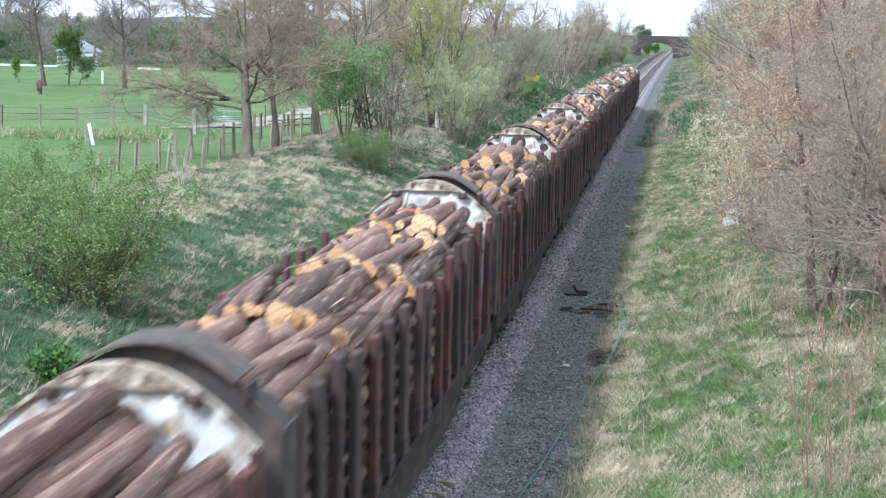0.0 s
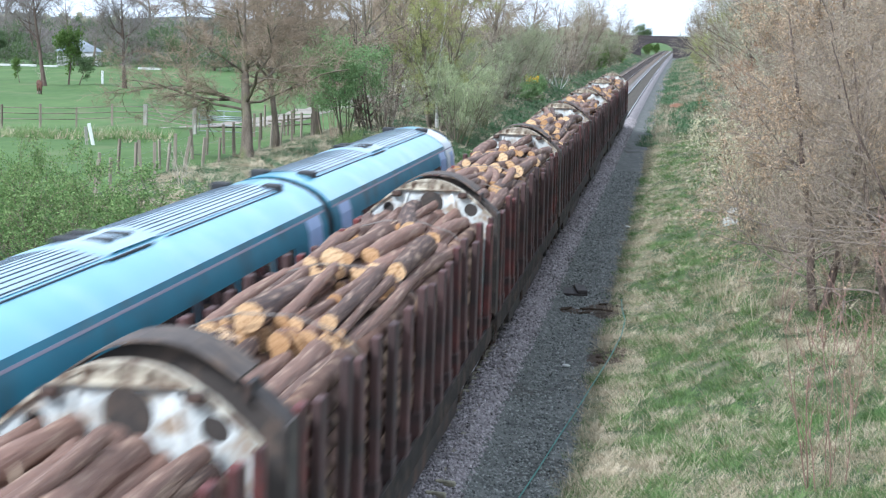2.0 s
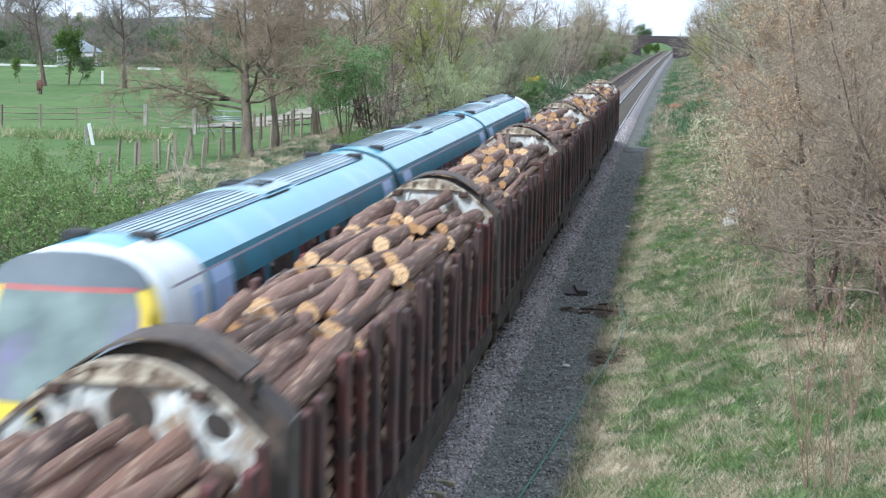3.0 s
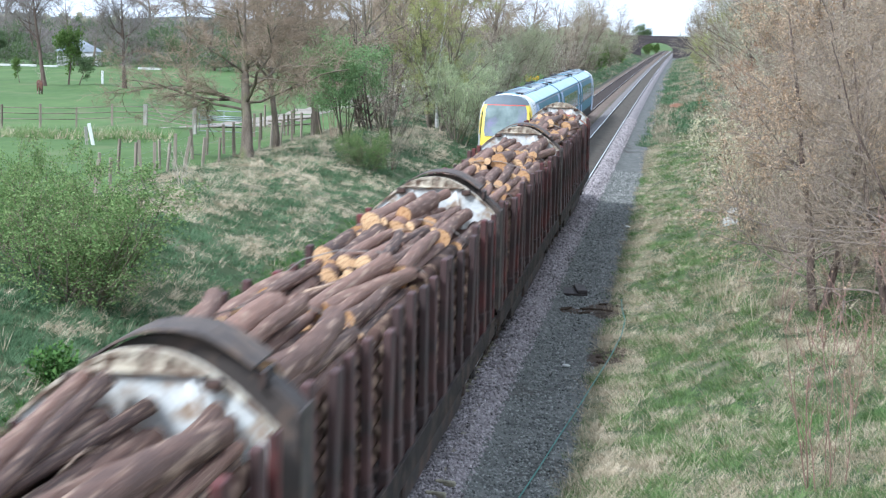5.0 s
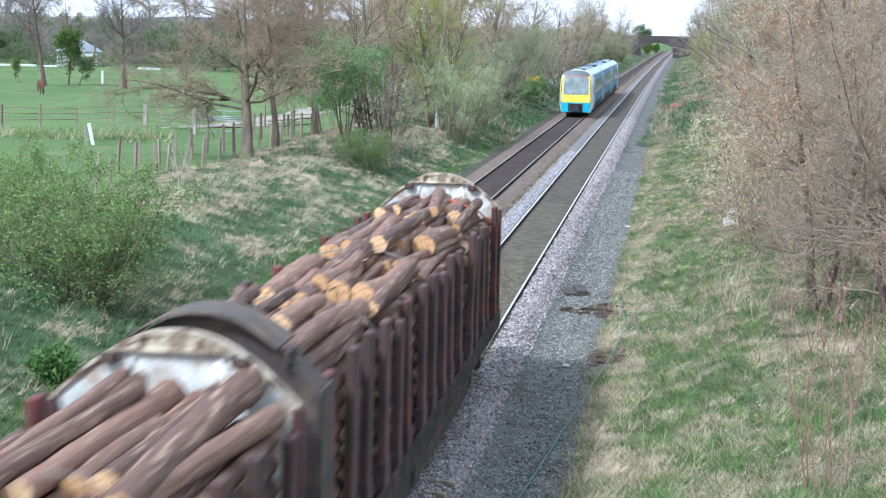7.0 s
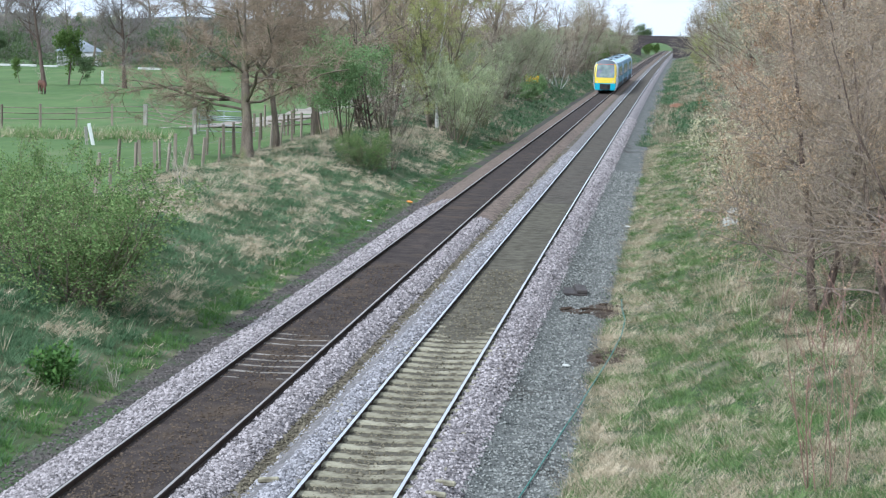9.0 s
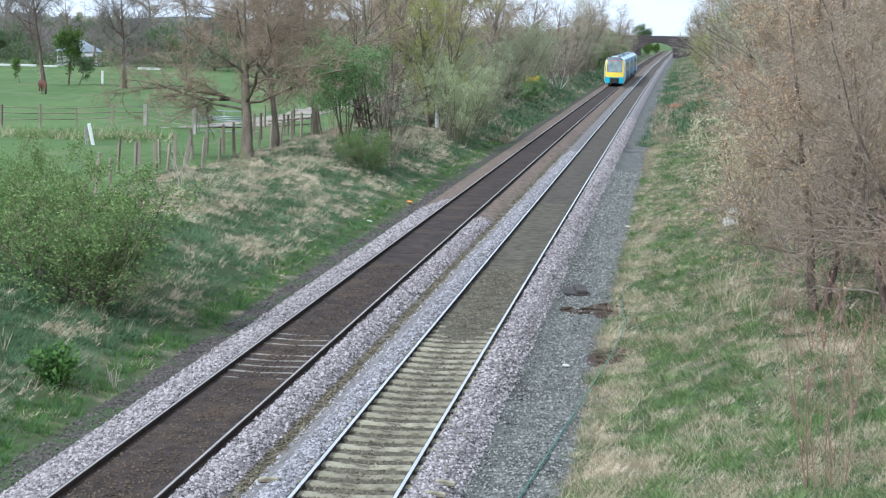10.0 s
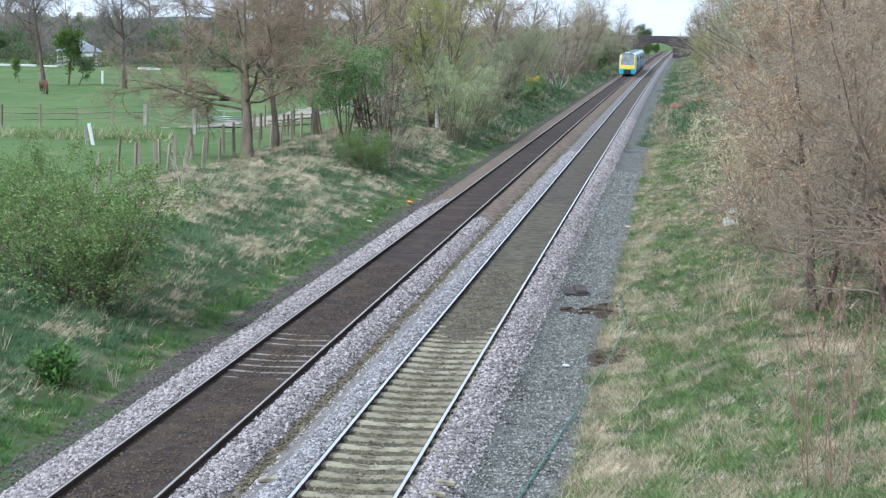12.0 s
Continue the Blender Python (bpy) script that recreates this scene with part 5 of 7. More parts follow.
WILLOW = grow("willow", 101, 3, 8.5, 0.2, 0.10, [gen(15, 48, 0.42, 5, 0.15, 1.0, 0.10, 0.12, 0.6), gen(8, 42, 0.5, 4, 0.1, 1.0, 0.0, 0.12, droop=0.25), gen(5, 36, 0.6, 3, 0.1, 1.0, -0.1, 0.1, droop=0.5)],
              0.009, (M_LEAF_YELLOW, 11, 0.040, 0.09, 0.6), M_TRUNK, M_TWIG_OLIVE, spread0=0.4)
BIRCH = grow("birch", 113, 1, 10.5, 0.02, 0.10, [gen(24, 42, 0.30, 5, 0.3, 1.0, 0.14, 0.1, 0.5), gen(7, 42, 0.55, 4, 0.1, 1.0, -0.02, 0.12, droop=0.3), gen(6, 36, 0.6, 3, 0.1, 1.0, -0.1, 0.1, droop=0.5)],
             0.008, (M_LEAF_YELLOW, 1, 0.05, 0.03, 0.6), M_BIRCH, M_TWIG_BROWN, limb=M_TWIG_BROWN)
SCRUB = grow("scrub", 127, 12, 4.2, 0.5, 0.035, [gen(9, 48, 0.42, 4, 0.1, 1.0, 0.06, 0.14, 0.6), gen(7, 46, 0.5, 3, 0.1, 1.0, 0.0, 0.15)],
             0.009, None, M_TRUNK, M_TWIG_GREY, spread0=0.8)
FARTREE = grow("far_tree", 131, 1, 10.0, 0.03, 0.22, [gen(14, 58, 0.5, 4, 0.25, 1.0, 0.14, 0.12, 0.6), gen(9, 48, 0.5, 3, 0.12, 1.0, 0.05, 0.15), gen(16, 46, 0.8, 2, 0.1, 1.0, 0.02, 0.15)],
               0.020, None, M_TRUNK, M_TWIG_BROWN)
FARGREEN = grow("far_green", 137, 3, 6.0, 0.3, 0.10, [gen(14, 58, 0.42, 3, 0.15, 1.0, 0.1, 0.12, 0.6), gen(6, 46, 0.5, 2, 0.15, 1.0, 0.05, 0.15)],
                0.02, (M_LEAF_DARK, 40, 0.12, 0.30, 0.0), M_TRUNK, M_TWIG_BROWN, spread0=0.5)
FARFRESH = grow("far_fresh", 139, 4, 5.0, 0.35, 0.08, [gen(12, 52, 0.42, 3, 0.15, 1.0, 0.1, 0.12, 0.6), gen(6, 46, 0.5, 2, 0.15, 1.0, 0.05, 0.15)],
                0.02, (M_LEAF_FRESH, 16, 0.16, 0.2, 0.0), M_TRUNK, M_TWIG_BROWN, spread0=0.5)
TWIGGY = grow("far_twiggy", 149, 5, 8.0, 0.25, 0.07, [gen(13, 50, 0.40, 3, 0.08, 1.0, 0.1, 0.12, 0.6), gen(7, 46, 0.5, 2, 0.1, 1.0, 0.03, 0.15), gen(9, 42, 0.85, 1, 0.1, 1.0, 0.03, 0.15)],
              0.014, None, M_TRUNK_DARK, M_TWIG_PINK, spread0=0.8)


SALLOW_OLIVE = recolour(SALLOW, M_LEAF_SAGE, M_LEAF_OLIVE)
THICKET_MOSS = recolour(THICKET, M_TWIG_PINK, M_TWIG_MOSS)
TWIGGY_MOSS = recolour(TWIGGY, M_TWIG_PINK, M_TWIG_MOSS)


def build_right_side():
    rnd = random.Random(21)
    lab = "bare hornbeam with pinkish-brown twigs and few tan leaves"
    near = [(8.0, 46.8, 20, 0.78, HORN), (9.2, 53.5, 140, 0.85, HORN_C), (10.5, 60.0, 75, 1.05, HORN), (10.8, 67.0, 210, 1.05, HORN_D), (10.4, 77.0, 300, 1.1, HORN), (10.2, 88.0, 30, 1.1, HORN_D),
            (11.2, 49.0, 100, 1.15, HORN_C), (12.6, 61.0, 10, 1.2, HORN), (13.0, 75.0, 260, 1.2, HORN_B), (10.2, 41.0, 200, 0.95, HORN_C), (9.4, 45.0, 250, 0.7, HORN)]
    for x, y, a, s, me in near:
        plant("hornbeam_tree", lab, "tree", me, x, y, a, s, "trees on the right-hand bank")
    for x, y, s in ((7.9, 57.0, 0.5), (8.2, 61.5, 0.5), (8.9, 77.0, 0.7), (9.0, 86.0, 0.85), (9.6, 96.0, 0.8), (10.0, 106.0, 0.8), (10.4, 118, 0.85), (10.7, 131, 0.85), (11.0, 146, 0.85), (11.2, 164, 0.85), (11.4, 185, 0.85)):
        plant("thicket_bush", "bare brown thicket at the foot of the bank", "shrub", THICKET if rnd.random() < 0.5 else THICKET_MOSS, x + rnd.uniform(-0.2, 0.3), y, rnd.uniform(0, 360), s, "thickets on the right-hand bank")
    plant("catkin_shrub", "bare shrub covered with pale cream catkins", "shrub", CATKIN, 7.6, 66.5, 40, 1.2, "catkin shrubs")
    plant("catkin_shrub", "bare shrub covered with pale cream catkins", "shrub", CATKIN, 7.2, 73.0, 160, 1.05, "catkin shrubs")
    plant("beech_tree", "young beech holding rust-brown dead leaves", "tree", BEECH, 8.3, 92, 0, 0.8, "beeches on the right-hand bank")
    plant("beech_tree", "young beech holding rust-brown dead leaves", "tree", BEECH, 7.5, 81, 130, 0.62, "beeches on the right-hand bank")
    plant("goat_willow", "yellow-green willow coming into leaf", "tree", WILLOW, 8.3, 262, 20, 0.75, "willows beside the line")
    y = 99.0
    while y < 330:
        for x in (11.0, 13.8):
            plant("bare_tree", "tall bare tree with dense brown twigs", "tree", TWIGGY if rnd.random() < 0.6 else TWIGGY_MOSS, x + bend(y) + rnd.uniform(-0.6, 0.8), y + rnd.uniform(-3, 3), rnd.uniform(0, 360), rnd.uniform(1.25, 1.5), "trees on the right-hand bank")
        y *= 1.11
    plant("goat_willow", "yellow-green willow coming into leaf", "tree", WILLOW, 11.0, 172, 60, 0.85, "willows beside the line")
    plant("goat_willow", "yellow-green willow coming into leaf", "tree", WILLOW, 11.4, 207, 160, 0.95, "willows beside the line")
    for x, y in ((-10, 690), (-6.6, 700), (-5.0, 760), (-8, 712), (8.5, 735), (9.5, 715), (11, 692), (-13, 670)):
        plant("far_shrub", "fresh green shrub beyond the bridge", "shrub", FARFRESH, x + 2.8, y, rnd.uniform(0, 360), 0.75, "far shrubs")
    for k in (0, 1, 2, 3, 4, 5, 11, 12, 13, 14, 15):
        me = (TWIGGY_MOSS, FARGREEN, TWIGGY, FARFRESH)[k % 4]
        plant("far_tree", "tree standing beyond the road bridge", "tree", me, -26 + 3.6 * k + rnd.uniform(-1, 1), 680 + rnd.uniform(0, 25), rnd.uniform(0, 360), (1.05, 1.25, 1.0, 1.2)[k % 4] * rnd.uniform(0.85, 1.15), "far trees", wide=1.3)
    for y in (330, 370, 420, 480, 560, 650):
        plant("bare_tree", "tall bare tree with dense brown twigs", "tree", TWIGGY, 9.6 + bend(y) + rnd.uniform(-0.5, 1), y, rnd.uniform(0, 360), rnd.uniform(1.1, 1.4), "trees on the right-hand bank")
        plant("far_shrub", "fresh green shrub on the bank", "shrub", FARFRESH, 8.4 + bend(y), y - 20, rnd.uniform(0, 360), 0.55, "far shrubs")


M_POLE = surface("bare_pole", (0.20, 0.145, 0.10), (0.42, 0.33, 0.24), 3, 0.9, bump=0.2)
M_SAPLING = surface("sapling_bark", (0.17, 0.095, 0.07), (0.36, 0.22, 0.17), 3, 0.8, bump=0, island=0.6)
CATKIN = grow("catkin", 163, 8, 3.4, 0.5, 0.03, [gen(11, 46, 0.42, 4, 0.1, 1.0, 0.06, 0.14, 0.6), gen(7, 46, 0.5, 3, 0.1, 1.0, 0.0, 0.15)],
              0.007, (M_LEAF_CREAM, 11, 0.036, 0.06, 0.6), M_TRUNK, M_TWIG_GREY, spread0=0.6)
SAPLING = grow("sapling", 171, 7, 2.5, 0.16, 0.009, [gen(7, 32, 0.34, 4, 0.2, 1.0, 0.14, 0.06, 0.7), gen(4, 30, 0.4, 2, 0.2, 1.0, 0.1, 0.08)],
               0.004, (M_LEAF_TAN, 1, 0.018, 0.005, 0.0), M_SAPLING, M_SAPLING, spread0=0.35)
DEADTREE = grow("dead_tree", 177, 4, 2.6, 0.25, 0.035, [gen(10, 50, 0.35, 4, 0.2, 1.0, 0.08, 0.14, 0.6), gen(6, 46, 0.5, 3, 0.1, 1.0, 0.0, 0.15)],
                0.007, None, M_TWIG_GREY, M_TWIG_GREY, spread0=0.2)


M_TWIG_DARK = surface("twig_dark", (0.06, 0.047, 0.038), (0.19, 0.15, 0.12), 3, 0.9, bump=0, island=0.7)
# greyer twig tone for far trees, with distance haze painted into it
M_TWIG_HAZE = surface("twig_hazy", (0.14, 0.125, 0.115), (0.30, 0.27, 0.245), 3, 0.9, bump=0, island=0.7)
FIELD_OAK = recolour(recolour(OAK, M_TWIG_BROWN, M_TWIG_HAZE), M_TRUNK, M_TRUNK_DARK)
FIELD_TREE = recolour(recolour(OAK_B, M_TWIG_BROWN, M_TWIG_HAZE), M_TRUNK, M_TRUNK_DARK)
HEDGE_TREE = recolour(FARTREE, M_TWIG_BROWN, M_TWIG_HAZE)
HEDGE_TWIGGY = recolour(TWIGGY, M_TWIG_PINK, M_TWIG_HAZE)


def build_left_side():
    rnd = random.Random(33)
    plant("green_bush", "broad bush with fresh green leaves on the bank", "bush", BUSH_GREEN, -9.5, 47.5, 0, 1.05, wide=1.3)
    plant("green_bush", "broad bush with fresh green leaves on the bank", "bush", BUSH_GREEN, -11.8, 51.5, 130, 1.0, wide=1.0)
    plant("dead_sapling", "grey leafless sapling by the fence", "sapling", DEADTREE, -13.4, 75.0, 0, 0.62)
    plant("oak_tree", "bare brown oak with wide low limbs by the fence", "tree", OAK, -14.2, 90.8, 310, 1.15, "oaks along the fence", wide=1.25)
    plant("oak_tree", "bare brown oak with a slim trunk by the fence", "tree", OAK_B, -14.4, 99.0, 80, 1.1, "oaks along the fence")
    plant("oak_tree", "bare brown oak with a thick trunk by the farm track", "tree", OAK, -14.8, 113.0, 20, 1.2, "oaks along the fence")
    plant("hawthorn_bush", "hawthorn in fresh green leaf with bare stems", "bush", HAWTHORN, -12.0, 105.5, 0, 1.12)
    plant("hazel_stool", "clump of bare pale brown stems under a hawthorn", "shrub", STOOL, -12.9, 106.5, 0, 1.0)
    plant("green_bush", "low green bush on the slope", "bush", BUSH_GREEN, -9.3, 93.5, 60, 0.62)
    plant("scrub_bush", "bare grey-brown scrub on the bank", "shrub", SCRUB, -8.4, 96.0, 60, 0.45, "scrub on the left-hand bank")
    plant("goat_willow", "yellow-green willow coming into leaf", "tree", WILLOW, -10.2, 129.0, 10, 1.1, "willows beside the line")
    plant("birch_tree", "slender white-barked birch beside the line", "tree", BIRCH, -10.15, 130.4, 0, 1.12, "birches beside the line")
    plant("sallow_bush", "sallow with pale sage-green young leaves", "bush", SALLOW, -8.3, 124.0, 0, 1.0, "sallows beside the line")
    plant("sallow_bush", "sallow with pale sage-green young leaves", "bush", SALLOW, -9.6, 131.0, 90, 1.1, "sallows beside the line")
    plant("sallow_bush", "sallow with pale sage-green young leaves", "bush", SALLOW_OLIVE, -10.6, 166.0, 200, 1.1, "sallows beside the line")
    plant("gorse_bush", "dark green gorse bush with orange-yellow bloom", "bush", GORSE, -8.48, 193.3, 0, 1.0)
    plant("dead_white_branch", "bleached fallen branch standing in the grass", "branch", BLEACHED, -8.55, 242.5, 0, 1.1)
    for x, y, s in ((-10.6, 112, 0.9), (-12.2, 120, 1.2), (-12.5, 140, 1.5), (-10.5, 146, 1.0), (-9.6, 150, 0.8), (-11.5, 158, 1.5), (-10.2, 176, 1.2), (-11.8, 186, 1.6), (-10.5, 198, 1.1), (-12, 214, 1.7), (-10.4, 228, 1.3), (-10.9, 246, 1.5), (-10.2, 272, 1.3), (-10.6, 296, 1.5), (-9.6, 318, 1.2)):
        plant("scrub_bush", "bare grey-brown scrub on the bank", "shrub", SCRUB, x + bend(y), y, rnd.uniform(0, 360), s, "scrub on the left-hand bank")
    for x, y, s in ((-12.5, 118, 0.95), (-13.5, 130, 1.1), (-12.2, 150, 1.1), (-11.8, 165, 1.15), (-12.6, 182, 1.1), (-11.6, 204, 1.05), (-11.8, 232, 1.05), (-11.0, 262, 0.95), (-10.8, 305, 0.9)):
        plant("bare_tree", "bare brown tree with dense twigs on the bank", "tree", TWIGGY, x + bend(y), y, rnd.uniform(0, 360), s, "trees on the left-hand bank")
    for x, y, s in ((-8.6, 141, 0.85), (-10.6, 186, 0.9), (-10.9, 222, 1.1), (-9.6, 330, 1.0)):
        plant("sallow_bush", "broad sallow with olive-grey young leaves", "bush", SALLOW_OLIVE, x + bend(y), y, rnd.uniform(0, 360), s, "sallows beside the line")
    for x, y, s in ((-14.5, 126, 1.25), (-15.0, 141, 1.3), (-13.8, 156, 1.2), (-14.5, 175, 1.3), (-13.5, 198, 1.25), (-14.5, 224, 1.3), (-13.2, 252, 1.2), (-12.5, 285, 1.1)):
        plant("bare_tree", "bare brown tree on the bank", "tree", FARTREE if rnd.random() < 0.5 else TWIGGY, x + bend(y), y, rnd.uniform(0, 360), s * 0.85, "trees on the left-hand bank")
    plant("birch_tree", "slender white-barked birch beside the line", "tree", BIRCH, -10.5 + bend(320), 320, 0, 1.05, "birches beside the line")
    plant("birch_tree", "slender white-barked birch beside the line", "tree", BIRCH, -12.0 + bend(210), 210, 80, 0.95, "birches beside the line")
    for y, s in ((282, 1.05), (300, 1.15), (322, 1.25), (345, 1.4), (372, 1.5), (400, 1.6), (428, 1.7), (455, 1.5), (492, 1.25), (540, 1.15), (590, 1.0), (630, 0.95)):
        plant("bare_tree", "tall bare brown tree on the bank", "tree", TWIGGY if rnd.random() < 0.6 else TWIGGY_MOSS, -10.8 + bend(y) + rnd.uniform(-0.6, 0.6), y, rnd.uniform(0, 360), s, "trees on the left-hand bank", wide=1.1)
    for x, y, s in ((-11.6, 182, 1.1), (-12.4, 214, 1.3), (-12.2, 238, 1.3), (-12.0, 268, 1.3), (-11.0, 318, 1.4), (-9.4, 352, 1.5), (-9.2, 405, 1.3), (-9.0, 470, 1.2)):
        plant("sallow_bush", "broad sallow with olive-grey young leaves", "bush", SALLOW_OLIVE, x + bend(y), y, rnd.uniform(0, 360), s, "sallows beside the line")
    for y in (345, 380, 420, 465):
        plant("far_shrub", "fresh green shrub on the bank", "shrub", FARFRESH, -8.8 + bend(y) + rnd.uniform(-1, 0.4), y, rnd.uniform(0, 360), 0.8, "far shrubs")
        plant("far_tree", "bare tree in the distance", "tree", TWIGGY, -13.0 + bend(y) + rnd.uniform(-2, 1), y + 10, rnd.uniform(0, 360), rnd.uniform(0.9, 1.2), "far trees")
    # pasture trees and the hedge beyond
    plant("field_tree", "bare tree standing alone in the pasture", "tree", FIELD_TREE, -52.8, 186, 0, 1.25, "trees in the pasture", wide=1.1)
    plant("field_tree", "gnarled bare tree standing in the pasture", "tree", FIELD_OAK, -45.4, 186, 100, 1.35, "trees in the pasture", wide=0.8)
    plant("field_shrub", "small dark green tree in the pasture", "tree", SMALLTREE, -50.9, 190, 0, 1.05, "shrubs in the pasture")
    plant("field_shrub", "thin tree with a fresh green crown in the pasture", "tree", SMALLTREE_FRESH, -52.3, 191, 70, 2.1, "shrubs in the pasture", wide=0.85)
    plant("field_shrub", "small thin tree in the pasture", "tree", SMALLTREE_FRESH, -57.0, 191, 140, 0.95, "shrubs in the pasture", wide=0.7)
    plant("dead_sapling", "small leafless sapling in the pasture", "sapling", DEADTREE, -54.4, 190, 40, 0.75)
    for k in range(40):
        x = -100 + k * 2.15
        y = 262 + rnd.uniform(-3, 12) - 0.4 * max(0, k - 16)
        me = (HEDGE_TREE, HEDGE_TREE, HEDGE_TWIGGY, FARGREEN, HEDGE_TREE)[k % 5]
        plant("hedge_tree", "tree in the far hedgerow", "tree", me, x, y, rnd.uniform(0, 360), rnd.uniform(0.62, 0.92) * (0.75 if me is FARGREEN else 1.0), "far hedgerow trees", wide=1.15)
    for k in (0, 1, 3, 4, 7, 8, 11, 12, 13, 15, 16, 19, 20):
        plant("hedge_tree", "bare tree on the skyline", "tree", HEDGE_TREE if k % 3 else HEDGE_TWIGGY, -132 + k * 4.6 + rnd.uniform(-2, 2), 318 + rnd.uniform(-15, 30), rnd.uniform(0, 360), rnd.uniform(1.0, 1.3), "far hedgerow trees", wide=1.2)
    r = np.random.RandomState(55)
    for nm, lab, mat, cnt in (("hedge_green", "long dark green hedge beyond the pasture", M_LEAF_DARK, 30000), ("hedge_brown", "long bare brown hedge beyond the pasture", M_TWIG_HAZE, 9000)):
        hx = -115 + 100 * r.rand(cnt)
        hz = 2.6 * r.rand(cnt) ** 0.8 * (0.75 + 0.35 * np.sin(hx * 0.7) * np.sin(hx * 0.23 + 1))
        hy = 256 + 0.9 * r.randn(cnt) - 0.14 * (hx + 60)
        base = np.array([ground_z(a, b) for a, b in zip(hx, hy)])
        c = np.stack([hx, hy, base + hz], 1)
        v, f = leaves(r, np.stack([c, c + np.array([0, 0, 0.2])], 1), 1, 0.10, 0.05, 2.2)
        tagged(new(nm, np_mesh(nm, v, f, mat)), lab, "hedge", kind="stuff")
    for k in range(14):
        plant("wood_tree", "bare tree at the edge of a wood", "tree", FARTREE, -18.5 - 1.6 * (k % 3) - rnd.uniform(0, 5), 158 + k * 8, rnd.uniform(0, 360), rnd.uniform(0.95, 1.25), "trees behind the bank")


def build_far_wood():
    """A far belt of bare woodland: many fine twigs in uneven crowns."""
    r = np.random.RandomState(66)
    for nm, lab, mat, n, x0, x1, yy, zc in (("far_wood", "belt of bare brown woodland beyond the pasture, haze in its colour", M_TWIG_HAZE, 110, -150, -14, 296, 5.0), ("far_wood_green", "hazy belt of dark green woodland beyond the pasture", M_LEAF_DARK, 60, -150, -20, 282, 4.0), ("horizon_wood", "far belt of hazy woodland on the horizon", M_TWIG_MOSS, 150, -330, -14, 725, 6.0), ("horizon_wood_green", "far belt of dark green woodland on the horizon", M_LEAF_DARK, 90, -330, -14, 715, 5.0)):
        cs = []
        for _ in range(n):
            cx, cy = x0 + (x1 - x0) * r.rand(), yy + 14 * r.rand()
            rad, top = 2.5 + 2.5 * r.rand(), zc * (0.75 + 0.6 * r.rand())
            m = 420
            a, q = r.rand(m) * 6.283, np.sqrt(r.rand(m))
            h = r.rand(m)
            w = rad * np.sin(np.pi * (0.12 + 0.85 * h)) ** 0.7
            cs.append(np.stack([cx + np.cos(a) * q * w, cy + np.sin(a) * q * w, 0.8 + h * top + 0.4 * r.randn(m)], 1))
        c = np.concatenate(cs)
        up = unit(r.randn(len(c), 3) * 0.6 + np.array([0, 0, 0.8])) * (0.5 + 0.6 * r.rand(len(c)))[:, None]
        v, f = spikes(np.stack([c, c + up], 1), np.full((len(c), 2), (0.05 if mat is M_TWIG_HAZE else 0.09) if yy < 700 else 0.2))
        tagged(new(nm, np_mesh(nm, v, f, mat)), lab, "woodland", kind="stuff")


STOOL = grow("stool", 199, 11, 2.5, 0.14, 0.030, [gen(5, 30, 0.3, 4, 0.4, 1.0, 0.1, 0.08, 0.6)], 0.008, None, M_POLE, M_POLE, spread0=0.7)
SMALLTREE = grow("small_tree", 203, 1, 2.3, 0.12, 0.06, [gen(14, 58, 0.5, 4, 0.42, 1.0, 0.06, 0.16, 0.6), gen(6, 48, 0.5, 2, 0.1, 1.0, 0.0, 0.15)], 0.012, (M_LEAF_DARK, 26, 0.075, 0.10, 0.0), M_TRUNK_DARK, M_TWIG_DARK, stem_wob=0.12)
SMALLTREE_FRESH = recolour(SMALLTREE, M_LEAF_DARK, M_LEAF_FRESH)
GORSE = grow("gorse", 181, 14, 2.2, 0.6, 0.02, [gen(9, 46, 0.42, 3, 0.1, 1.0, 0.1, 0.14, 0.6), gen(6, 46, 0.5, 2, 0.1, 1.0, 0.0, 0.15)],
             0.01, (M_LEAF_GREEN, 14, 0.07, 0.12, 0.0), M_TRUNK, M_TWIG_OLIVE, spread0=0.8)
GORSE.append(("bloom", np_mesh("gorse_flowers", *leaves(np.random.RandomState(5), np.array([[[0.25 * math.cos(k), 0.25 * math.sin(k), 1.75], [0.5 * math.cos(k), 0.5 * math.sin(k), 2.25]] for k in range(12)]), 14, 0.10, 0.12), M_LEAF_GORSE)))
M_BLEACH = surface("bleached_wood", (0.5, 0.48, 0.44), (0.7, 0.68, 0.64), 4, 0.9, bump=0.2)
BLEACHED = grow("bleached", 187, 6, 2.6, 0.9, 0.045, [gen(5, 40, 0.4, 4, 0.3, 1.0, 0.1, 0.1, 0.7)], 0.03, None, M_BLEACH, M_BLEACH, spread0=0.3)
build_right_side()
build_left_side()
build_far_wood()
plant("thin_sapling", "clump of thin reddish bare sapling stems", "sapling", SAPLING, 7.0, 29.8, 0, 1.25)
plant("thin_sapling", "clump of thin reddish bare sapling stems", "sapling", SAPLING, 7.6, 34.5, 90, 0.8)
plant("thin_sapling", "clump of thin pale bare sapling stems", "sapling", SAPLING, 8.6, 36.5, 200, 1.25)


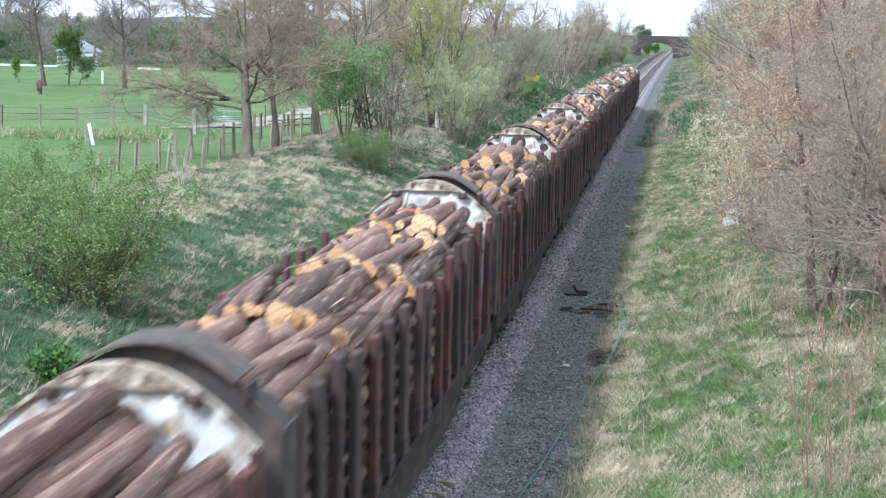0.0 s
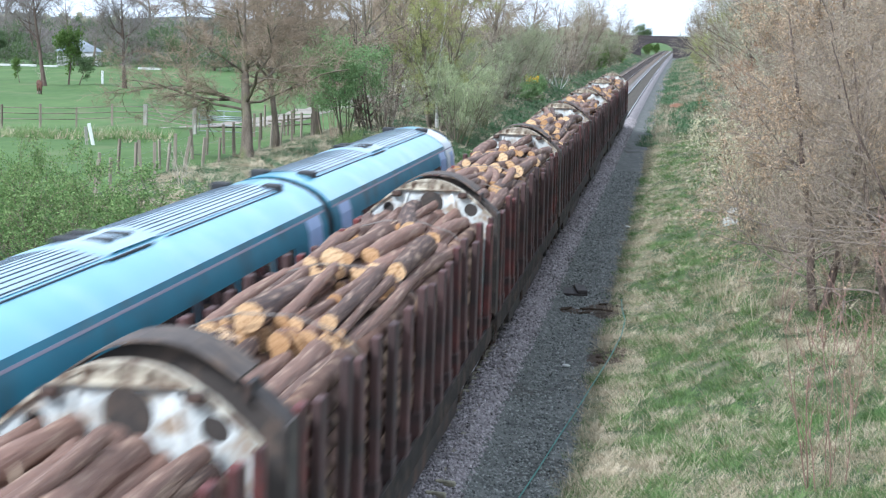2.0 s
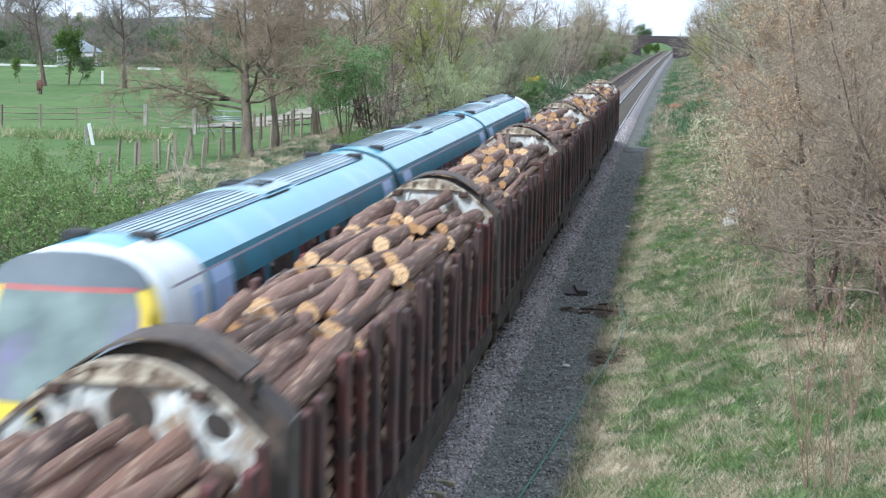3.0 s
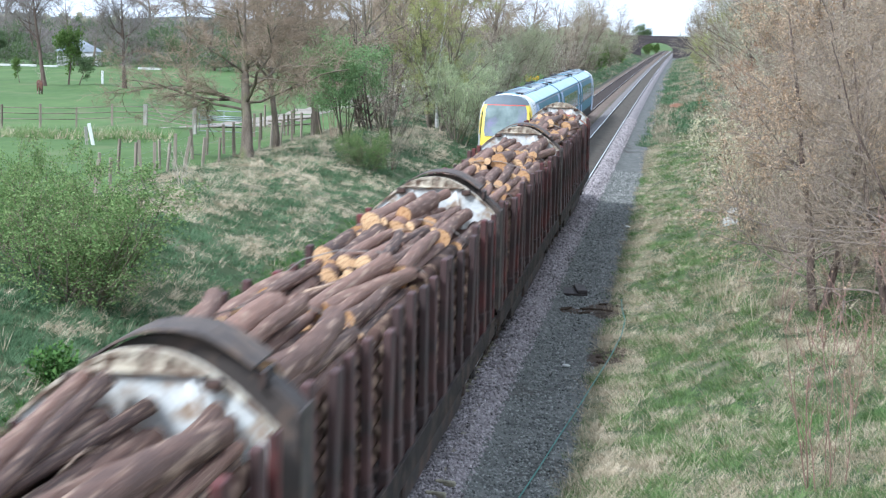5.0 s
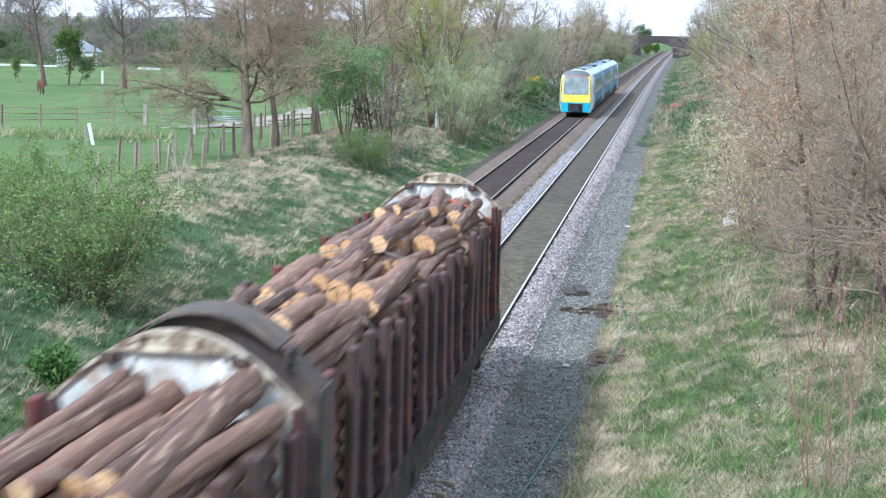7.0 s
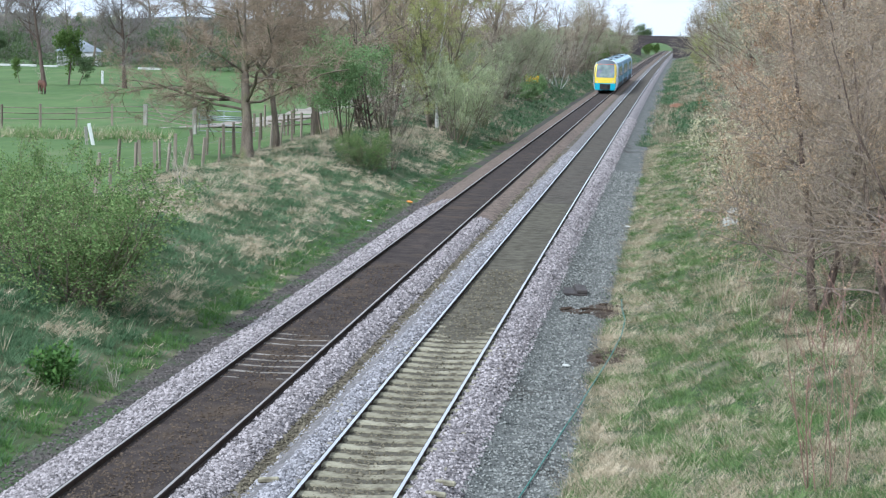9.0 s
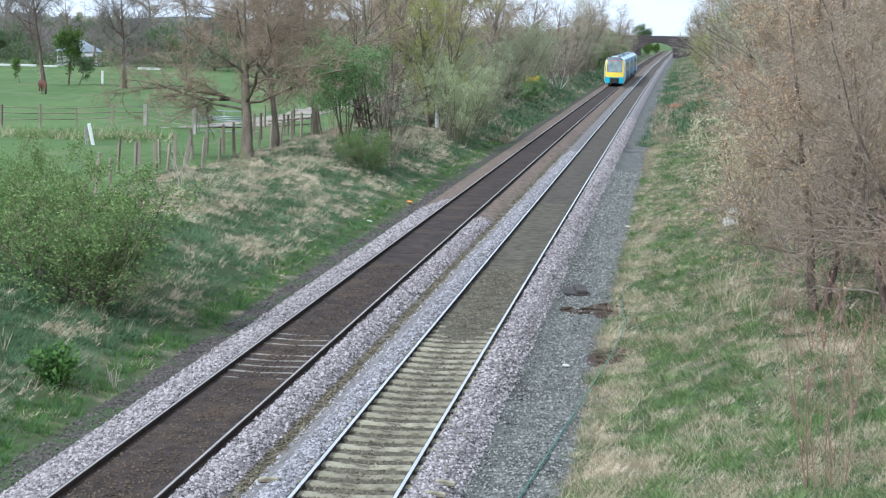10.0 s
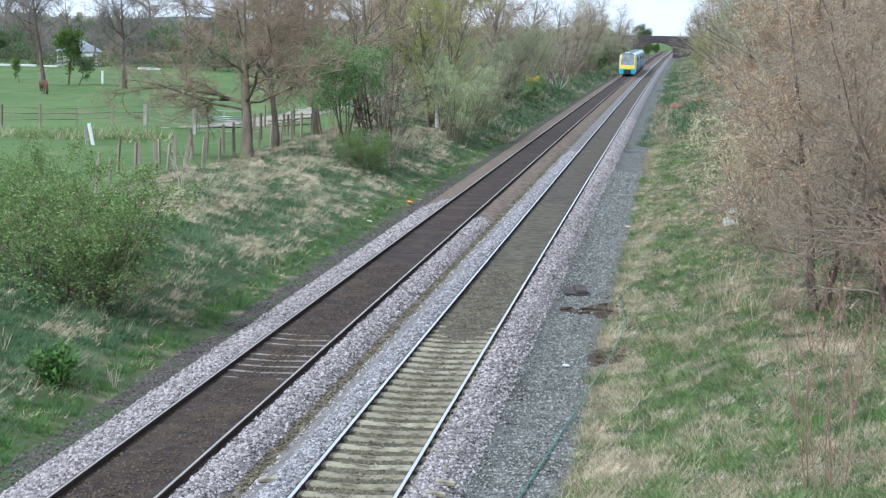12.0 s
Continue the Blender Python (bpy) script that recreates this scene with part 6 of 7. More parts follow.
def tufts(name, label, material, spots, blades, length, width, seed, flop=0.5, rise=1.0):
    """Grass: each spot carries a fan of single tapering blades."""
    r = np.random.RandomState(seed)
    n = len(spots)
    c = np.repeat(np.array(spots, float), blades, 0)
    m = n * blades
    big = np.repeat(0.5 + 1.4 * r.rand(n) ** 2.5, blades)
    a = r.rand(m) * 6.283
    out = np.stack([np.cos(a), np.sin(a), 0 * a], 1)
    c = c + out * (0.09 * r.rand(m))[:, None]
    L = length * big * (0.5 + 0.7 * r.rand(m))
    d = unit(out * (flop * (0.3 + r.rand(m)))[:, None] + np.array([0, 0, rise]))
    side = np.stack([-np.sin(a + 0.8), np.cos(a + 0.8), 0 * a], 1) * (width * (0.7 + 0.6 * r.rand(m)))[:, None]
    tip = c + d * L[:, None]
    v = np.stack([c - side - np.array([0, 0, 0.03]), c + side - np.array([0, 0, 0.03]), tip], 1).reshape(-1, 3)
    me = np_mesh(name, v, np.arange(m * 3).reshape(-1, 3), material)
    return tagged(new(name, me), label, "grass", kind="stuff")


def build_grass():
    r = random.Random(77)
    lush, green, straw, verge = [], [], [], []
    for k in range(12500):
        yc = 26 + 120 * r.random() ** 1.9
        left = r.random() < 0.5
        if left:
            uc = -6.3 - 8.6 * r.random()
            dry = noise.noise((uc * 0.45, yc * 0.16, 9.0)) + 0.9 * noise.noise((uc * 1.4, yc * 0.8, 2.0)) + (0.24 if uc < -9.6 else -0.10) + (0.06 if yc > 60 else -0.1)
            if yc < 62 and uc < -9:
                dry -= 0.5
        else:
            uc = 3.12 + 8.5 * r.random() ** 1.2 - (0.5 * r.random() if noise.noise((3.0, yc * 0.6, 8.0)) > 0.1 else 0.0)
            dry = 0.8 * noise.noise((uc * 0.5, yc * 0.25, 4.0)) + 1.0 * noise.noise((uc * 1.9, yc * 0.9, 6.0)) + 0.08 + (0.36 if uc < 4.2 else 0.0) + (0.26 if uc > 7.0 else 0.0)
        dry += r.gauss(0, 0.40)
        spread = r.uniform(0.07, 0.22)
        for _ in range(r.randrange(3, 11)):
            y = yc + r.gauss(0, 1.6 * spread)
            u = uc + r.gauss(0, spread)
            if -6.1 < u < 3.0:
                continue
            x = u + bend(y)
            p = (x, y, max(ground_z(x, y), -0.5 if u > 0 else -9))
            if left and u > -7.2 and r.random() < 0.75:
                verge.append(p)
            elif dry > 0.12:
                straw.append(p)
            elif left:
                lush.append(p)
            else:
                green.append(p)
    tufts("lush_grass", "lush dark green grass on the bank", M_BLADE_LUSH, lush, 12, 0.25, 0.009, 1, 1.4, 0.8)
    tufts("green_grass", "rough green grass on the bank", M_BLADE_GREEN, green, 12, 0.22, 0.008, 2, 1.4, 0.8)
    tufts("straw_grass", "dry straw-coloured grass on the bank", M_BLADE_STRAW, straw, 11, 0.27, 0.007, 3, 1.7, 0.65)
    tufts("verge_grass", "short bright green grass along the ballast", M_BLADE_VERGE, verge, 10, 0.15, 0.011, 4, 1.2)
    far_green, far_straw = [], []
    for _ in range(14000):
        y = 135 + 460 * r.random() ** 1.7
        u = (-6.1 - 8 * r.random()) if r.random() < 0.5 else (2.35 + 6.5 * r.random())
        x = u + bend(y)
        (far_straw if noise.noise((u * 0.4, y * 0.07, 5.0)) + r.gauss(0, 0.22) > (0.08 if u < -8.5 or u > 0 else 0.35) else far_green).append((x, y, ground_z(x, y)))
    tufts("far_green_grass", "rough green grass farther along the line", M_BLADE_LUSH, far_green, 9, 0.3, 0.03, 5, 1.1)
    tufts("far_straw_grass", "dry straw-coloured grass farther along the line", M_BLADE_DULL, far_straw, 7, 0.35, 0.03, 6, 1.2)
    # tall dead stalks
    for name, x0, y0, n, h in (("dry_stalks", 6.1, 49.0, 16, 0.95), ("dry_stalks", 6.2, 54.0, 12, 0.8), ("dry_stalks", -11.2, 88.0, 90, 0.42), ("dry_stalks", -11.4, 78.0, 60, 0.38), ("dry_stalks", -10.6, 68.0, 100, 0.35), ("dry_stalks", -12.0, 98.0, 50, 0.45), ("dry_stalks", -10.2, 118.0, 120, 0.6), ("dry_stalks", -8.8, 136.0, 120, 0.5), ("dry_stalks", -9.8, 110.0, 110, 0.55), ("dry_stalks", -8.6, 38.0, 16, 0.7)):
        spots = []
        for _ in range(n):
            x, y = x0 + r.gauss(0, 0.4 + 0.002 * n), y0 + r.gauss(0, 2.0 + 0.006 * n)
            spots.append((x, y, ground_z(x, y)))
        tagged(tufts(name, "clump of tall dry straw-coloured stalks", M_BLADE_STRAW, spots, 5 if n < 100 else 8, h, 0.009, n, 0.45 if n < 20 else 1.3), kind="stuff", category="stalks")


build_grass()


# ---- fences, pasture, bridge, litter ----
M_POST = surface("weathered_post", (0.13, 0.108, 0.08), (0.34, 0.295, 0.23), 5, 0.95, bump=0.5, fine=30, stretch=(1, 1, 0.2), obj_rand=0.4)
M_POST_PALE = surface("pale_post", (0.20, 0.19, 0.16), (0.42, 0.40, 0.35), 5, 0.9, bump=0.3, fine=30, stretch=(1, 1, 0.2))
M_WHITE_POST = surface("white_painted_post", (0.72, 0.72, 0.70), (0.85, 0.85, 0.83), 4, 0.6, bump=0.1)
M_GALV = surface("galvanised_steel", (0.22, 0.25, 0.26), (0.36, 0.39, 0.40), 6, 0.5, metal=0.5, bump=0.1)
M_TRACKWAY = surface("farm_track", (0.20, 0.17, 0.14), (0.38, 0.335, 0.29), 0.8, 0.95, bump=0.4, fine=20, depth=0.05)
M_DIRT = surface("bare_earth", (0.028, 0.020, 0.014), (0.105, 0.078, 0.058), 3, 0.95, bump=0.8, fine=30, depth=0.05)
M_CABLE = surface("cable_green", (0.03, 0.13, 0.105), (0.07, 0.22, 0.18), 5, 0.6, bump=0.05)
M_BOARD = surface("tarred_board", (0.022, 0.018, 0.017), (0.07, 0.058, 0.052), 4, 0.8, bump=0.4)
M_BRICK_DARK = surface("sooty_brick", (0.035, 0.030, 0.032), (0.10, 0.085, 0.085), 0.6, 0.95, bump=0.3, fine=4)
M_COAT = surface("chestnut_coat", (0.055, 0.022, 0.013), (0.13, 0.055, 0.03), 3, 0.8, bump=0.1)
M_SOCK = surface("pale_sock", (0.22, 0.17, 0.13), (0.36, 0.29, 0.23), 5, 0.8, bump=0.1)
M_MANE = surface("dark_mane", (0.02, 0.012, 0.01), (0.06, 0.035, 0.025), 6, 0.8, bump=0.2)
M_RENDER = surface("white_render", (0.42, 0.42, 0.41), (0.6, 0.6, 0.58), 2, 0.8, bump=0.1)
M_SLATE = surface("slate_roof", (0.22, 0.25, 0.29), (0.38, 0.42, 0.46), 2, 0.7, bump=0.2)
M_PALESTONE = surface("pale_rubble", (0.35, 0.36, 0.33), (0.62, 0.62, 0.58), 5, 0.9, bump=0.3)
M_BRACKEN = surface("dead_bracken", (0.13, 0.06, 0.035), (0.30, 0.15, 0.09), 5, 0.95, bump=0.8, fine=20)
M_ORANGE = surface("orange_plastic", (0.75, 0.25, 0.03), (0.85, 0.32, 0.05), 5, 0.5, bump=0.05)


def post_shape(h, w, d):
    sh = Shape().box(-w / 2, -d / 2, -0.3, w / 2, d / 2, h, bevel=0.012)
    return sh


POST_MESH = [post_shape(h, w, 0.09).mesh("fence_post", M_POST) for h, w in ((1.28, 0.13), (1.15, 0.11), (1.36, 0.14))]


def post(x, y, k, lean=(0, 0), group="fence posts by the pasture", h=1.0):
    e = new("fence_post", POST_MESH[k % 3])
    e.matrix_basis = Matrix.LocRotScale((x, y, ground_z(x, y)), Euler((radians(lean[0]), radians(lean[1]), radians(k * 37 % 90))), (1, 1, h))
    return tagged(e, "weathered grey-brown timber fence post", "post", group)


def build_post_rows():
    r = random.Random(8)
    for k in range(17):
        y = 70.5 + 2.75 * k + r.uniform(-0.4, 0.4)
        post(-15.45 + 0.012 * (y - 75) + r.uniform(-0.15, 0.15), y, k, (r.uniform(-5, 5), r.uniform(-2, 9)))
    for k in range(14):
        y = 75.5 + 3.1 * k + r.uniform(-0.4, 0.4)
        post(-16.7 + r.uniform(-0.12, 0.12), y, k + 1, (r.uniform(-3, 3), r.uniform(-3, 4)), h=1.05)
    wires = Shape()
    for x, z in ((-15.45, 0.55), (-15.45, 0.95), (-16.7, 0.6), (-16.7, 1.05)):
        wires.tube([(x + 0.012 * (y - 75) * (x > -16), y, ground_z(x, y) + z) for y in range(71, 116, 4)], 0.004, 3, smooth=False)
    tagged(part("fence_wire", wires, M_GALV), "thin wire strung between fence posts", "wire")


def build_rail_fence():
    f = thing("rail_fence", "post-and-rail timber fence across the pasture", "fence")
    ends = [(-26.4, 120.0), (-28.1, 118.8), (-29.9, 117.6), (-31.7, 116.4), (-33.6, 115.2), (-35.6, 114.0), (-37.6, 112.8)]
    for i, (x, y) in enumerate(ends[1:]):
        part("post", POST_MESH[i % 3], None, f, m=pose(x, y, ground_z(x, y), 0, 0, i * 20))
    for (xa, ya), (xb, yb) in zip(ends, ends[1:]):
        for z in (0.45, 0.78, 1.10):
            part("rail", Shape().tube([(xa, ya, ground_z(xa, ya) + z), (xb, yb, ground_z(xb, yb) + z + 0.02)], 0.026, 6), M_POST, f)
    # timber field gate between two stout pale posts
    g = thing("field_gate", "weathered five-bar timber field gate with a diagonal brace", "gate")
    a, b = Vector((-26.25, 119.8, 0)), Vector((-21.6, 112.0, 0))
    z0 = ground_z(-24, 116) + 0.05
    for x, y in ((-26.4, 120.0), (-21.5, 111.8)):
        p = new("gate_post", post_shape(1.25 if x < -25 else 1.8, 0.22, 0.22).mesh("gate_post", M_POST_PALE))
        p.matrix_basis = pose(x, y, ground_z(x, y))
        tagged(p, "stout pale timber gate post", "post", "gate posts")
    for z in (0.3, 0.52, 0.74, 0.98, 1.25):
        part("bar", Shape().tube([a + Vector((0, 0, z0 + z)), b + Vector((0, 0, z0 + z))], 0.026, 6), M_POST, g)
    part("brace", Shape().tube([a.lerp(b, 0.05) + Vector((0, 0, z0 + 1.2)), a.lerp(b, 0.5) + Vector((0, 0, z0 + 0.3))], 0.035, 6), M_POST, g)
    part("brace", Shape().tube([b.lerp(a, 0.05) + Vector((0, 0, z0 + 1.2)), b.lerp(a, 0.5) + Vector((0, 0, z0 + 0.3))], 0.035, 6), M_POST, g)
    # steel gate
    s = thing("steel_gate", "galvanised tubular steel farm gate", "gate")
    a, b = Vector((-21.2, 111.6, 0)), Vector((-18.3, 111.0, 0))
    z0 = ground_z(-20, 111) + 0.12
    for z, rad in ((0.0, 0.025), (0.35, 0.02), (0.62, 0.035), (0.72, 0.035), (0.82, 0.035), (1.12, 0.03)):
        part("bar", Shape().tube([a + Vector((0, 0, z0 + z)), b + Vector((0, 0, z0 + z))], rad, 6), M_GALV, s)
    for k in (0, 0.5, 1):
        c = a.lerp(b, k)
        part("upright", Shape().tube([c + Vector((0, 0, z0)), c + Vector((0, 0, z0 + 1.12))], 0.025, 6), M_GALV, s)
    for x, y, k in ((-18.0, 111, 0), (-16.4, 112.5, 1), (-19.6, 122, 2), (-18.2, 124, 0), (-17.4, 119, 1)):
        post(x, y, k)
    rl = Shape().tube([(-17.6, 113, 1.5), (-15.4, 116, 1.65)], 0.05, 6).tube([(-17.6, 113, 1.2), (-15.4, 116, 1.3)], 0.05, 6)
    tagged(part("timber_rail", rl, M_POST), "rough timber rails between posts", "rail")
    # leaning white post and its stump
    w = new("white_post", post_shape(1.05, 0.16, 0.10).mesh("white_post", M_WHITE_POST))
    w.matrix_basis = pose(-23.6, 99.0, ground_z(-23.6, 99), 0, -12, 30)
    tagged(w, "leaning white-painted post at the ditch", "post")
    w2 = new("grey_post", post_shape(0.85, 0.14, 0.10).mesh("grey_post", M_POST_PALE))
    w2.matrix_basis = pose(-23.95, 99.1, ground_z(-23.95, 99.1), 0, -4, 30)
    tagged(w2, "short pale post beside a white post", "post")
    p3 = new("white_post", post_shape(1.3, 0.2, 0.15).mesh("white_post", M_WHITE_POST))
    p3.matrix_basis = pose(-50.6, 197, ground_z(-50.6, 197))
    tagged(p3, "white post standing in the pasture", "post")


def build_farm_track():
    key = [(-24.5, 117.5), (-22.5, 119.5), (-21.2, 123), (-20.8, 130), (-20.9, 138), (-21.1, 150), (-21.2, 172), (-22, 215)]
    tt = np.linspace(0, len(key) - 1, 60)
    mid = list(zip(np.interp(tt, range(len(key)), [p[0] for p in key]).tolist(), np.interp(tt, range(len(key)), [p[1] for p in key]).tolist()))
    rows = []
    for i, (x, y) in enumerate(mid):
        a, b = Vector((*mid[max(i - 1, 0)], 0)), Vector((*mid[min(i + 1, len(mid) - 1)], 0))
        d = (b - a).normalized()
        nrm = Vector((-d.y, d.x, 0))
        rows.append([(x + nrm.x * w, y + nrm.y * w, ground_z(x + nrm.x * w, y + nrm.y * w) + 0.03) for w in (-1.5, -1.0, -0.5, 0, 0.5, 1.0, 1.5)])
    tagged(part("farm_track", Shape().grid(rows), M_TRACKWAY), "pale stony farm track through the pasture", "track", kind="structure")
    # ditch-side strip of rough grass
    r = random.Random(12)
    spots = []
    for _ in range(2600):
        k = r.random()
        x = -44 + 22 * k + r.gauss(0, 0.5)
        y = 99 + 7.5 * k + r.gauss(0, 1.3)
        spots.append((x, y, ground_z(x, y)))
    tufts("ditch_grass", "rough straw-coloured grass along a ditch", M_BLADE_STRAW, spots[:800], 6, 0.4, 0.02, 31, 0.8)
    tufts("ditch_grass", "rough green grass along a ditch", M_BLADE_GREEN, spots[800:], 6, 0.4, 0.02, 32, 0.8)


def ellipsoid(sh, c, rx, ry, rz, m=None, n=12):
    rows = []
    for i in range(n + 1):
        a = math.pi * i / n
        row = [Vector((c[0] + rx * math.cos(a), c[1] + ry * math.sin(a) * math.cos(b), c[2] + rz * math.sin(a) * math.sin(b))) for b in [2 * math.pi * k / 12 for k in range(12)]]
        rows.append([m @ p for p in row] if m else row)
    return sh.grid(rows, closed=True)


def build_horse():
    """Grazing pony; it faces +x, its origin is on the ground under the barrel."""
    h = thing("pony", "chestnut pony grazing with its head down in the pasture", "pony")
    b = Shape()
    ellipsoid(b, (0, 0, 1.12), 0.78, 0.29, 0.34)
    ellipsoid(b, (-0.55, 0, 1.18), 0.36, 0.28, 0.36)
    ellipsoid(b, (0.5, 0, 1.15), 0.34, 0.26, 0.38)
    part("body", b, M_COAT, h, "chestnut barrel and quarters")
    n = Shape().tube([(0.62, 0, 1.28), (0.92, 0, 0.98), (1.12, 0, 0.58), (1.16, 0, 0.42)], [0.25, 0.19, 0.13, 0.12], 10)
    part("neck", n, M_COAT, h)
    hd = Shape().tube([(1.12, 0, 0.52), (1.20, 0, 0.30), (1.22, 0, 0.08)], [0.13, 0.11, 0.07], 10)
    hd.tube([(1.06, 0.07, 0.6), (1.02, 0.09, 0.72)], [0.04, 0.01], 5).tube([(1.06, -0.07, 0.6), (1.02, -0.09, 0.72)], [0.04, 0.01], 5)
    part("head", hd, M_MANE, h, "dark lowered head")
    part("mane", Shape().tube([(0.70, 0, 1.46), (0.98, 0, 1.10), (1.10, 0, 0.72)], [0.05, 0.07, 0.04], 6), M_MANE, h)
    part("tail", Shape().tube([(-0.86, 0, 1.28), (-0.98, 0, 1.0), (-1.0, 0, 0.55)], [0.05, 0.08, 0.03], 7), M_MANE, h)
    for x, y, pale in ((0.5, 0.15, 0), (0.62, -0.15, 0), (-0.66, 0.15, 1), (-0.5, -0.15, 1)):
        lg = part("leg", Shape().tube([(x, y, 0.95), (x - 0.03, y, 0.5), (x, y, 0.26)], [0.14, 0.07, 0.055], 8), M_COAT, h)
        part("sock", Shape().tube([(x, y, 0.27), (x + 0.01, y, 0.08), (x + 0.04, y, 0.0)], [0.056, 0.05, 0.075], 8), M_SOCK if pale else M_MANE, lg, "pale sock" if pale else "")
    for ob in h.children_recursive:
        ob.data.transform(Matrix.Scale(0.74, 4))
    return h


HORSE = build_horse()


def build_bridge():
    """Brick arch overbridge far down the line."""
    br = thing("road_bridge", "dark sooty brick arch bridge over the railway", "bridge")
    y0, y1, cx, rx, rz, zs = 640.0, 647.0, -0.6, 4.9, 2.5, 1.6
    n = 24
    arc = [(cx + rx * math.cos(math.pi * k / n), zs + rz * math.sin(math.pi * k / n)) for k in range(n + 1)]
    outline = [(26, -1), (26, 5.0), (-17, 5.0), (-17, -1), (cx - rx, -1)] + list(reversed(arc)) + [(cx + rx, -1)]
    bm = bmesh.new()
    fr = [bm.verts.new((x, y0, z)) for x, z in outline]
    es = [bm.edges.new((fr[i], fr[(i + 1) % len(fr)])) for i in range(len(fr))]
    bmesh.ops.triangle_fill(bm, use_beauty=True, edges=es)
    ex = bmesh.ops.extrude_face_region(bm, geom=bm.faces[:])
    for q in ex["geom"]:
        if isinstance(q, bmesh.types.BMVert):
            q.co.y = y1
    bmesh.ops.recalc_face_normals(bm, faces=bm.faces[:])
    bm.verts.index_update()
    sh = Shape().add([q.co.copy() for q in bm.verts], [[q.index for q in f.verts] for f in bm.faces])
    bm.free()
    part("spandrel_wall", sh, M_BRICK_DARK, br)
    ring = Shape()
    for k in range(n):
        a0, a1 = math.pi * k / n, math.pi * (k + 0.92) / n
        ring.add([(cx + (rx + q) * math.cos(a), yy, zs + (rz + q) * math.sin(a)) for yy in (y0 - 0.12, y0) for a, q in ((a0, 0), (a1, 0), (a1, 0.55), (a0, 0.55))],
                 [(0, 1, 2, 3), (4, 7, 6, 5), (0, 4, 5, 1), (1, 5, 6, 2), (2, 6, 7, 3), (3, 7, 4, 0)])
    part("arch_ring", ring, M_BRICK_DARK, br, "ring of voussoirs")
    part("parapet", Shape().box(-17, y0 - 0.05, 5.0, 26, y0 + 0.45, 6.05, bevel=0.05), M_BRICK_DARK, br)
    part("coping", Shape().box(-17, y0 - 0.12, 6.05, 26, y0 + 0.52, 6.25, bevel=0.03), M_BRICK_DARK, br, "dark coping")


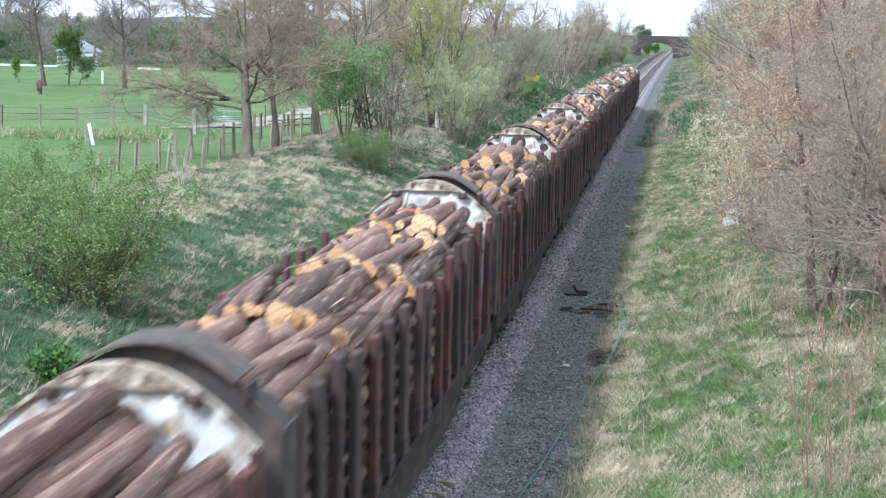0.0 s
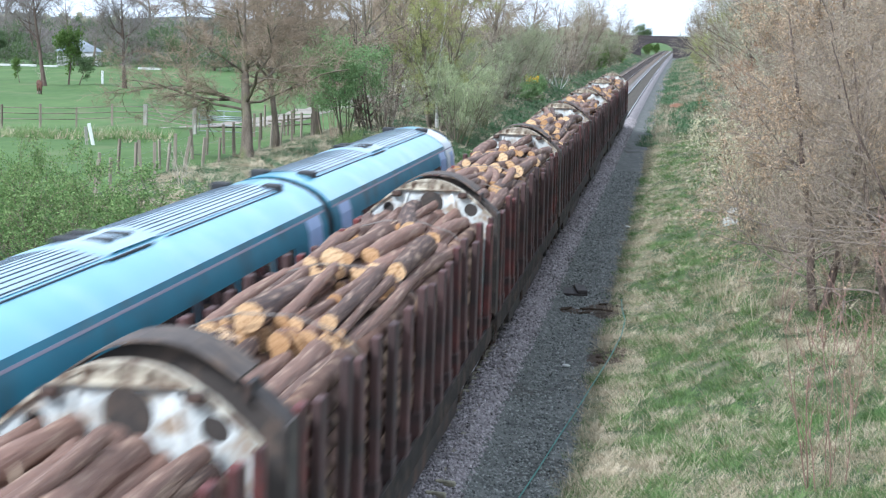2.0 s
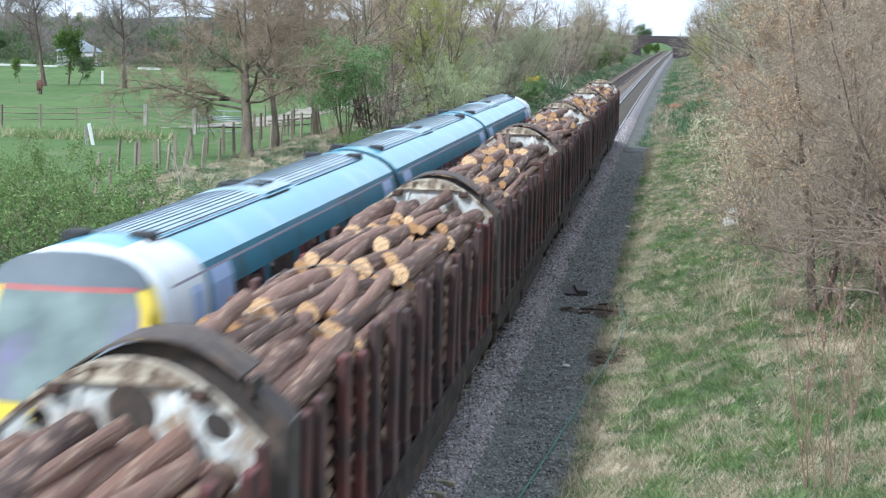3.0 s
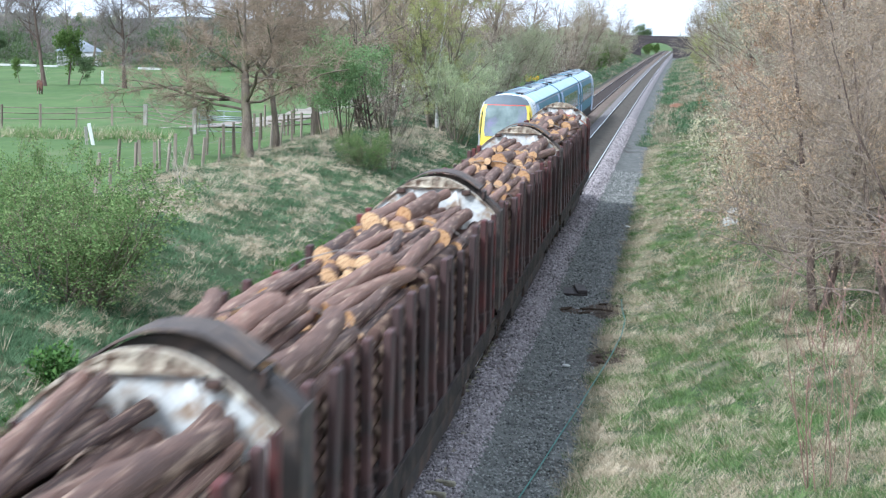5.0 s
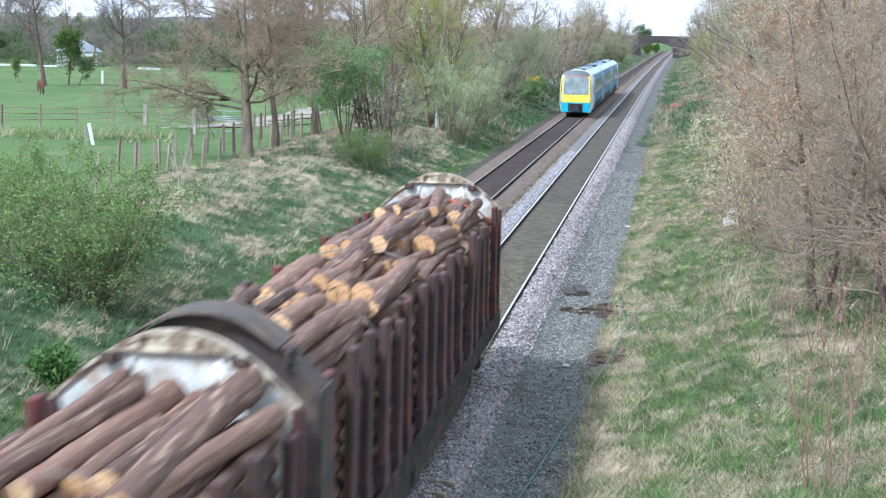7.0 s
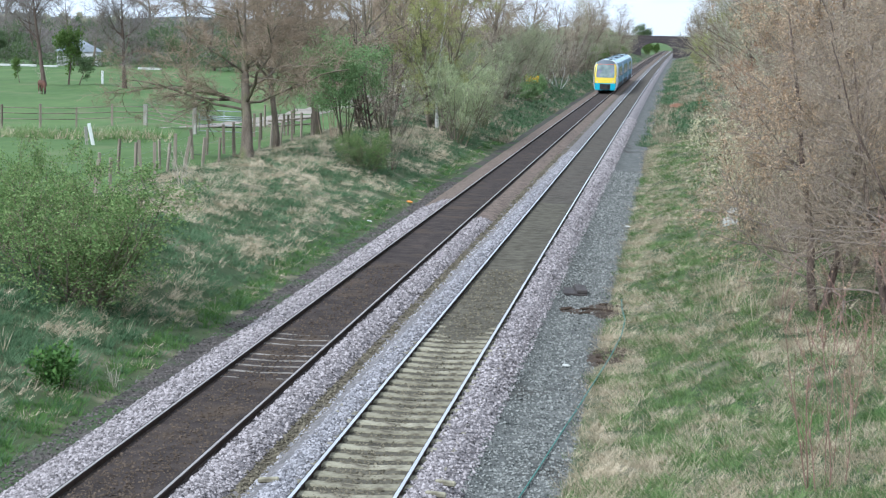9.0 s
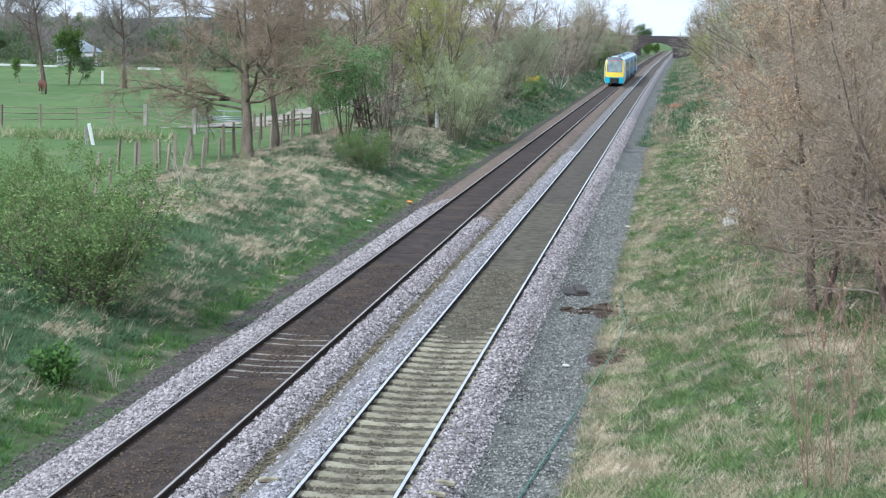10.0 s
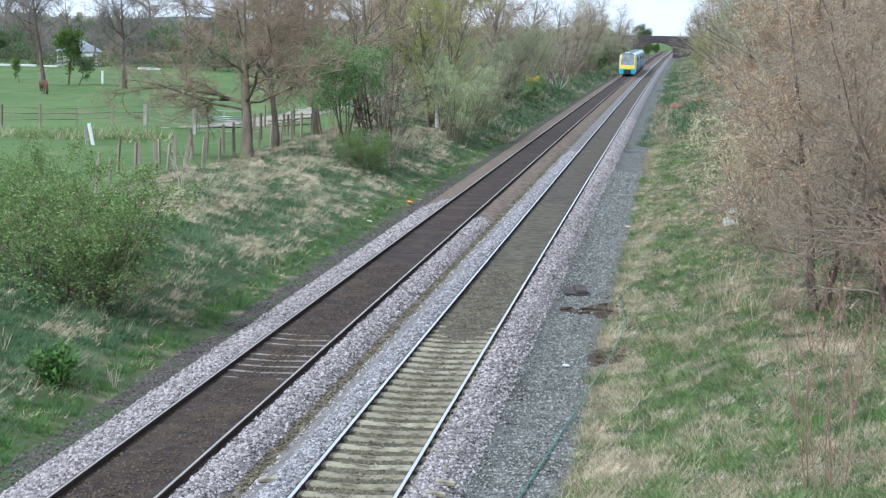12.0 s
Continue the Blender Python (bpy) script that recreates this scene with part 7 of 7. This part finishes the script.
def build_litter():
    bd = part("board", Shape().box(-0.48, -0.6, 0, 0.42, 0.55, 0.07, bevel=0.015).box(0.12, -0.6, 0.07, 0.42, 0.5, 0.17, bevel=0.02), M_BOARD, None, m=pose(1.95, 57.8, -0.44, 1.5, 1, 8))
    tagged(bd, "black tarred board lying on the gravel", "board")
    cable = [(2.42, 31.5), (2.6, 34), (2.78, 36.8), (2.98, 39.6), (3.19, 42.2), (3.42, 45.4), (3.60, 48.7), (3.62, 51.5), (3.48, 54), (3.43, 55.6)]
    pts = [(2.2, 28.5, -0.41)] + [(x, y, max(-0.41, ground_z(x, y) + 0.14 if x > 3.05 else -1)) for x, y in cable]
    tagged(part("cable", Shape().tube(pts, 0.014, 6), M_CABLE), "thin green cable lying along the walkway", "cable")
    r = random.Random(3)
    for x, y, sx, sy in ((2.9, 54.6, 0.7, 1.6), (3.45, 46.6, 0.75, 1.5), (2.1, 54.2, 0.5, 0.8)):
        rows = []
        for i in range(9):
            row = []
            for k in range(13):
                a = 2 * math.pi * k / 12
                q = i / 8
                e = 1 + 0.3 * noise.noise((math.cos(a) * 1.5 + x, math.sin(a) * 1.5, y))
                px, py = x + sx * q * e * math.cos(a), y + sy * q * e * math.sin(a)
                row.append((px, py, max(-0.46, ground_z(px, py)) - 0.02 + 0.05 * (1 - q ** 2) + 0.04 * noise.noise((px * 4, py * 4, 1))))
            rows.append(row)
        tagged(part("earth_mound", Shape().grid(rows), M_DIRT), "low heap of brown earth and rotten wood on the gravel", "earth", "earth mounds")
        for _ in range(4):
            px, py = x + r.gauss(0, sx * 0.5), y + r.gauss(0, sy * 0.4)
            st = Shape().box(-r.uniform(0.08, 0.2), -0.04, 0, r.uniform(0.08, 0.2), 0.04, 0.05, bevel=0.01)
            tagged(part("rotten_timber", st, M_DIRT, None, m=pose(px, py, -0.44, r.uniform(-8, 8), r.uniform(-8, 8), r.uniform(-40, 40))), "piece of rotten brown timber", "timber", "rotten timber pieces")
    for name, x, y, z, s, mat, lab in (("stone", 2.5, 44.8, -0.45, 0.10, M_PALESTONE, "flat white stone on the gravel"), ("stone", 3.1, 78.0, -0.44, 0.12, M_PALESTONE, "flat white stone by the grass edge"),
                                       ("litter", -6.5, 76.3, -0.42, 0.10, M_WHITE_POST, "scrap of white litter on the verge"), ("litter", -6.15, 85.5, -0.42, 0.14, M_ORANGE, "orange plastic litter on the verge")):
        sh = ellipsoid(Shape(), (0, 0, 0), s, s * 0.7, s * 0.35, None, 6)
        tagged(part(name, sh, mat, None, m=pose(x, y, z + 0.04, 5, 8, 20)), lab, name)
    for x, y, s in ((7.0, 73.4, 0.35), (6.75, 71.9, 0.28), (7.15, 75.0, 0.25)):
        sh = Shape().box(-s, -s * 0.6, -0.1, s, s * 0.6, s * 0.8, bevel=s * 0.25)
        tagged(part("rock", sh, M_PALESTONE, None, m=pose(x, y, ground_z(x, y), 10, 12, 30 * s)), "pale lump of broken concrete in the grass", "rock", "concrete lumps")
    for x, y, a in ((-1.32, 30.5, 4), (1.36, 30.9, -3), (1.30, 30.1, 2)):
        tagged(part("sleeper_end", Shape().box(-0.16, -0.045, -0.1, 0.16, 0.045, -0.015, bevel=0.02), M_SLEEPER, None, m=pose(x, y, 0.0, 0, 4 if x > 0 else -4, a)), "pale concrete sleeper end showing in the ballast", "sleeper", "sleeper ends")
    rows = [[(5.2 + 0.9 * q * math.cos(t), 203 + 5 * q * math.sin(t), ground_z(5.2, 203) + 0.25 * (1 - q * q)) for t in [2 * math.pi * k / 12 for k in range(13)]] for q in (0, 0.4, 0.8, 1.0)]
    tagged(part("bracken_patch", Shape().grid(rows), M_BRACKEN), "patch of dead reddish bracken on the verge", "bracken")
    plant("ivy_clump", "bright green leafy clump at the foot of the bank", "plant", IVY, -7.15, 38.5, 0, 1.0)
    plant("branch_litter", "dead pale branch lying at the edge of the ballast", "branch", DEADTREE, -6.3, 39.9, 0, 0.22)
    # farm buildings and wall beyond the pasture
    fb = thing("farm_building", "white rendered farm building behind trees", "building", at=pose(-72.5, 264, ground_z(-72.5, 264), 0, 0, 8))
    part("wall", Shape().box(-2.6, -2, 0, 2.6, 2, 2.0), M_RENDER, fb)
    part("roof", Shape().extrude([(-2.9, 1.9), (2.9, 1.9), (0, 3.4)], -2.2, 2.2), M_SLATE, fb, "grey slate roof")
    part("door", Shape().box(-0.5, -2.06, 0, 0.5, -2.0, 1.7), M_BOARD, fb)
    wl2 = Shape()
    for xw, xv in ((-81.0, -77.2), (-76.6, -73.9), (-73.4, -71.2), (-61.0, -58.0)):
        zw = ground_z(xw, 250)
        wl2.box(xw, 250, zw, xv, 250.4, zw + 0.30, bevel=0.05)
    tagged(part("boundary_wall", wl2, M_PALESTONE), "low pale boundary wall beyond the pasture", "wall")


IVY = grow("ivy", 191, 14, 0.95, 0.18, 0.012, [gen(9, 46, 0.42, 3, 0.1, 1.0, 0.06, 0.14, 0.6)], 0.006, (M_BLADE_VERGE, 12, 0.06, 0.07, 0.0), M_TRUNK, M_TWIG_OLIVE, spread0=0.35)


def build_hills():
    rows = []
    for j, d in enumerate((2300, 2700, 3200)):
        rows.append([(-1900 + 52 * i, d, (0, 34, 20)[j] * (0.5 + 0.5 * noise.noise((i * 0.31, 0.2, 1.0))) - 6 + 0 * i) for i in range(30)])
    tagged(part("far_hills", Shape().grid(rows), M_HILL), "low wooded hills on the horizon, haze in their colour", "hills", kind="structure")


# blue-grey of the hills is distance haze painted as base colour
M_HILL = surface("hazy_hill", (0.04, 0.058, 0.062), (0.075, 0.095, 0.10), 0.01, 0.95, bump=0, fine=0.05)
build_post_rows()
build_rail_fence()
build_farm_track()
build_bridge()
build_litter()
build_hills()


# ---- pieces of the line, last ----
build_sleepers()


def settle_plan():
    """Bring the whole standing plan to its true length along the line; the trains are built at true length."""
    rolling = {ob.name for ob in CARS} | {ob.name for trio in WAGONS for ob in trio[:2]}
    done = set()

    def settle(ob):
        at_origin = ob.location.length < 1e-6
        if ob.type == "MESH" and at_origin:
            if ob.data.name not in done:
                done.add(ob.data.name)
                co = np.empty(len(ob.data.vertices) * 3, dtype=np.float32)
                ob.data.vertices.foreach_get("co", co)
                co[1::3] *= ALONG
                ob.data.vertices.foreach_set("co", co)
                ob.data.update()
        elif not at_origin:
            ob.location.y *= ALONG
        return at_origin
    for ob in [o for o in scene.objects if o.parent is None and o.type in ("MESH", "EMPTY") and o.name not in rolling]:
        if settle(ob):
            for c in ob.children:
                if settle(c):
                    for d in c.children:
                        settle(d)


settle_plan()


# ---- what moves ----
def motions():
    """Keys of the two trains and of the grazing pony."""
    timber = [(0.0, 190.6), (2.5, 136.5), (5.5, 72.25), (7.2, 36.4), (9.0, -1.6), (12.0, -64.9)]
    for w, load, k in WAGONS:
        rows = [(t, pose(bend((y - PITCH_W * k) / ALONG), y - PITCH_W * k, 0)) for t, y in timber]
        walk(w, rows)
        walk(load, rows)
    diesel = [(0.0, -75.7), (1.5, -24.6), (3.2, 32.5), (4.8, 89.0), (5.5, 113.6), (6.5, 147.5), (7.2, 170.2), (9.0, 229.2), (10.5, 277.1), (12.0, 323.5)]
    for car in CARS:
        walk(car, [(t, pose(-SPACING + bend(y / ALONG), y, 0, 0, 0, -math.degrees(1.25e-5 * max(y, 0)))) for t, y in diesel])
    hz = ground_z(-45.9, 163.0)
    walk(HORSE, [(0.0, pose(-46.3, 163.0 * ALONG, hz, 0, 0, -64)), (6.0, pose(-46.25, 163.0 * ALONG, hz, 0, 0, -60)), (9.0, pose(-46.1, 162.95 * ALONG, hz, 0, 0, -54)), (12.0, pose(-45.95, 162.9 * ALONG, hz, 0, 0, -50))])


motions()
